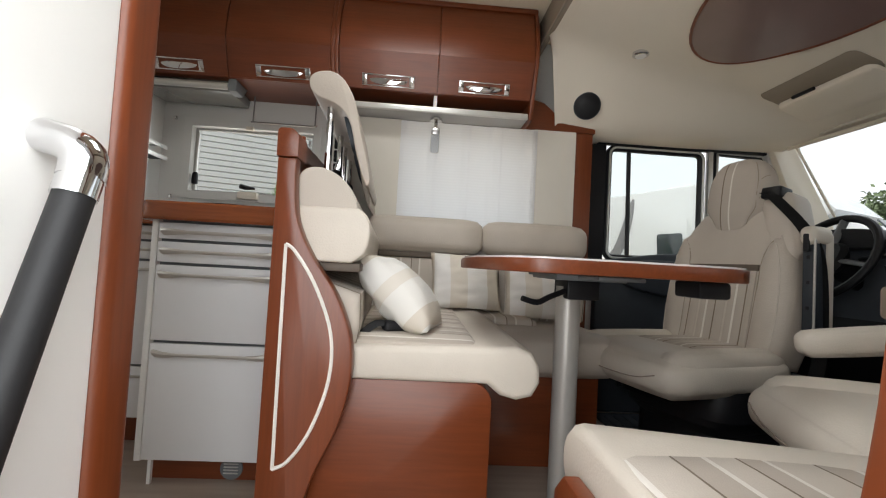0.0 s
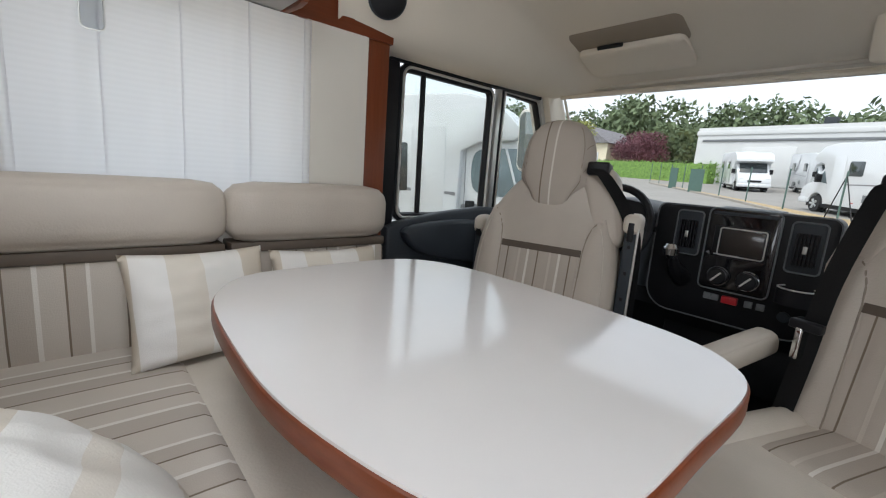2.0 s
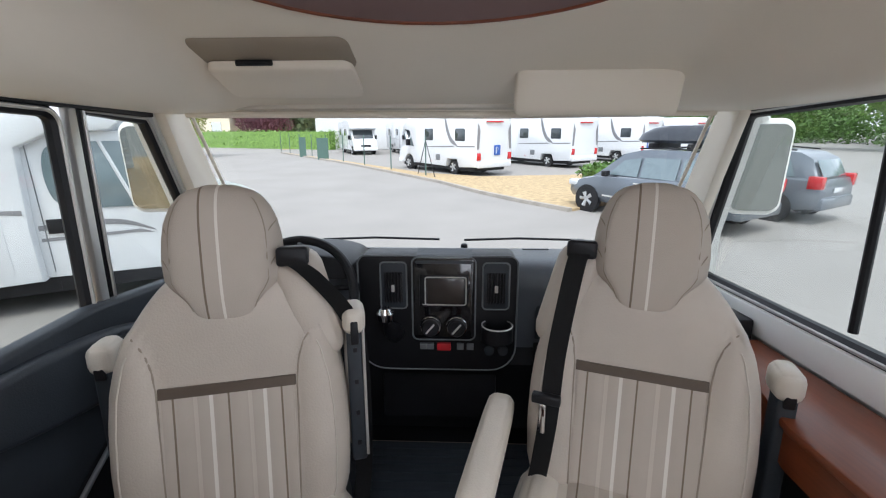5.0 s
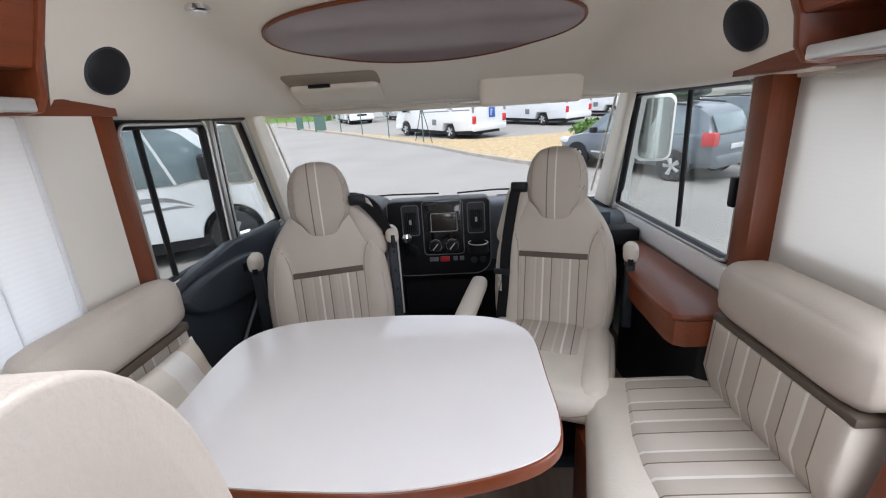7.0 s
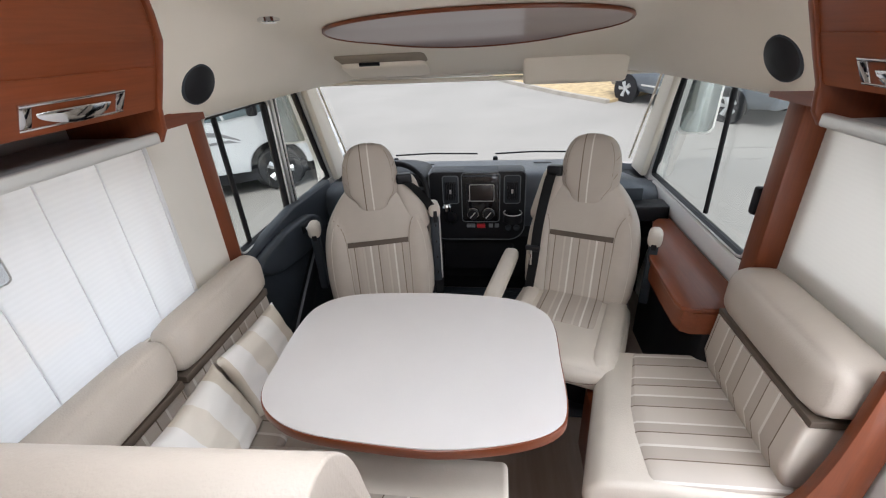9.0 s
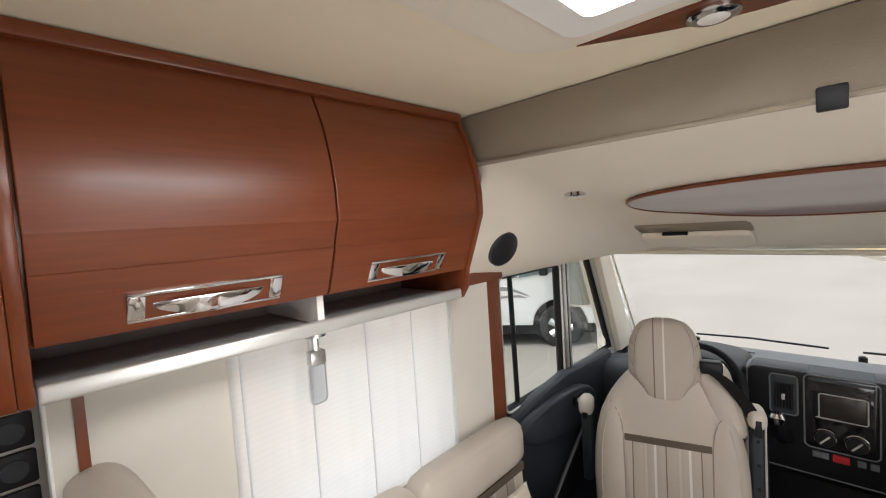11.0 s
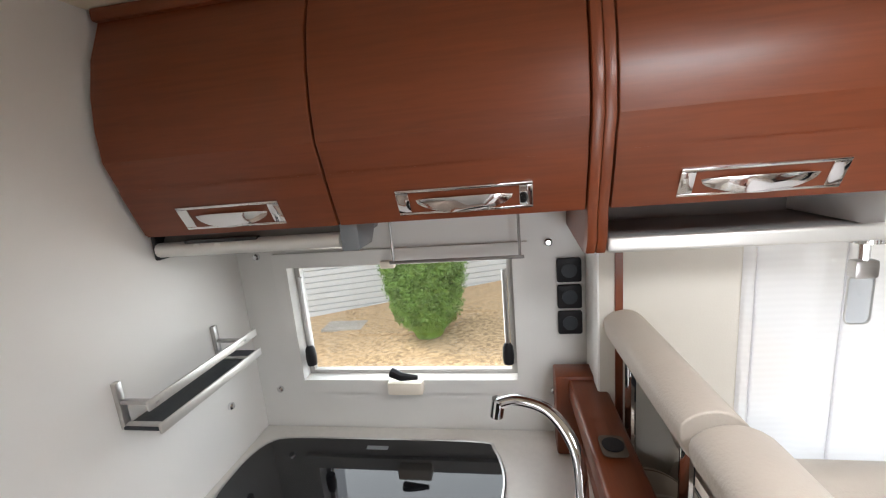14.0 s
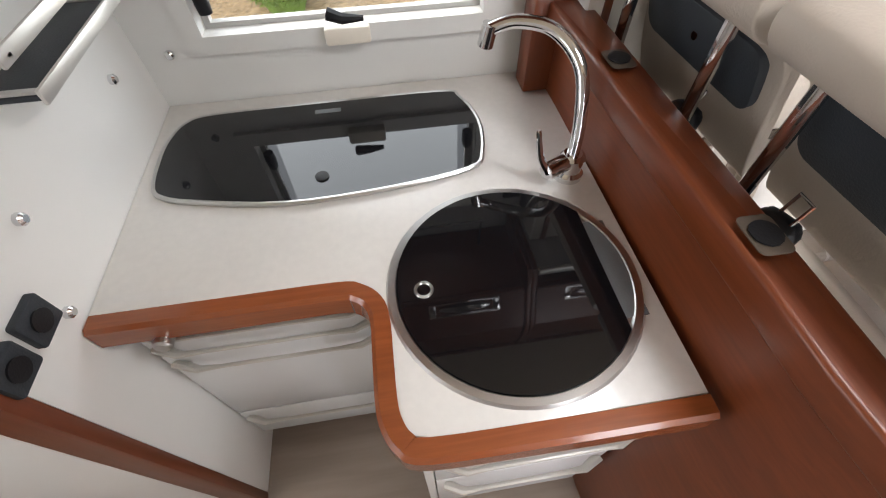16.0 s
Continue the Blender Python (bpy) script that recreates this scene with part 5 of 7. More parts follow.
def side_window(name, s, outline, mullions, label):
    """Black framed cab side window in its opening; outline in x, z."""
    root = thing(name, (1.4, LEFT if s > 0 else RIGHT, 0.82), label, "window", kind="structure")
    loop = [(x, 2.197, z) for x, z in outline]
    part("frame", mirror_y(tube(loop, 0.021, 8, closed=True, flat=0.9), s), BLACK, root)
    part("inner_trim", mirror_y(tube([(x, 2.176, z) for x, z in outline], 0.006, 6, closed=True), s), ALU, root)
    for (xa, za, xb, zb, w) in mullions:
        part("mullion", mirror_y(tube([(xa, 2.20, za), (xb, 2.20, zb)], w, 8), s), BLACK, root)
    part("pane", mirror_y(prism(outline, 1, 2.218, 2.222), s), GLASS, root).visible_shadow = False
    return root


lo = round_rect(0.915, 1.445, 0.835, 1.44, 0.04)
sw = side_window("window_cab_left", 1, lo, [(1.04, 0.84, 1.03, 1.43, 0.012)], "black framed sliding window of the driver's door")
quarter = [(1.525, 0.84), (2.06, 0.84), (2.045, 0.88), (1.80, 1.42), (1.78, 1.445), (1.525, 1.445)]
side_window("window_cab_quarter", 1, quarter, [], "small black framed quarter window by the windscreen")
structure("trim_window_divider", box(1.472, 1.50, 2.172, 2.2, 0.82, 1.47, 0.004), ALU, "pale metal divider between door and quarter window", "trim")
ro = [(0.925, 0.87), (0.94, 0.845), (0.975, 0.835), (2.035, 0.835), (2.05, 0.855), (1.87, 1.44), (1.84, 1.462), (0.95, 1.462), (0.92, 1.44)]
side_window("window_cab_right", -1, ro, [(1.335, 0.87, 1.345, 1.455, 0.011)], "black framed passenger side window with a centre bar")
structure("trim_seal_left", box(0.770, 0.892, 2.172, 2.198, 0.80, 1.449, 0.004), BLACK, "black rubber seal between post and driver's window", "trim")
structure("trim_header_left", box(0.84, 1.80, 2.16, 2.2, 1.45, 1.478, 0.006), BLACK, "black rubber header seal over the driver's window", "trim")
structure("trim_header_right", box(0.86, 1.86, 0.06, 0.10, 1.462, 1.49, 0.006), BLACK, "black rubber header seal over the passenger window", "trim")
structure("wall_cab_corner_left", prism([(2.075, 0.83), (2.06, 0.80), (2.36, 0.80), (1.90, 1.56), (1.77, 1.50), (1.80, 1.455)], 1, 2.17, 2.25), WHITE, "pale body corner beside the windscreen", "wall")
structure("wall_cab_corner_right", prism([(2.07, 0.83), (2.055, 0.80), (2.36, 0.80), (1.90, 1.56), (1.84, 1.50), (1.87, 1.465)], 1, 0.01, 0.09), WHITE, "pale body corner beside the windscreen", "wall")
structure("wall_cab_front", box(2.02, 2.36, 0.0, 2.26, -0.3, 0.80), BLACK, "bulkhead below the windscreen", "wall")

door = thing("driver_door", (1.35, 2.15, 0), "dark grey plastic lining of the driver's door", "door")
part("panel", prism([(0.845, 0.02), (1.95, 0.02), (1.95, 0.86), (1.40, 0.885), (1.15, 0.86), (0.90, 0.82), (0.845, 0.80)], 1, 2.135, 2.195, 0.015, seg=3), DARK, door)
part("armrest", prism([(p.x, p.z) for p in smooth_line([(0.92, 0, 0.80), (1.2, 0, 0.83), (1.5, 0, 0.80), (1.62, 0, 0.70), (1.45, 0, 0.62), (1.1, 0, 0.66), (0.95, 0, 0.72)], 4, True)], 1, 2.085, 2.14, 0.018, seg=3), DARK, door)
part("pocket", prism([(p.x, p.z) for p in smooth_line([(1.0, 0, 0.22), (1.5, 0, 0.58), (1.56, 0, 0.52), (1.3, 0, 0.22), (1.05, 0, 0.16)], 4, True)], 1, 2.11, 2.137, 0.008), BLACK, door)
part("pocket_edge", tube(smooth_line([(1.02, 2.108, 0.24), (1.25, 2.105, 0.42), (1.52, 2.108, 0.60)], 5), 0.008, 8), GREY, door)
hh = part("inner_handle", box(1.34, 1.44, 2.072, 2.088, 0.745, 0.795, 0.008), BLACK, door)
part("lever", box(1.36, 1.42, 2.066, 2.074, 0.762, 0.778, 0.004), ALU, hh)

# sideboard by the passenger window
sb = thing("sideboard", (1.15, 0.22, 0), "low cherry wood sideboard under the passenger window", "sideboard")
so = [(0.742, 0.10), (1.60, 0.10), (1.60, 0.165), (1.56, 0.20), (1.30, 0.300), (1.14, 0.345), (0.80, 0.355), (0.76, 0.345), (0.742, 0.315)]
part("top", prism(so, 2, 0.708, 0.731, 0.006), WOOD_X, sb, "glossy cherry wood top")
part("front", prism([(x if x < 1.59 else 1.585, y - 0.012) for x, y in so], 2, 0.615, 0.708), WOOD_X, sb)
# Black block added to paint the dark space under the floating front.
part("plinth", prism([(x, y - 0.10 if y > 0.2 else y) for x, y in so], 2, 0.0, 0.615), BLACK, sb)
structure("trim_sill_right", box(0.84, 1.98, RIGHT, RIGHT + 0.035, 0.731, 0.825, 0.006), WHITE, "white window sill panel above the sideboard", "trim")
tray = thing("door_tray", (1.72, 0.18, 0.72), "black plastic tray in front of the sideboard", "tray")
part("body", box(1.62, 1.75, 0.10, 0.28, 0.70, 0.79, 0.012), BLACK, tray)
solid("small_black_clip", box(0.845, 0.875, 0.115, 0.15, 1.06, 1.16, 0.008), BLACK, "small black clip on the wooden post", "clip")

# speakers, reading lights, visors, mirrors
for s in (1, -1):
    n = Vector((-0.18, -0.90 * s, -0.40)).normalized()
    c = Vector((0.70, MID + s * 0.862, dome_z(0.70, MID + 0.862) + 0.012)) + n * 0.006
    m = n.to_track_quat("Z", "Y").to_matrix().to_4x4()
    sp = thing("loudspeaker", c, "round black loudspeaker in the cab lining", "speaker", "cab speakers")
    part("grille", lathe([(0.062, -0.02), (0.062, 0.006), (0.055, 0.011), (0.02, 0.014)], c, m, 28), BLACK, sp)
    part("ring", lathe([(0.066, -0.02), (0.066, 0.004), (0.062, 0.007)], c, m, 28), DARK, sp)
    c2 = Vector((0.86, MID + s * 0.655, 0))
    c2.z = dome_z(c2.x, c2.y) - 0.004
    rl = thing("reading_light", c2, "chrome recessed reading light in the cab lining", "lamp", "reading lights")
    part("bezel", lathe([(0.036, 0.008), (0.036, -0.004), (0.028, -0.008)], c2, "z", 24), CHROME, rl)
    part("lens", lathe([(0.026, -0.006), (0.022, -0.011)], c2, "z", 20), WHITE, rl)
    c3 = Vector((0.86, MID + s * 0.755, 0))
    c3.z = dome_z(c3.x, c3.y) - 0.002
    solid("light_switch", lathe([(0.009, 0.004), (0.009, -0.006)], c3, "z", 12), BLACK, "small black push switch beside the reading light", "switch", "lining switches")
vis = thing("sun_visor", (1.62, 0.66, 1.45), "beige folding sun visor hanging in front of the windscreen", "visor")
part("pad", place(puffy(-0.02, 0.02, -0.245, 0.245, -0.10, 0.075, 0.018, 0.002), pose(1.63, 0.665, 1.535, 0, -14, 0)), CREAM, vis)
part("bracket", tube([(1.60, 0.70, 1.62), (1.61, 0.60, 1.625)], 0.01, 8), CREAM, vis)
for y in (0.73, 0.60):
    part("hook", tube(smooth_line([(1.59, y, 1.60), (1.575, y - 0.01, 1.618), (1.59, y - 0.035, 1.605)], 4), 0.005, 6), BLACK, vis)
v2 = thing("sun_visor", (1.66, 1.65, 1.55), "folded beige sun visor tucked into its slot", "visor")
def lining_patch(outline, lift, thick):
    """A slab that follows the underside of the cab lining."""
    b = bmesh.new()
    xs, ys = [p[0] for p in outline], [p[1] for p in outline]
    cx, cy = sum(xs) / len(xs), sum(ys) / len(ys)
    rings = []
    for d in (lift, lift + thick):
        layer = []
        for k in (0.02, 0.5, 0.9, 1.0):
            e = 0.006 if (k == 1.0 and d > lift) else 0
            layer.append([b.verts.new((cx + (x - cx) * k, cy + (y - cy) * k, dome_z(cx + (x - cx) * k, cy + (y - cy) * k) - d + e)) for x, y in outline])
        rings.append(layer)
    n = len(outline)
    for layer in rings:
        for p, q in zip(layer, layer[1:]):
            for k in range(n):
                b.faces.new((p[k], p[(k + 1) % n], q[(k + 1) % n], q[k]))
        b.faces.new(layer[0])
    for k in range(n):
        b.faces.new((rings[0][-1][k], rings[0][-1][(k + 1) % n], rings[1][-1][(k + 1) % n], rings[1][-1][k]))
    return b


# Flat slab for a deep recess; the recess's shade is put into the taupe.
part("recess", lining_patch(round_rect(1.44, 1.60, 1.37, 1.81, (0.03, 0.06, 0.06, 0.03)), 0.001, 0.006), TAUPE, v2, "flat taupe patch, shade of the visor recess put into its colour")
part("pad", lining_patch(round_rect(1.525, 1.69, 1.38, 1.80, 0.03), 0.010, 0.022), CREAM, v2, angle=60)
part("hinge", tube([(1.515, 1.60, dome_z(1.51, 1.6) - 0.022), (1.515, 1.70, dome_z(1.51, 1.7) - 0.022)], 0.008, 8), BLACK, v2)
for s in (1, -1):
    mr = thing("wing_mirror", (2.05, MID + s * 1.29, 1.08), "white-rimmed exterior wing mirror", "mirror", "wing mirrors")
    cy = MID + s * 1.245
    mm = pose(2.03, cy, 1.265, 0, -5, s * 14)
    part("housing", place(prism(round_rect(-0.10, 0.10, -0.19, 0.19, 0.05), 0, 0.0, 0.07, 0.02), mm), WHITE, mr)
    part("glass", place(prism(round_rect(-0.085, 0.085, -0.17, 0.17, 0.04), 0, -0.004, -0.001), mm), MIRROR, mr)
    part("arm", tube([(2.06, cy, 1.44), (1.98, MID + s * 1.15, 1.52)], 0.03, 8), WHITE, mr)


# ---- kitchen ----
WT = 0.895
SASH = mat("sash_grey", (0.42, 0.41, 0.39), 0.4)
kw = thing("window_kitchen", (-1.0, 2.2, 1.04), "hinged kitchen window with pale frame, black stays and latch", "window", kind="structure")
b = wall_with_holes(-1.345, -0.645, 1.015, 1.435, [(-1.305, -0.685, 1.055, 1.395)], 1, 2.185, 2.255)
part("frame", b, PALE, kw, "pale plastic frame")
part("sash", wall_with_holes(-1.307, -0.683, 1.053, 1.397, [(-1.29, -0.70, 1.066, 1.384)], 1, 2.225, 2.245), SASH, kw, "grey sash")
part("pane", box(-1.3, -0.69, 2.232, 2.236, 1.06, 1.39), TINTED, kw).visible_shadow = False
for x in (-1.283, -0.708):
    st = part("stay", tube([(x, 2.212, 1.36), (x, 2.208, 1.13)], 0.007, 8), STEEL, kw, "window stay")
    part("knob", lathe([(0.014, -0.02), (0.016, 0.0), (0.014, 0.03), (0.008, 0.04)], (x, 2.205, 1.115), "z", 12), BLACK, st, "black clamp knob")
lt = part("latch", box(-1.045, -0.945, 2.155, 2.188, 1.024, 1.062, 0.006), CREAM, kw, "cream latch")
part("latch_lever", tube([(-1.03, 2.165, 1.09), (-1.0, 2.155, 1.082), (-0.955, 2.155, 1.080)], [0.014, 0.012, 0.006], 8), BLACK, lt, "black latch lever")
part("catch", box(-1.03, -0.99, 2.17, 2.19, 1.385, 1.405, 0.004), CREAM, kw)

SCREW = (lathe([(0.010, 0), (0.010, 0.008), (0.006, 0.012)], (0, 0, 0), seg=10))
smesh = mesh_of("panel_screw", SCREW, CHROME)
for k, (p, turn) in enumerate([((-1.395, 2.197, 1.43), (90, 0, 0)), ((-0.593, 2.197, 1.43), (90, 0, 0)), ((-1.393, 2.197, 1.02), (90, 0, 0)), ((-0.59, 2.197, 1.02), (90, 0, 0)), ((-1.459, 2.056, 1.05), (0, 90, 0)), ((-1.459, 1.675, 1.066), (0, 90, 0)), ((-1.459, 1.60, 0.933), (0, 90, 0))]):
    ob = new("panel_screw", smesh)
    ob.matrix_world = pose(*p, *turn)
    tagged(ob, "small chrome panel screw in the kitchen wall", "screw", "panel screws")

# worktop, L-shaped with a wooden edge
def l_shape(d=0.0):
    return [(-1.458, 1.61 - d), (-1.05, 1.61 - d), (-1.008, 1.600 - d), (-0.985 - d, 1.565), (-0.972 - d, 1.53), (-0.972 - d, 1.375 - d), (-0.955 - d, 1.348 - d), (-0.92, 1.338 - d), (-0.53, 1.338 - d), (-0.53, 2.197), (-1.458, 2.197)]
wt = thing("worktop", (-1.0, 1.8, 0.86), "pale laminate kitchen worktop with a rounded cherry wood edge", "worktop")
part("surface", prism(l_shape(), 2, WT - 0.035, WT, 0.002), WORKTOP, wt, "pale speckled laminate")
front = [(-1.456, 1.597), (-1.25, 1.597), (-1.06, 1.597), (-1.02, 1.588), (-0.995, 1.565), (-0.986, 1.53), (-0.986, 1.46), (-0.986, 1.40), (-0.981, 1.367), (-0.966, 1.340), (-0.932, 1.326), (-0.75, 1.322), (-0.53, 1.320)]
front = [(p.x, p.y) for p in smooth_line([(x, y, 0) for x, y in front], 4)]
b = bmesh.new()
rings = []
for i, (x, y) in enumerate(front):
    a, c = Vector(front[max(0, i - 1)]), Vector(front[min(len(front) - 1, i + 1)])
    d = (c - a).normalized()
    nrm = Vector((d.y, -d.x))
    rings.append([b.verts.new((x + nrm.x * o, y + nrm.y * o, z)) for o, z in ((-0.016, WT + 0.001), (0.010, WT + 0.001), (0.017, WT - 0.006), (0.017, WT - 0.050), (0.010, WT - 0.058), (-0.016, WT - 0.058))])
for p, q in zip(rings, rings[1:]):
    for k in range(6):
        b.faces.new((p[k], p[(k + 1) % 6], q[(k + 1) % 6], q[k]))
b.faces.new(rings[0]), b.faces.new(rings[-1])
part("edge", b, wood("cherry_edge", 0, (0.28, 0.075, 0.022), 0.24, 0.4), wt, "rounded cherry wood edge", angle=40)


GREYMETAL = mat("dull_metal", (0.30, 0.29, 0.28), 0.35, metal=0.8, vary=0.05)
CHAMPAGNE = mat("champagne_lacquer", (0.56, 0.53, 0.48), 0.32, metal=0.2, vary=0.04)


def drawer_unit(x0, x1, yf, fronts, label, kick=0.075):
    root = thing("drawer_unit", ((x0 + x1) / 2, yf + 0.2, 0), label, "drawer unit", "kitchen drawer units")
    # Grey instead of white: the shade in the drawer gaps is painted here.
    part("carcass", box(x0, x1, yf + 0.022, 2.19, kick, WT - 0.04), GREY, root, "carcass in grey, shade of the drawer gaps put into its colour")
    part("plinth", box(x0 + 0.01, x1, yf + 0.05, yf + 0.07, 0.0, kick), WOOD_X, root)
    for z0, z1 in fronts:
        d = part("drawer_front", box(x0 + 0.002, x1 - 0.002, yf, yf + 0.02, z0 + 0.0035, z1 - 0.0035, 0.003), LACQ, root)
        n = 9
        pts = [(x0 + 0.02 + (x1 - x0 - 0.04) * i / n, yf - (0.004 if i in (0, n) else 0.024), z1 - 0.034) for i in range(n + 1)]
        part("handle", tube(pts, [0.009, 0.007, *[0.0042] * (n - 3), 0.007, 0.009], 8, flat=1.7), CHAMPAGNE, d, "slim champagne-coloured bar handle")
    return root


drawer_unit(-0.935, -0.53, 1.352, [(0.775, 0.835), (0.70, 0.773), (0.45, 0.698), (0.075, 0.448)], "silver-white drawer unit under the sink")
drawer_unit(-1.455, -0.985, 1.625, [(0.775, 0.835), (0.70, 0.773), (0.30, 0.698), (0.10, 0.298)], "silver-white drawer unit under the hob", 0.1)
solid("unit_side_panel", box(-0.955, -0.936, 1.352, 1.62, 0.075, WT - 0.045, 0.002), WHITE, "white side panel of the sink unit", "panel")
solid("support_post", box(-0.915, -0.905, 1.36, 1.372, 0.0, 0.078), WHITE, "thin white support post under the sink unit", "post")
vent = thing("plinth_vent", (-0.67, 1.40, 0.04), "round grey vent grille in the wooden plinth", "vent")
part("ring", lathe([(0.036, -0.004), (0.036, 0.004), (0.03, 0.006)], (-0.67, 1.40, 0.038), pose(0, 0, 0, 90, 0, 0), 20), GREY, vent)
for i in range(4):
    part("slat", box(-0.693, -0.647, 1.392, 1.396, 0.022 + i * 0.01, 0.026 + i * 0.01), ALU, vent)
kl = thing("worktop_lock", (-0.545, 1.31, 0.87), "small chrome push lock beside the drawers", "lock")
part("button", lathe([(0.014, 0), (0.014, 0.016), (0.009, 0.02)], (-0.56, 1.345, 0.845), pose(0, 0, 0, 90, 0, 0), 14), CHROME, kl)
solid("round_catch", lathe([(0.016, 0), (0.016, 0.03), (0.012, 0.034)], (-1.36, 1.60, 0.838), pose(0, 0, 0, 90, 0, 0), 14), STEEL, "round metal catch below the worktop edge", "catch")

hob = thing("hob", (-1.1, 1.98, WT), "gas hob under a black glass lid with a steel rim", "hob")
ho = smooth_line([(-1.418, 1.895, 0), (-1.425, 1.96, 0), (-1.422, 2.04, 0), (-1.395, 2.105, 0), (-1.33, 2.127, 0), (-1.1, 2.13, 0), (-0.80, 2.128, 0), (-0.755, 2.10, 0), (-0.728, 2.0, 0), (-0.742, 1.89, 0), (-0.78, 1.845, 0), (-0.95, 1.815, 0), (-1.15, 1.808, 0), (-1.33, 1.842, 0), (-1.395, 1.865, 0)], 4, True)
hp2 = [(p.x, p.y) for p in ho]
part("lid", prism(hp2, 2, WT + 0.004, WT + 0.011), BLACKGLASS, hob, "black glass lid")
part("rim", tube([(x, y, WT + 0.007) for x, y in hp2], 0.0058, 8, closed=True), STEEL, hob, "bright steel rim")
part("lid_button", lathe([(0.014, 0), (0.014, 0.003), (0.008, 0.004)], (-1.08, 1.868, WT + 0.011), seg=16), BLACK, hob)
part("mark", box(-1.10, -1.04, 2.085, 2.10, WT + 0.011, WT + 0.0115), GREY, hob, "grey printed mark")
sink = thing("sink", (-0.77, 1.57, WT), "round sink under a black glass lid with a steel rim", "sink")
SC = (-0.757, 1.568)
part("rim", lathe([(0.216, 0.0), (0.212, 0.006), (0.200, 0.006), (0.196, 0.002)], (*SC, WT), seg=56), STEEL, sink, "brushed steel rim")
lid = [(SC[0] + 0.198 * math.cos(a), SC[1] + 0.198 * math.sin(a)) for a in [2 * math.pi * i / 56 for i in range(56)]]
lid = [(x, y) if x < SC[0] + 0.155 else (SC[0] + 0.155, y) for x, y in lid]
part("lid", prism(lid, 2, WT + 0.003, WT + 0.010), BLACKGLASS, sink, "black glass lid")
part("bowl_edge", box(SC[0] + 0.158, SC[0] + 0.198, SC[1] - 0.1, SC[1] + 0.1, WT + 0.001, WT + 0.004, 0.001), GREY, sink)
part("finger_hole", tube([(-0.91 + 0.014 * math.cos(a / 8 * math.pi), 1.567 + 0.014 * math.sin(a / 8 * math.pi), WT + 0.011) for a in range(16)], 0.003, 6, closed=True), STEEL, sink, "steel ringed finger hole")
tap = thing("mixer_tap", (-0.60, 1.80, WT), "chrome swan-neck mixer tap with side lever", "tap")
part("body", lathe([(0.030, 0), (0.030, 0.012), (0.024, 0.02), (0.024, 0.05), (0.018, 0.058)], (-0.60, 1.80, WT), seg=20), CHROME, tap)
part("spout", tube(smooth_line([(-0.60, 1.80, WT + 0.045), (-0.595, 1.82, WT + 0.12), (-0.60, 1.86, WT + 0.20), (-0.64, 1.91, WT + 0.245), (-0.70, 1.945, WT + 0.25), (-0.745, 1.955, WT + 0.235)], 6), 0.0125, 12), CHROME, tap)
part("nozzle", tube([(-0.745, 1.955, WT + 0.245), (-0.752, 1.957, WT + 0.205)], 0.015, 12), CHROME, tap)
part("cross_body", tube([(-0.66, 1.775, WT + 0.04), (-0.58, 1.81, WT + 0.04)], 0.018, 12), CHROME, tap)
part("lever", tube(smooth_line([(-0.655, 1.775, WT + 0.04), (-0.675, 1.78, WT + 0.075), (-0.685, 1.79, WT + 0.13)], 5), [0.01, 0.009, 0.008, 0.008, 0.007, 0.007, 0.006, 0.006, 0.005, 0.005, 0.004], 8), CHROME, tap)

for ch in tap.children:
    ch.location.x += 0.018

# tall white unit behind the partition
tall = thing("tall_cabinet", (-1.8, 1.8, 0), "tall white cabinet with a flush door behind the partition", "cabinet")
part("carcass", box(-2.15, -1.527, 1.465, 2.197, 0, TOP - 0.003), WHITE, tall)
td = part("door", box(-2.13, -1.535, 1.447, 1.464, 0.08, 1.30, 0.003), WHITE, tall)
part("handle", box(-1.95, -1.62, 1.438, 1.447, 0.78, 0.80, 0.003), ALU, td)
part("upper_door", box(-2.13, -1.535, 1.447, 1.464, 1.31, TOP - 0.02, 0.003), WHITE, tall)

# wall bits
for z0 in (1.185, 1.255, 1.325):
    so2 = thing("wall_socket", (-0.543, 2.19, z0), "square black wall socket in the kitchen", "socket", "wall sockets")
    part("plate", prism(round_rect(-0.575, -0.515, z0, z0 + 0.062, 0.006), 1, 2.186, 2.197, 0.002), BLACK, so2)
    part("insert", lathe([(0.019, 0), (0.019, 0.003)], (-0.545, 2.186, z0 + 0.031), pose(0, 0, 0, 90, 0, 0), 18), DARK, so2)
structure("trim_corner_white", box(-0.505, -0.47, 2.05, 2.197, 1.0, 1.47, 0.004), WHITE, "white corner strip by the divider", "trim")
structure("trim_corner_wood", box(-0.468, -0.452, 2.045, 2.06, 1.0, 1.47), WOOD_Z, "thin cherry wood strip by the wall panel", "trim")
for y0, z0 in ((1.56, 0.95), (1.488, 0.95)):
    so3 = thing("wall_switch", (-1.45, y0, z0), "square dark wall socket on the white partition", "socket", "partition sockets")
    part("plate", prism(round_rect(y0 - 0.03, y0 + 0.03, z0, z0 + 0.06, 0.006), 0, -1.46, -1.446, 0.003), DARK, so3)
    part("insert", lathe([(0.018, 0), (0.018, 0.004)], (-1.447, y0, z0 + 0.03), "x", 18), BLACK, so3)
rack = thing("wall_rack", (-1.42, 1.92, 1.12), "narrow metal rack on the white partition", "rack")
for y in (1.77, 2.05):
    part("bracket", box(-1.46, -1.448, y - 0.008, y + 0.008, 1.185, 1.285, 0.003), STEEL, rack)
    for z in (1.19, 1.24):
        part("arm", box(-1.45, -1.37, y - 0.006, y + 0.006, z, z + 0.008, 0.002), STEEL, rack)
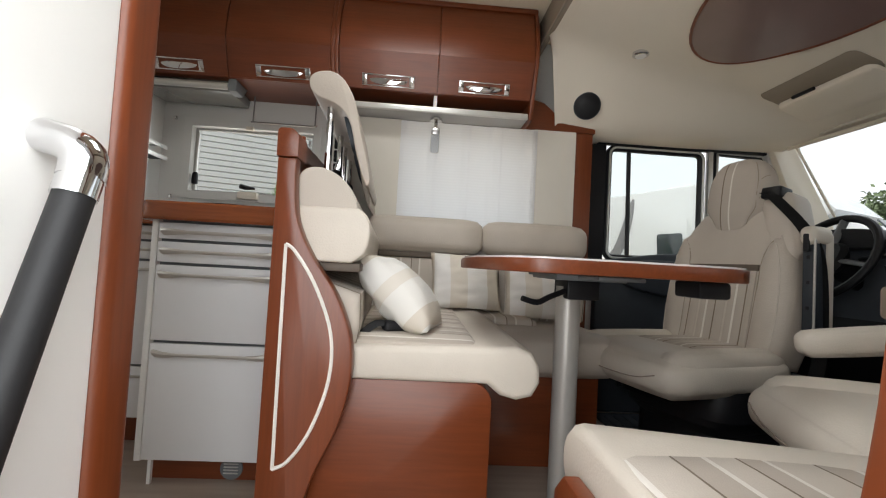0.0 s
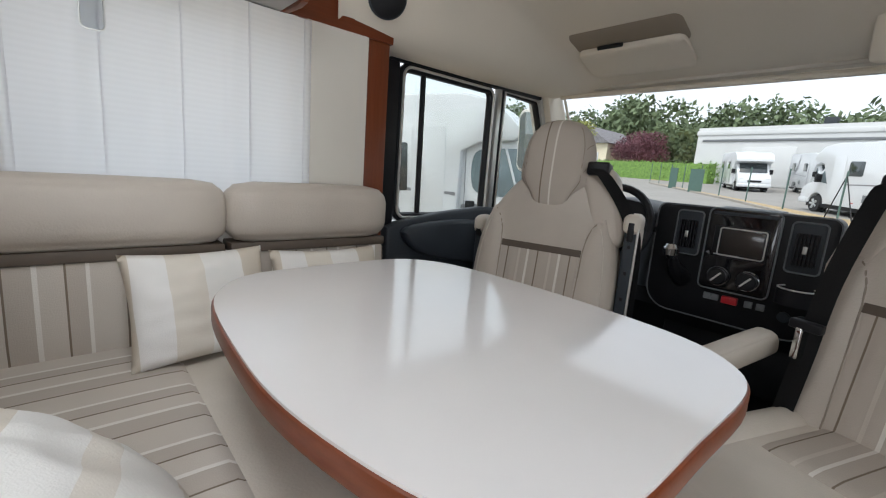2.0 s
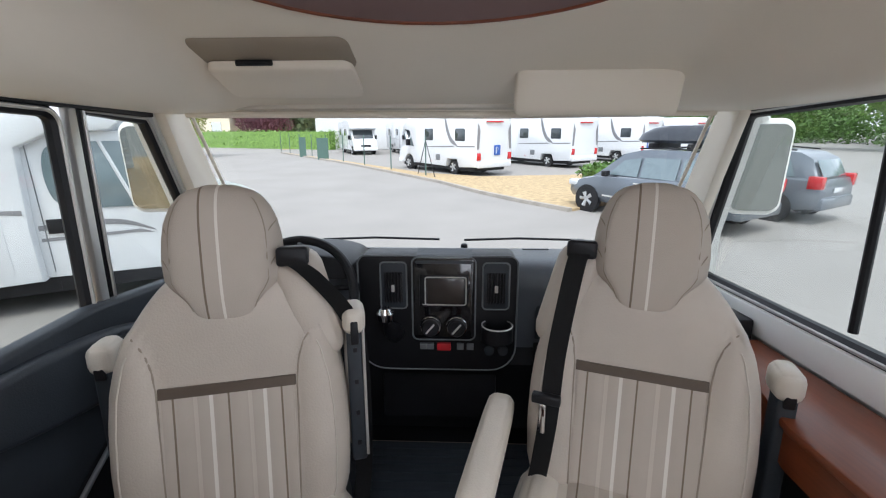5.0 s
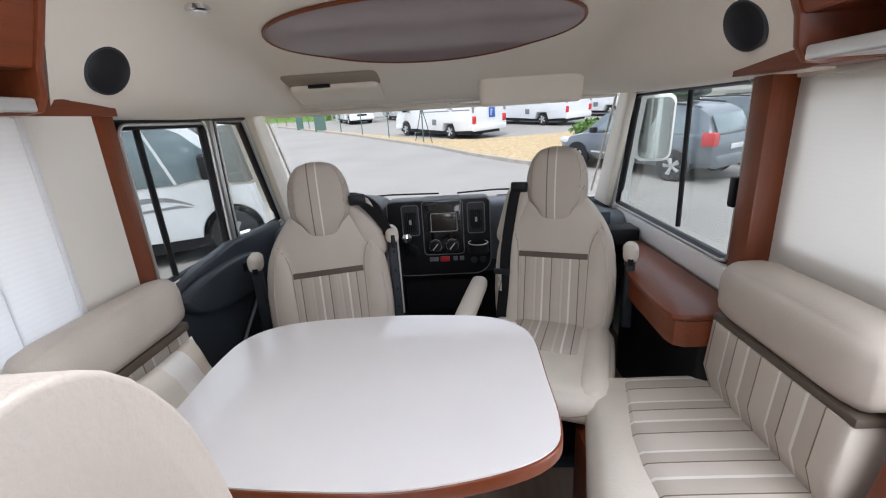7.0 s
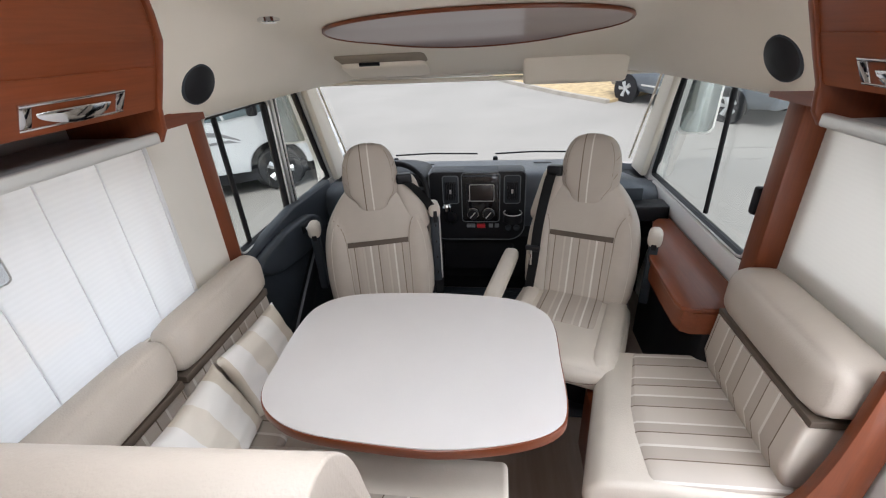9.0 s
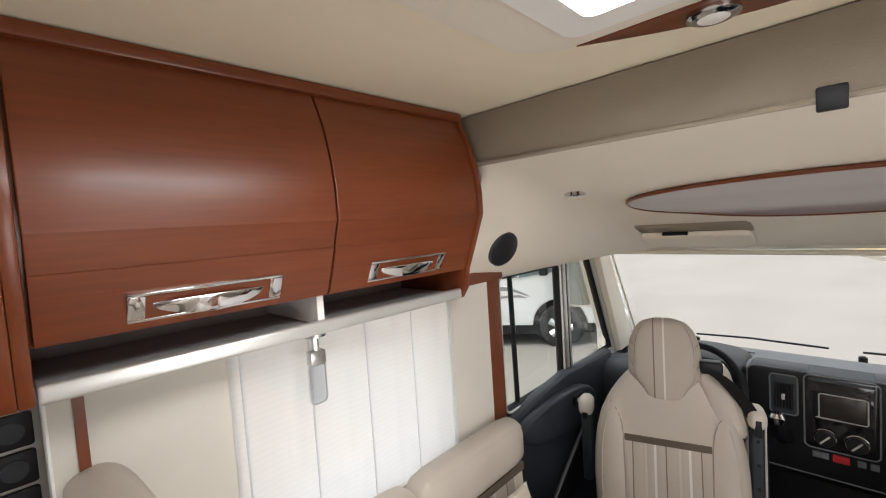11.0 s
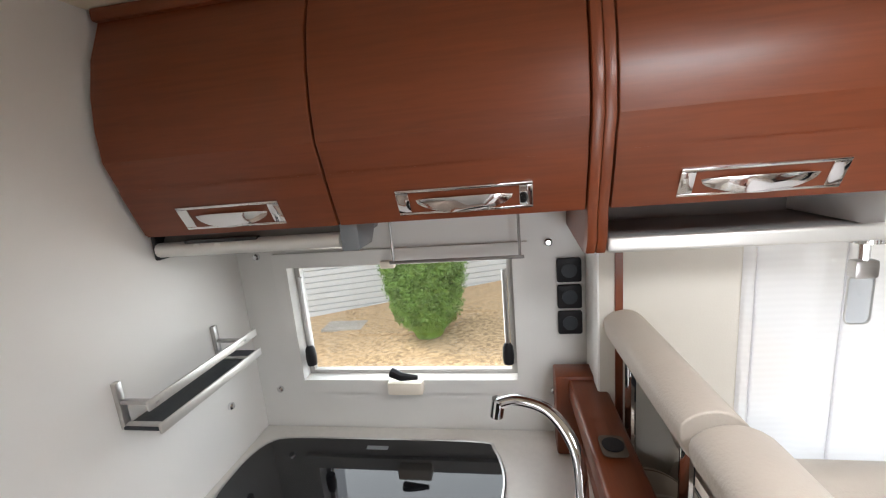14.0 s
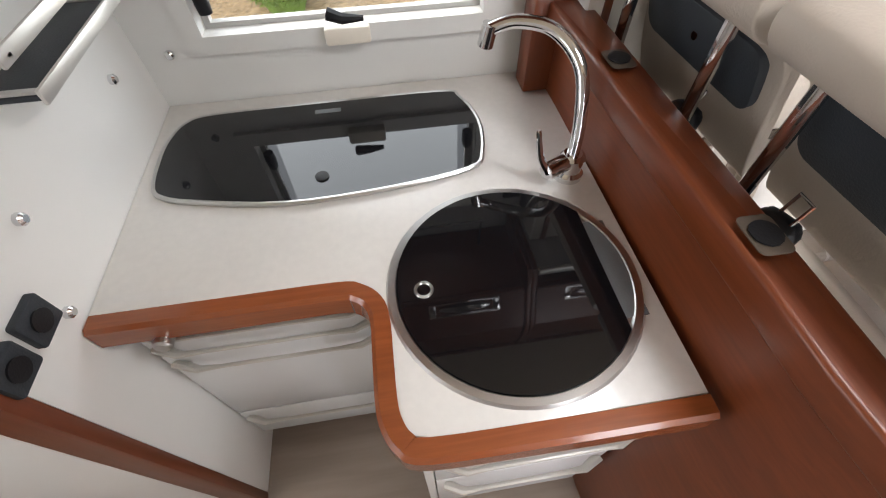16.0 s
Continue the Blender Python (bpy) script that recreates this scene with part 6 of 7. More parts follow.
part("upper_rail", box(-1.376, -1.370, 1.75, 2.10, 1.235, 1.256, 0.002), ALU, rack, "flat metal rail")
part("lower_tray", box(-1.452, -1.37, 1.76, 2.10, 1.186, 1.194, 0.003), DARK, rack, "dark grey tray")
part("lower_rail", box(-1.372, -1.366, 1.76, 2.10, 1.180, 1.201, 0.002), ALU, rack, "flat metal rail")
tr = thing("towel_rail", (-0.81, 2.15, 1.41), "thin dark metal towel rail above the kitchen window", "rail")
part("bar", tube([(-0.985, 2.12, 1.413), (-0.655, 2.12, 1.413)], 0.0045, 8), GREYMETAL, tr)
for x in (-0.975, -0.665):
    part("hanger", tube([(x, 2.12, 1.41), (x, 2.125, 1.55)], 0.0035, 8), GREYMETAL, tr)
hd = thing("cooker_hood", (-1.25, 2.0, 1.5), "flat white cooker hood with a black control strip", "hood")
part("body", prism([(1.93, 1.515), (1.945, 1.492), (2.17, 1.50), (2.19, 1.545), (1.95, 1.545)], 0, -1.44, -1.02, 0.004), mat("smoked_plastic", (0.19, 0.185, 0.17), 0.12, vary=0.08, coat=0.3), hd, "smoked grey visor")
part("front_bar", tube([(-1.44, 1.928, 1.512), (-1.02, 1.928, 1.512)], 0.016, 12), ALU, hd, "pale rounded front bar")
part("control_strip", box(-1.37, -1.20, 1.918, 1.934, 1.505, 1.532, 0.003), GLOSSB, hd, "black control strip")
for i in range(3):
    part("button", box(-1.345 + i * 0.05, -1.333 + i * 0.05, 1.914, 1.919, 1.513, 1.523), ALU, hd)
part("end_cap", prism([(1.92, 1.49), (2.0, 1.49), (2.05, 1.545), (1.92, 1.545)], 0, -1.02, -0.98, 0.006), GREY, hd)
part("end_cap", box(-1.452, -1.44, 1.92, 1.96, 1.49, 1.545, 0.004), BLACK, hd)
lamp = thing("hanging_lamp", (-0.05, 1.99, 1.30), "small clear acrylic lamp hanging under the shelf", "lamp")
part("base", lathe([(0.03, 0), (0.03, 0.012), (0.012, 0.016)], (-0.05, 1.99, 1.443), seg=18), CHROME, lamp)
part("stem", tube([(-0.05, 1.99, 1.447), (-0.05, 1.988, 1.405)], 0.009, 8), CHROME, lamp)
part("clip", box(-0.07, -0.03, 1.975, 2.0, 1.375, 1.41, 0.006), STEEL, lamp)
part("blade", prism(round_rect(-0.072, -0.03, 1.285, 1.38, 0.012), 1, 1.984, 1.989), glass_mat("acrylic_blade", (0.84, 0.86, 0.88)), lamp, "clear acrylic blade")
part("blade_edge", tube([(x, 1.9865, z) for x, z in round_rect(-0.072, -0.03, 1.285, 1.38, 0.012)], 0.002, 6, closed=True), ALU, lamp)

# grab handle at the entry
gh = thing("grab_handle", (-0.45, 0.4, 0.4), "black rubber grab handle with chrome ends on the entry panel", "handle")
part("grip", tube([(-0.46, 0.19, 0.10), (-0.46, 0.412, 0.795)], 0.0185, 16), RUBBER, gh, "black rubber grip")
part("collar", tube([(-0.46, 0.411, 0.792), (-0.46, 0.418, 0.815)], 0.0205, 16), CHROME, gh, "chrome collar")
part("end", tube(smooth_line([(-0.459, 0.417, 0.812), (-0.463, 0.424, 0.836), (-0.482, 0.428, 0.852), (-0.513, 0.430, 0.860)], 4), 0.022, 14, flat=0.85), CHROME, gh, "chrome end bracket")



# ---- outside ----
SLOPE, GZ = 0.058, -0.78      # the yard rises gently ahead of the vehicle


def ground_z(x):
    return GZ + SLOPE * x


def at_ground(x, y, turn):
    return pose(x, y, ground_z(x)) @ pose(0, 0, 0, 0, -math.degrees(math.atan(SLOPE)), 0) @ pose(0, 0, 0, 0, 0, turn)


ASPHALT = mat("asphalt", (0.275, 0.26, 0.24), 0.9, vary=0.07, scale=0.5, bump=0.4, bump_scale=40)
DRYGRASS = mat("dry_grass", (0.42, 0.315, 0.175), 0.95, vary=0.30, scale=7.0, bump=0.6, bump_scale=30)
KERB = mat("kerb_concrete", (0.34, 0.31, 0.27), 0.9, vary=0.15, scale=4, bump=0.3, bump_scale=30)
LEAF = mat("leaves_green", (0.075, 0.155, 0.025), 0.6, vary=0.5, scale=5)
LEAF2 = mat("leaves_bright", (0.155, 0.275, 0.055), 0.6, vary=0.45, scale=6)
LEAF3 = mat("leaves_yellow_green", (0.24, 0.25, 0.05), 0.65, vary=0.35, scale=6)
LEAF4 = mat("leaves_purple", (0.13, 0.045, 0.06), 0.65, vary=0.35, scale=6)
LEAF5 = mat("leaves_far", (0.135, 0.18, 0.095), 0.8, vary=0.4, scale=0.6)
BARK = mat("bark", (0.12, 0.09, 0.065), 0.9, vary=0.3, bump=0.5, bump_scale=40)
VWHITE = mat("vehicle_white", (0.70, 0.72, 0.74), 0.25, vary=0.03, scale=1, coat=0.4)
VGREY = mat("vehicle_grey_paint", (0.13, 0.15, 0.175), 0.3, metal=0.3, vary=0.05, scale=2, coat=0.6)
VDARK = mat("vehicle_dark_paint", (0.03, 0.035, 0.045), 0.3, metal=0.3, vary=0.05, scale=2, coat=0.6)
VGLASS = mat("vehicle_window", (0.035, 0.045, 0.05), 0.05, vary=0.1, coat=0.6)
PALEGLASS = mat("vehicle_window_pale", (0.16, 0.21, 0.23), 0.08, vary=0.1, coat=0.6)
STRIPE = mat("grey_decal", (0.22, 0.22, 0.23), 0.4)
TYRE = mat("tyre", (0.02, 0.02, 0.021), 0.85, bump=0.2)
RIM = mat("alloy_rim", (0.6, 0.61, 0.62), 0.3, metal=0.8, vary=0.03)
LAMP_R = mat("red_lens", (0.50, 0.015, 0.02), 0.15, coat=0.6)
LAMP_W = mat("clear_lens", (0.6, 0.62, 0.64), 0.1, coat=0.8)
SHEETW = mat("white_sheet_metal", (0.62, 0.63, 0.63), 0.4, vary=0.04, scale=0.6)
BLUE = mat("blue_sign", (0.02, 0.10, 0.42), 0.4)
FENCE = mat("green_steel", (0.07, 0.13, 0.11), 0.5)

bm = bmesh.new()
for x, y in ((-600, -900), (900, -900), (900, 900), (-600, 900)):
    bm.verts.new((x, y, ground_z(x)))
bm.faces.new(bm.verts[:])
structure("ground", bm, ASPHALT, "pale grey asphalt yard, gently rising", "ground")


def sheet(outline, lift, thick=0.06):
    b = prism(outline, 2, -thick, lift)
    for v in b.verts:
        v.co.z += ground_z(v.co.x)
    return b


grass = [(11.3, -1.8), (12.7, -0.75), (14.7, 0.5), (17.5, 1.95), (20.6, 4.0), (26.1, 7.6), (39, 17.3), (39, 16.9), (26.2, 6.9), (20.8, 2.9), (19.2, 0.2), (19.8, -3.8), (22, -9.5), (16, -9.0), (14.2, -5.5)]
structure("verge_dry_grass", sheet(grass, 0.07), DRYGRASS, "dry yellow grass verge behind a kerb", "verge")
for k, (a, c) in enumerate(zip(grass[:6], grass[1:7])):
    d = (Vector(c) - Vector(a)).normalized()
    nn = Vector((d.y, -d.x)) * 0.07
    o = [Vector(a) - nn, Vector(c) - nn, Vector(c) + nn, Vector(a) + nn]
    structure("kerb_%d" % (k + 1), sheet([tuple(p) for p in o], 0.10), KERB, "low concrete kerb along the verge", "kerb")
structure("ground_dry_bank", sheet([(-16, 3.0), (2.3, 3.0), (2.0, 12), (-16, 12)], 0.012), mat("dry_soil", (0.43, 0.30, 0.17), 0.95, vary=0.42, scale=17.0, bump=0.8, bump_scale=90), "dry orange-brown mown bank beside the vehicle", "ground")
structure("ground_far_field", sheet([(46, 20), (120, 60), (120, 14), (60, 10)], 0.02), DRYGRASS, "dry field at the end of the lane", "ground")


def leaves(name, blobs, count, size, material, seed, label="", category="", kind="", parent=None, rough=0.10):
    """Thousands of small leaf cards spread over the shells of ellipsoids (cx, cy, cz, rx, ry, rz)."""
    rng = np.random.default_rng(seed)
    b = np.array(blobs, float)
    w = b[:, 3] * b[:, 5]
    pick = rng.choice(len(b), count, p=w / w.sum())
    d = rng.normal(size=(count, 3))
    d /= np.linalg.norm(d, axis=1)[:, None]
    rad = 1 - 3.8 * rough * rng.random(count) ** 2 + rough * rng.normal(size=count)
    c = b[pick, :3] + d * b[pick, 3:] * rad[:, None]
    u = rng.normal(size=(count, 3))
    u /= np.linalg.norm(u, axis=1)[:, None]
    v = np.cross(d + 0.6 * rng.normal(size=(count, 3)), u)
    v /= np.linalg.norm(v, axis=1)[:, None] + 1e-9
    s = size * (0.6 + 0.8 * rng.random(count))[:, None]
    pts = np.stack((c - u * s, c - v * s * 0.55, c + u * s, c + v * s * 0.55), 1).reshape(-1, 3)
    me = bpy.data.meshes.new(name)
    me.from_pydata(pts.tolist(), [], np.arange(4 * count).reshape(-1, 4).tolist())
    me.materials.append(material)
    ob = new(name, me)
    ob.parent = parent
    return tagged(ob, label, category, kind=kind)


def tree(x, y, h, r, material, seed, label, trunk=0.35):
    z = ground_z(x)
    root = thing("tree", (x, y, z), label, "tree", "yard trees")
    rng = random.Random(seed)
    part("trunk", tube(smooth_line([(x, y, z - 0.1), (x + 0.1, y, z + h * 0.3), (x, y + 0.1, z + h * 0.7)], 3), [0.06 * h * trunk * (1 - i / 9) + 0.02 for i in range(7)], 8), BARK, root)
    for i in range(4):
        a = rng.random() * 6.28
        part("limb", tube([(x, y, z + h * (0.3 + 0.1 * i)), (x + r * 0.6 * math.cos(a), y + r * 0.6 * math.sin(a), z + h * (0.5 + 0.1 * i))], [0.06, 0.02], 6), BARK, root)
    blobs = [(0, 0, h * 0.62, r, r, h * 0.36)] + [(r * 0.7 * math.cos(a), r * 0.7 * math.sin(a), h * rng.uniform(0.4, 0.8), r * 0.5, r * 0.5, h * 0.2) for a in [rng.random() * 6.28 for _ in range(7)]]
    leaves("crown", blobs, 7000, 0.022 * r + 0.06, material, seed, parent=root)
    part("inner_foliage", loft([(z + h * 0.36, x, y, r * 0.35, r * 0.35), (z + h * 0.5, x, y, r * 0.72, r * 0.72), (z + h * 0.68, x, y, r * 0.70, r * 0.70), (z + h * 0.86, x, y, r * 0.3, r * 0.3)], 14, power=2), material, root)
    return root


def hedge(x0, y0, x1, y1, w, h, count, material, seed, label):
    d = Vector((x1 - x0, y1 - y0))
    n = max(2, int(d.length / (w * 0.7)))
    root = thing("hedge", ((x0 + x1) / 2, (y0 + y1) / 2, ground_z((x0 + x1) / 2)), label, "hedge")
    o = root.location
    blobs = []
    for i in range(n + 1):
        x, y = x0 + d.x * i / n, y0 + d.y * i / n
        for k in (0.28, 0.72):
            blobs.append((x - o.x, y - o.y, ground_z(x) - o.z + h * k, w * 0.62, w * 0.62, h * 0.34))
    leaves("foliage", blobs, count, 0.05 + 0.035 * h, material, seed, parent=root)
    b = bmesh.new()
    nrm = Vector((-d.y, d.x)).normalized() * w * 0.56
    for s, t in ((0, 1), (1, 1), (1, -1), (0, -1)):
        p = Vector((x0, y0)) + d * s + nrm * t
        b.verts.new((p.x, p.y, ground_z(p.x)))
    f = b.faces.new(b.verts[:])
    g = bmesh.ops.extrude_face_region(b, geom=[f])
    bmesh.ops.translate(b, verts=[v for v in g["geom"] if isinstance(v, bmesh.types.BMVert)], vec=(0, 0, h * 0.97))
    part("core", b, material, root)
    return root


def wheel_at(x, y, r, root, side, w=0.2):
    ty = part("wheel", lathe([(r * 0.62, -w / 2), (r * 0.95, -w / 2), (r, -w / 2 + 0.03), (r, w / 2 - 0.03), (r * 0.95, w / 2), (r * 0.62, w / 2)], (x, y, r), "y", 28), TYRE, root, "black tyre")
    yy = y + side * w * 0.38
    rim = part("rim", lathe([(r * 0.64, -0.01), (r * 0.64, 0.01), (r * 0.60, 0.012)], (x, yy, r), "y", 24), RIM, ty, "silver alloy rim")
    b = bmesh.new()
    for k in range(5):
        a = 2 * math.pi * k / 5
        tube([(x + 0.05 * math.cos(a), yy + side * 0.012, r + 0.05 * math.sin(a)), (x + r * 0.58 * math.cos(a), yy + side * 0.012, r + r * 0.58 * math.sin(a))], [0.05, 0.075], 6, bm=b, flat=0.6)
    part("rim_spokes", b, RIM, ty)
    part("hub", lathe([(0.06, -0.02), (0.06, 0.02)], (x, yy + side * 0.01, r), "y", 14), RIM, ty)


def glass_pane(pts, y, t, root, name="window", material=None):
    return part(name, prism(pts, 1, y, y + t, 0.004), material or VGLASS, root)


def motorhome(low=False):
    """White semi-integrated motorhome, nose towards +x; low: with no cap over the cab."""
    root = thing("motorhome", (0, 0, 0), "parked white motorhome with grey decals", "motorhome", "parked motorhomes")
    W = 1.13
    prof = [(-3.45, 0.42), (-3.5, 0.9), (-3.42, 2.55), (-3.2, 2.78), (1.2, 2.80), (1.9, 2.68), (2.35, 2.30), (2.38, 2.15), (1.75, 1.98), (1.30, 1.0), (1.30, 0.40), (-1.3, 0.36), (-1.45, 0.72), (-2.15, 0.72), (-2.3, 0.36)]
    if low:
        prof[4:11] = [(0.5, 2.80), (0.95, 2.70), (1.28, 2.45), (1.50, 2.20), (1.36, 2.08), (0.80, 2.04), (0.52, 1.90), (0.47, 1.0), (0.47, 0.40)]
    part("body", prism(prof, 1, -W, W, 0.05, seg=2), VWHITE, root, "white body")
    arch = [(2.07 + 0.43 * math.cos(a), 0.36 + 0.43 * math.sin(a)) for a in [math.pi * k / 14 for k in range(14, -1, -1)]]
    rear = 0.42 if low else 1.25
    cab = [(rear, 0.40), *arch, (3.02, 0.38), (3.08, 0.62), (3.05, 0.88), (2.96, 1.02), (2.72, 1.16), (2.36, 1.28), (2.20, 1.46), (1.92, 1.80), (1.72, 2.00), (1.52, 2.08), (rear, 2.10)]
    part("cab", prism(cab, 1, -0.98, 0.98, 0.05, seg=2), VWHITE, root, "white cab")
    for s in (1, -1):
        part("arch_liner", lathe([(0.44, -0.03), (0.44, 0.03)], (2.07, s * 0.74, 0.36), "y", 28), BLACK, root, "black wheel arch liner")
    part("windscreen", place(box(-0.012, 0.012, -0.84, 0.84, -0.46, 0.46, 0.01), pose(2.06, 0, 1.70, 0, -37, 0)), VGLASS, root)
    part("grille", box(3.02, 3.075, -0.42, 0.42, 0.62, 0.82, 0.02), BLACK, root, "black grille")
    part("bumper", prism(round_rect(2.6, 3.12, 0.34, 0.58, 0.08), 1, -1.0, 1.0, 0.04), VWHITE, root)
    part("underbody", box(-3.2, 2.6, -0.95, 0.95, 0.22, 0.40), BLACK, root)
    part("roof_hatch", box(-0.6, 0.4, -0.4, 0.4, 2.79, 2.87, 0.03), VWHITE, root)
    for s in (1, -1):
        y = s * W
        t = s * 0.012
        glass_pane(round_rect(-2.75, -2.05, 1.55, 2.10, 0.06), y, t, root)
        glass_pane(round_rect(-0.35, 0.35, 1.55, 2.10, 0.06) if not low else round_rect(-0.85, -0.42, 1.22, 2.02, 0.04), y, t, root)
        rw0 = 0.66 if low else 1.40
        glass_pane([(p.x, p.y) for p in smooth_line([(rw0 + 0.20, 1.20, 0), (rw0 + 0.04, 1.32, 0), (rw0, 1.62, 0), (rw0 + 0.06, 1.88, 0), (rw0 + 0.24, 1.96, 0)], 4)] + [(1.50, 1.96), (1.66, 1.88), (2.12, 1.40), (2.13, 1.32), (2.02, 1.25), (1.45, 1.19)], s * 0.985, t, root, "cab_window", PALEGLASS)
        if low:
            part("window_bar", tube([(1.46, s * 0.998, 1.20), (1.22, s * 0.998, 1.96)], 0.022, 6), VWHITE, root)
            part("door_handle", box(0.58, 0.74, s * 0.985, s * 1.01, 0.93, 1.10, 0.02), BLACK, root, "black door handle")
            part("door_gap", tube([(0.56, s * 0.983, 2.02), (0.55, s * 0.983, 0.48)], 0.006, 6), GREY, root)
            part("decal", prism([(p.x, p.y) for p in smooth_line([(0.50, 0.97, 0), (0.95, 0.99, 0), (1.30, 0.97, 0), (1.62, 0.86, 0)], 4)] + [(p.x, p.y) for p in smooth_line([(1.58, 0.90, 0), (1.30, 1.03, 0), (0.95, 1.06, 0), (0.50, 1.03, 0)], 4)], 1, s * 0.981, s * 0.986), STRIPE, root, "dark curved stripe")
            part("decal", prism([(0.50, 0.88), (1.45, 0.90), (1.60, 0.84), (1.40, 0.86), (0.50, 0.84)], 1, s * 0.981, s * 0.986), STRIPE, root, "grey stripe")
        part("door_panel", prism(round_rect(-0.35 if low else 0.55, 0.25 if low else 1.15, 0.5, 2.3, 0.06), 1, y, y + s * 0.008, 0.003), VWHITE, root)
        part("decal", prism([(-3.4, 1.30), (-2.2, 1.27), (-2.1, 1.33), (-3.4, 1.36)], 1, y, y + s * 0.004), STRIPE, root, "grey stripe")
        part("decal", prism([(-2.0, 1.27), (0.3, 1.20), (0.44, 1.18), (0.44, 1.24), (-1.9, 1.33)], 1, y, y + s * 0.004), STRIPE, root, "grey stripe")
        part("decal", prism([(p.x, p.y) for p in smooth_line([(-2.2, 1.35, 0), (-1.7, 1.8, 0), (-1.35, 2.6, 0), (-1.25, 2.6, 0), (-1.4, 1.95, 0), (-1.75, 1.45, 0)], 4, True)], 1, y, y + s * 0.004), STRIPE, root, "dark swoosh decal")
        part("skirt_vent", box(-0.9, -0.55, y - 0.004, y + 0.006, 0.62, 0.9, 0.004), GREY, root)
        part("side_marker", box(-0.2, -0.1, y - 0.004, y + 0.008, 0.55, 0.58), LAMP_R, root)
        part("headlight", box(2.80, 3.035, s * 0.62, s * 0.93, 0.80, 0.98, 0.04), LAMP_W, root)
        part("tail_light", box(-3.53, -3.44, s * 0.85, s * 1.08, 0.72, 1.05, 0.03), LAMP_R, root)
        part("rear_decal", prism([(s * 0.95, 1.2), (s * 1.08, 1.2), (s * 1.0, 2.3), (s * 0.88, 2.0)], 0, -3.495, -3.47), STRIPE, root)
        part("wing_mirror", box(1.80, 1.95, s * 1.04, s * 1.26, 1.24, 1.58, 0.04), BLACK, root)
        wheel_at(2.07, s * 0.90, 0.34, root, s)
        wheel_at(-1.80, s * 0.92, 0.34, root, s)
    part("rear_window", box(-3.52, -3.45, -0.5, 0.5, 2.35, 2.42, 0.01), LAMP_R, root, "red brake light strip")
    part("rear_bumper", box(-3.58, -3.42, -1.05, 1.05, 0.38, 0.66, 0.05), VWHITE, root)
    return root


mh = motorhome()
MH = [((22.7, 1.75), 40), ((26.9, -3.6), 37), ((30.3, -8.6), 37), ((33.5, -13.2), 37), ((39.0, 10.2), 205), ((39.0, 5.6), 205)]
for k, ((x, y), a) in enumerate(MH):
    if k:
        copy_thing(mh, at_ground(x, y, a))
mh.matrix_world = at_ground(*MH[0][0], MH[0][1])
near = motorhome(True)
tagged(near, "white low-profile motorhome parked alongside, grey stripes")
near.matrix_world = at_ground(5.49, 6.79, -60)
sign = thing("parking_sign", (0, 0, 0), "blue square parking sign with a white P on the motorhome's rear", "sign")
part("plate", box(-0.006, 0.006, -0.2, 0.2, -0.22, 0.22, 0.01), BLUE, sign)
b = box(-0.012, -0.006, 0.05, 0.10, -0.15, 0.15)
tube([(-0.010, 0.07 - 0.03 - 0.085 * math.sin(math.pi * i / 8), 0.06 + 0.07 * math.cos(math.pi * i / 8)) for i in range(9)], 0.024, 6, bm=b, flat=0.3)
box(-0.012, -0.006, 0.02, 0.10, 0.105, 0.15, bm=b)
box(-0.012, -0.006, 0.02, 0.10, -0.035, 0.01, bm=b)
part("letter", b, VWHITE, sign, "white letter P")
sign.matrix_world = at_ground(*MH[0][0], MH[0][1]) @ pose(-3.515, -0.15, 1.15)
s2 = copy_thing(sign, at_ground(*MH[2][0], MH[2][1]) @ pose(-3.515, 0.35, 1.15))


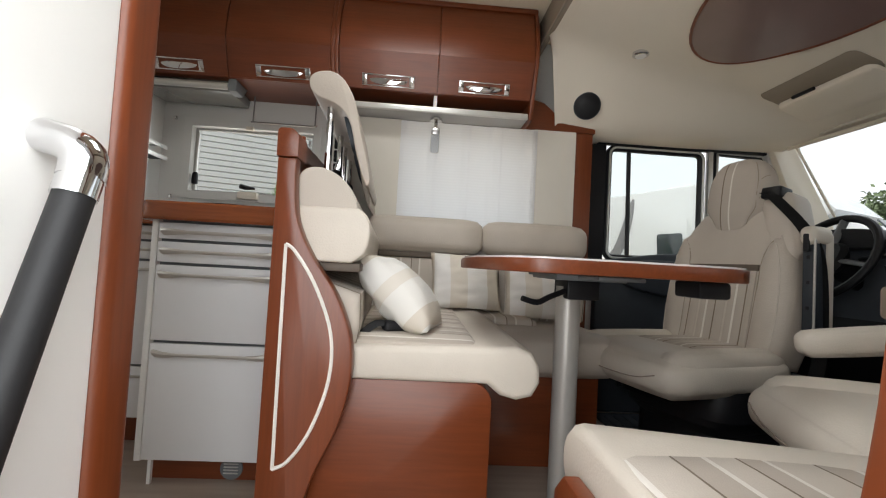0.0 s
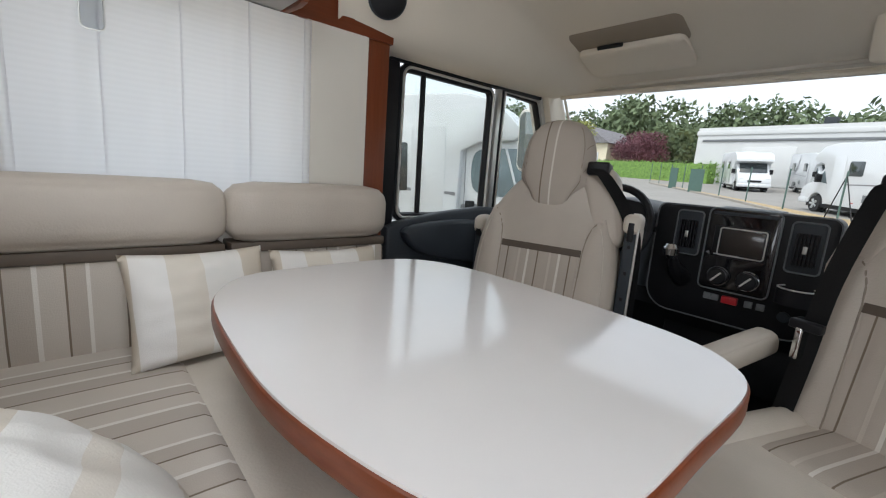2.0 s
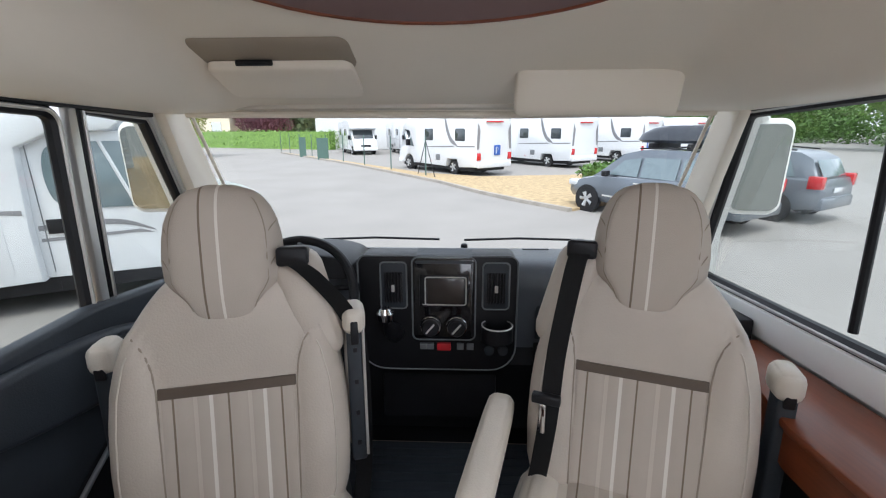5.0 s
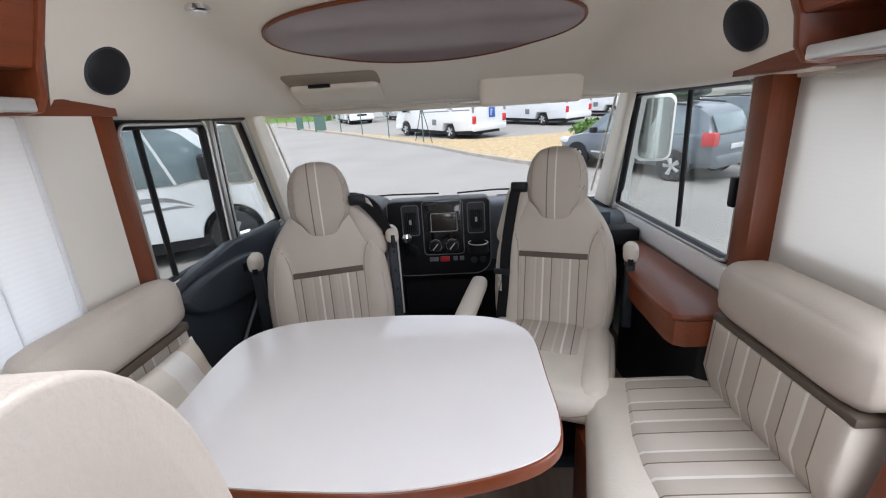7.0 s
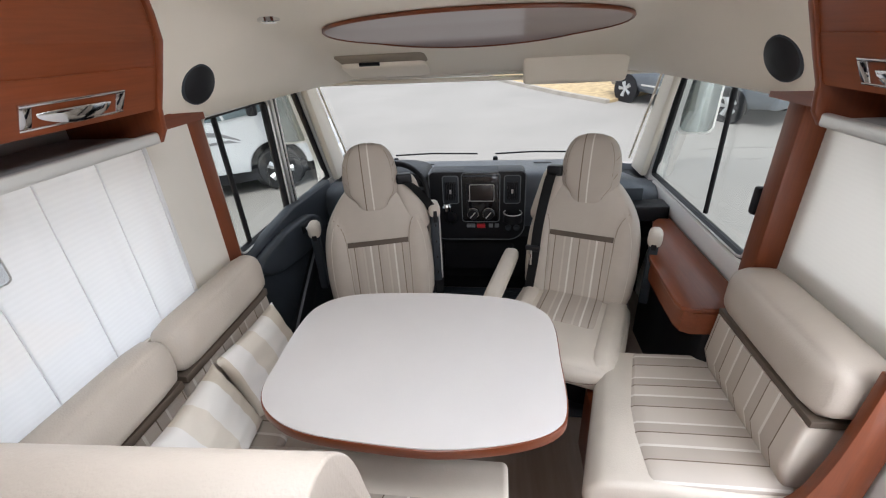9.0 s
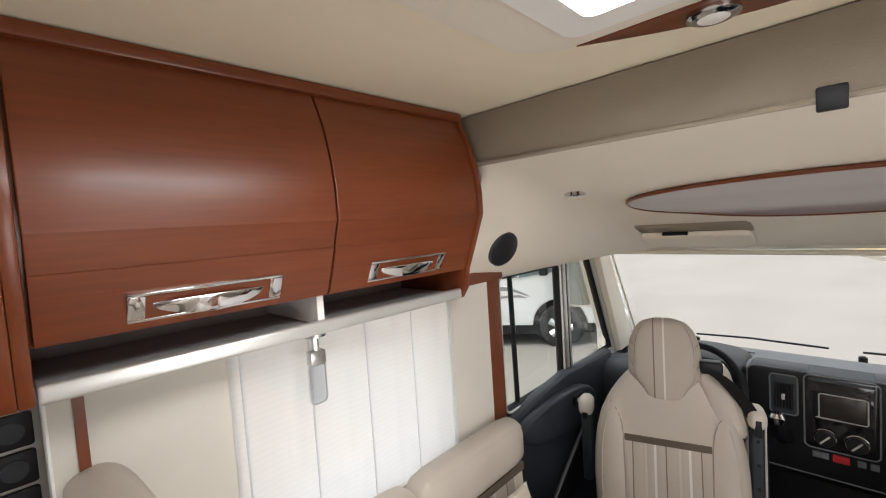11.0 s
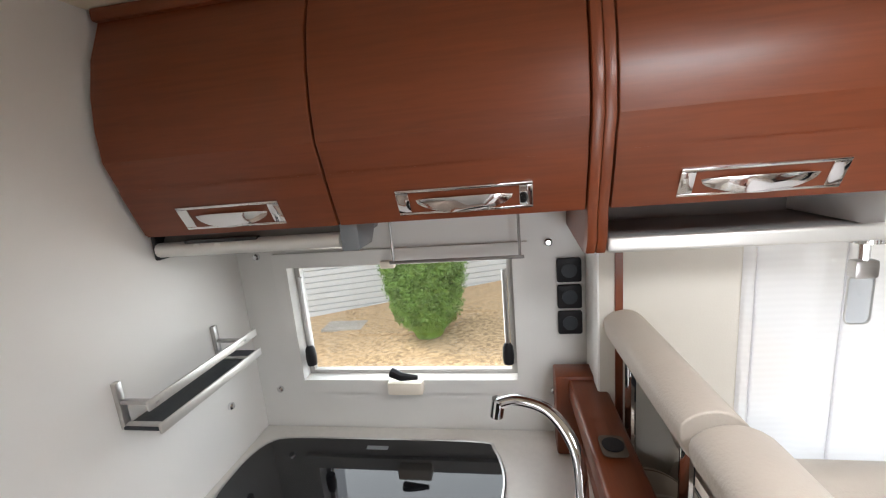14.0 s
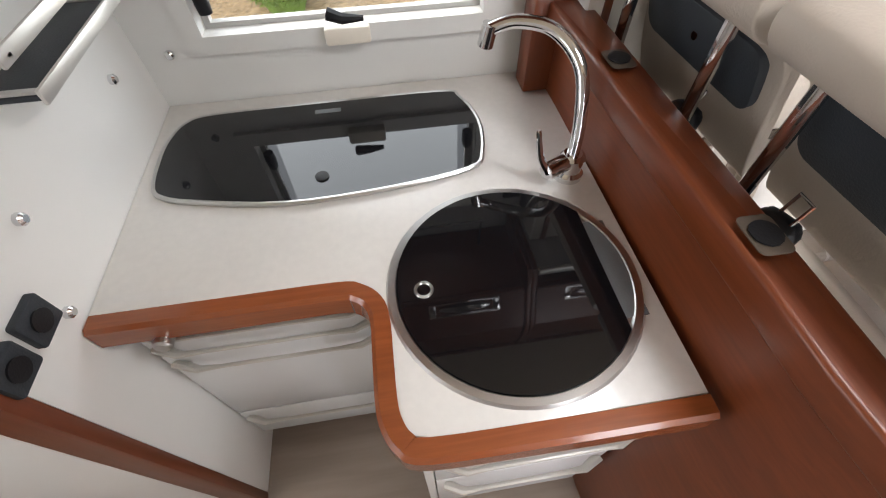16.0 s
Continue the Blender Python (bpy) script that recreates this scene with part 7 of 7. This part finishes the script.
def car(paint, label):
    """Five-door people carrier, nose towards +x, shaped from cross sections."""
    root = thing("car", (0, 0, 0), label, "car", "parked cars")
    secs = [(-2.18, 0.45, 0.85, 0.80, 0.70), (-2.12, 0.36, 1.00, 0.86, 0.74), (-1.7, 0.30, 1.02, 0.90, 0.80), (-0.9, 0.28, 1.00, 0.91, 0.82), (0.0, 0.28, 0.98, 0.91, 0.82), (0.7, 0.28, 0.97, 0.91, 0.80), (1.15, 0.30, 0.96, 0.90, 0.76), (1.7, 0.32, 0.84, 0.88, 0.72), (2.05, 0.34, 0.70, 0.80, 0.62), (2.22, 0.42, 0.60, 0.62, 0.5)]
    b = bmesh.new()
    rings = []
    for x, z0, z1, w, wt in secs:
        ring = []
        for y, z in ((w * 0.86, z0), (w, z0 + 0.14), (w, z0 + (z1 - z0) * 0.6), (w * 0.96, z1 - 0.04), (wt, z1)):
            ring.append((y, z))
        full = ring + [(-y, z) for y, z in reversed(ring)]
        rings.append([b.verts.new((x, y, z)) for y, z in full])
    for p, q in zip(rings, rings[1:]):
        for k in range(len(p)):
            b.faces.new((p[k], p[(k + 1) % len(p)], q[(k + 1) % len(p)], q[k]))
    b.faces.new(rings[0]), b.faces.new(rings[-1])
    part("body", b, paint, root, angle=45)
    gs = [(-2.06, 0.98, 0.74), (-1.85, 1.42, 0.66), (-1.6, 1.55, 0.62), (-0.8, 1.62, 0.62), (0.1, 1.60, 0.62), (0.55, 1.50, 0.62), (1.32, 0.94, 0.72)]
    b = bmesh.new()
    rings = [[b.verts.new((x, y, z)) for y, z in ((0.80, 0.92), (wt + 0.05, 0.92 + (zt - 0.92) * 0.75), (wt, zt), (-wt, zt), (-wt - 0.05, 0.92 + (zt - 0.92) * 0.75), (-0.80, 0.92))] for x, zt, wt in gs]
    for p, q in zip(rings, rings[1:]):
        for k in range(6):
            b.faces.new((p[k], p[(k + 1) % 6], q[(k + 1) % 6], q[k]))
    b.faces.new(rings[0]), b.faces.new(rings[-1])
    part("greenhouse", b, paint, root, angle=40)
    part("windscreen", place(box(-0.006, 0.006, -0.62, 0.62, -0.40, 0.42, 0.005), pose(0.95, 0, 1.235, 0, -54, 0)), PALEGLASS, root)
    part("rear_window", place(box(-0.006, 0.006, -0.58, 0.58, -0.20, 0.20, 0.005), pose(-1.985, 0, 1.22, 0, 25, 0)), PALEGLASS, root)
    for s in (1, -1):
        lean = pose(0, s * 0.752, 1.19, s * 14, 0, 0)
        for pts in ([(0.06, -0.20), (0.86, -0.20), (0.50, 0.16), (0.06, 0.24)], [(-0.02, -0.20), (-0.86, -0.20), (-0.86, 0.26), (-0.02, 0.25)], [(-0.94, -0.20), (-1.62, -0.16), (-1.45, 0.24), (-0.94, 0.26)]):
            part("side_window", place(prism(pts, 1, -0.008, 0.008), lean), PALEGLASS, root)
        for x in (0.1, -0.85):
            part("door_handle", box(x - 0.2, x - 0.04, s * 0.905, s * 0.925, 0.84, 0.87, 0.006), ALU, root)
        part("side_moulding", box(-1.3, 0.9, s * 0.905, s * 0.92, 0.46, 0.50, 0.005), ALU, root)
        part("chrome_line", tube([(-1.6, s * 0.83, 0.985), (0.95, s * 0.83, 0.955)], 0.008, 6), CHROME, root)
        part("tail_light", box(-2.19, -1.92, s * 0.70, s * 0.915, 0.80, 1.08, 0.03), LAMP_R, root)
        part("headlight", box(1.75, 2.10, s * 0.58, s * 0.84, 0.62, 0.78, 0.04), LAMP_W, root)
        part("wing_mirror", box(0.72, 0.86, s * 0.90, s * 1.08, 0.96, 1.10, 0.03), BLACK, root)
        part("roof_rail", tube([(-1.5, s * 0.60, 1.60), (-0.7, s * 0.60, 1.655), (0.2, s * 0.60, 1.63)], 0.018, 6), BLACK, root)
        for x in (1.38, -1.36):
            wheel_at(x, s * 0.81, 0.325, root, s)
            part("wheel_arch", lathe([(0.37, -0.02), (0.37, 0.02)], (x, s * 0.893, 0.325), "y", 24), BLACK, root)
    part("number_plate", box(-2.205, -2.19, -0.26, 0.26, 0.70, 0.81, 0.005), LAMP_W, root)
    part("bumper", box(-2.24, -2.05, -0.80, 0.80, 0.34, 0.62, 0.06), paint, root)
    return root


CD = 32
c1 = car(VGREY, "grey people carrier with a roof box, parked at an angle")
rb = thing("roof_box", (0, 0, 0), "dark grey roof box strapped on the car", "roof box")
part("shell", loft([(0.0, 0, 0, 0.92, 0.34), (0.06, 0, 0, 1.02, 0.38), (0.20, -0.05, 0, 0.98, 0.37), (0.32, -0.15, 0, 0.82, 0.33), (0.38, -0.2, 0, 0.62, 0.26)], 28, power=3.2), VDARK, rb)
for x in (0.4, -0.5):
    part("foot", box(x - 0.05, x + 0.05, -0.55, 0.55, -0.12, 0.0, 0.02), BLACK, rb)
c1.matrix_world = at_ground(10.72, -3.72, CD)
rb.matrix_world = at_ground(10.72, -3.72, CD) @ pose(-0.4, 0, 1.755)
c2 = copy_thing(c1, at_ground(11.9, -6.15, CD))
tagged(c2, "second grey car parked alongside")

wl2 = thing("storage_building", (48, 6, ground_z(48)), "low white flat-roofed storage building", "building")
bm = place(box(0, 22, -18, 0, -1, 5.2), pose(46.5, 16.5, ground_z(47), 0, 0, -6))
part("wall", bm, SHEETW, wl2)
part("parapet", place(box(-0.1, 22.1, -18.1, 0.1, 4.5, 4.9, 0.02), pose(46.5, 16.5, ground_z(47), 0, 0, -6)), SHEETW, wl2)
part("lintel_line", place(box(-0.12, -0.02, -17, -0.5, 3.9, 4.1, 0.02), pose(46.5, 16.5, ground_z(47), 0, 0, -6)), GREY, wl2)
for y in (-14, -8):
    part("roller_door", place(box(-0.08, 0.0, y, y + 4, 0, 3.4, 0.02), pose(46.5, 16.5, ground_z(47), 0, 0, -6)), SHEETW, wl2)
part("roof_vent", place(box(0.5, 1.2, -10, -9.2, 5.2, 5.8, 0.03), pose(46.5, 16.5, ground_z(47), 0, 0, -6)), DARK, wl2)
house = thing("house", (62, 35.5, ground_z(62)), "cream house with a hipped roof behind the hedge", "house")
hz = ground_z(62)
part("wall", box(58, 68, 32, 38.6, hz - 1, hz + 4.2), mat("cream_render", (0.76, 0.68, 0.52), 0.9), house)
part("roof", prism([(31.5, hz + 4.1), (39.1, hz + 4.1), (35.3, hz + 6.6)], 0, 57.4, 68.6), mat("roof_tiles", (0.20, 0.19, 0.20), 0.9, vary=0.3, scale=3), house)
for y in (33.2, 36.2):
    part("window", box(57.9, 58.0, y, y + 1.3, hz + 1.4, hz + 2.8), LAMP_W, house)
hedge(46, 14.5, 56, 40, 1.2, 1.9, 9000, LEAF2, 5, "long clipped bright green hedge at the end of the lane")
hedge(15.6, -3.7, 19.5, -8.2, 0.9, 0.85, 5000, LEAF, 6, "low clipped hedge on the dry verge")
tree(33, 22.8, 5.2, 2.2, LEAF3, 11, "yellow-green broadleaf tree beside the lane")
tree(60, 28.2, 6.0, 3.2, LEAF4, 12, "purple-leaved tree near the house")
tree(62, -6, 13, 5.0, LEAF3, 13, "large yellowing tree behind the motorhomes")
tree(58, -17, 10, 4.5, LEAF, 14, "green tree behind the motorhomes")
tree(56, -26, 9, 4.2, LEAF2, 15, "green tree at the edge of the car park")
tree(50, -34, 9, 4.2, LEAF, 16, "green tree at the edge of the car park")
tree(40, -38, 9, 4.5, LEAF2, 17, "green tree beyond the parked cars")
rng = random.Random(4)
woods = []
for i in range(46):
    y = 110 - i * 4.2
    x = 105 + 12 * math.sin(i * 0.7) + rng.uniform(-6, 6)
    woods.append((x, y, ground_z(x) + rng.uniform(3, 5) + (4 if y > 20 else 0), 5.5, 5.5, rng.uniform(6, 8.5)))
    woods.append((x + 4, y + 2, ground_z(x) + 2.5, 5.0, 5.0, 6.0))
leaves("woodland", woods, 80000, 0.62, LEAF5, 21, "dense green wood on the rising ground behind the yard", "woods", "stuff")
b = bmesh.new()
rows = []
for i in range(70):
    y = 130 - i * 3.2
    z = ground_z(116)
    top = z + 8.0 + (3.5 if y > 20 else 0) + 1.6 * noise.noise(Vector((y * 0.09, 3, 0))) + 0.8 * noise.noise(Vector((y * 0.4, 7, 0)))
    rows.append([b.verts.new(p) for p in ((112, y, z - 2), (114, y, top - 3), (118, y, top), (130, y, z - 2))])
for p, q in zip(rows, rows[1:]):
    for k in range(3):
        b.faces.new((p[k], q[k], q[k + 1], p[k + 1]))
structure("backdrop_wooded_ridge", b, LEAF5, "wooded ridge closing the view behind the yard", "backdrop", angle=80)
woods = []
for i in range(20):
    x = 20 + i * 3.5
    woods.append((x, -46 - rng.uniform(0, 10), ground_z(x) + 2.5, 4.5, 4.5, 4.5))
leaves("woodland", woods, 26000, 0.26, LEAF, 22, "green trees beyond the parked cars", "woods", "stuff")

# white profiled sheet-metal wall and clipped conifer beside the vehicle
wallb = thing("shed", (-4, 8.4, ground_z(-4)), "white profiled sheet-metal shed wall", "shed")
mw = pose(-13, 5.2, -1.6, 0, 0, 19.5)
for i in range(58):
    part("cladding_board", place(prism([(0, 0.0), (-0.025, 0.012), (-0.025, 0.095), (0, 0.11), (0.05, 0.11), (0.05, 0.0)], 0, 0, 18.5), mw @ pose(0, 0, i * 0.112)), SHEETW, wallb)
part("roof_edge", place(box(0, 18.5, -0.1, 0.3, 6.5, 6.65, 0.01), mw), SHEETW, wallb)
solid("ground_slab", box(-3.95, -3.25, 7.35, 7.75, ground_z(-3.6) - 0.02, ground_z(-3.6) + 0.04, 0.01), KERB, "pale flat concrete slab lying in the dry grass", "slab")
bush = thing("conifer_bush", (-2.0, 6.95, ground_z(-2)), "dense clipped bright green conifer bush", "bush")
blobs = [(0, 0, 0.55 + 0.3 * k, r, r, 0.45) for k, r in enumerate((0.52, 0.58, 0.62, 0.64, 0.65, 0.64, 0.58, 0.46))]
leaves("foliage", blobs, 90000, 0.019, LEAF2, 31, parent=bush, rough=0.05)
part("core", loft([(ground_z(-2), -2.0, 6.95, 0.2, 0.2), (ground_z(-2) + 0.35, -2.0, 6.95, 0.36, 0.36), (ground_z(-2) + 1.3, -2.0, 6.95, 0.52, 0.52), (ground_z(-2) + 2.2, -2.0, 6.95, 0.50, 0.50), (ground_z(-2) + 2.9, -2.0, 6.95, 0.2, 0.2)], 20, power=2), LEAF2, bush)

# wire fence along the verge
fence = thing("wire_fence", (28, 7, ground_z(28)), "thin green steel fence posts along the car park", "fence")
for k in range(9):
    x = 19.5 + 2.9 * k
    y = 2.6 + (x - 19.5) * 0.70
    part("post", tube([(x, y, ground_z(x) - 0.1), (x, y, ground_z(x) + 1.75)], 0.03, 6), FENCE, fence)
for dx in (-0.5, 0.5):
    part("brace", tube([(19.5 + dx * 1.4, 2.6 + dx * 0.9, ground_z(19.5)), (19.5, 2.6, ground_z(19.5) + 1.6)], 0.018, 6), BLACK, fence)
part("gate_panel", box(30.6, 30.66, 10.4, 11.2, ground_z(30.6), ground_z(30.6) + 1.5), FENCE, fence, "green mesh gate panel")
part("sign_board", box(33.6, 33.7, 13.1, 13.6, ground_z(33.6), ground_z(33.6) + 1.5), FENCE, fence, "green notice board")
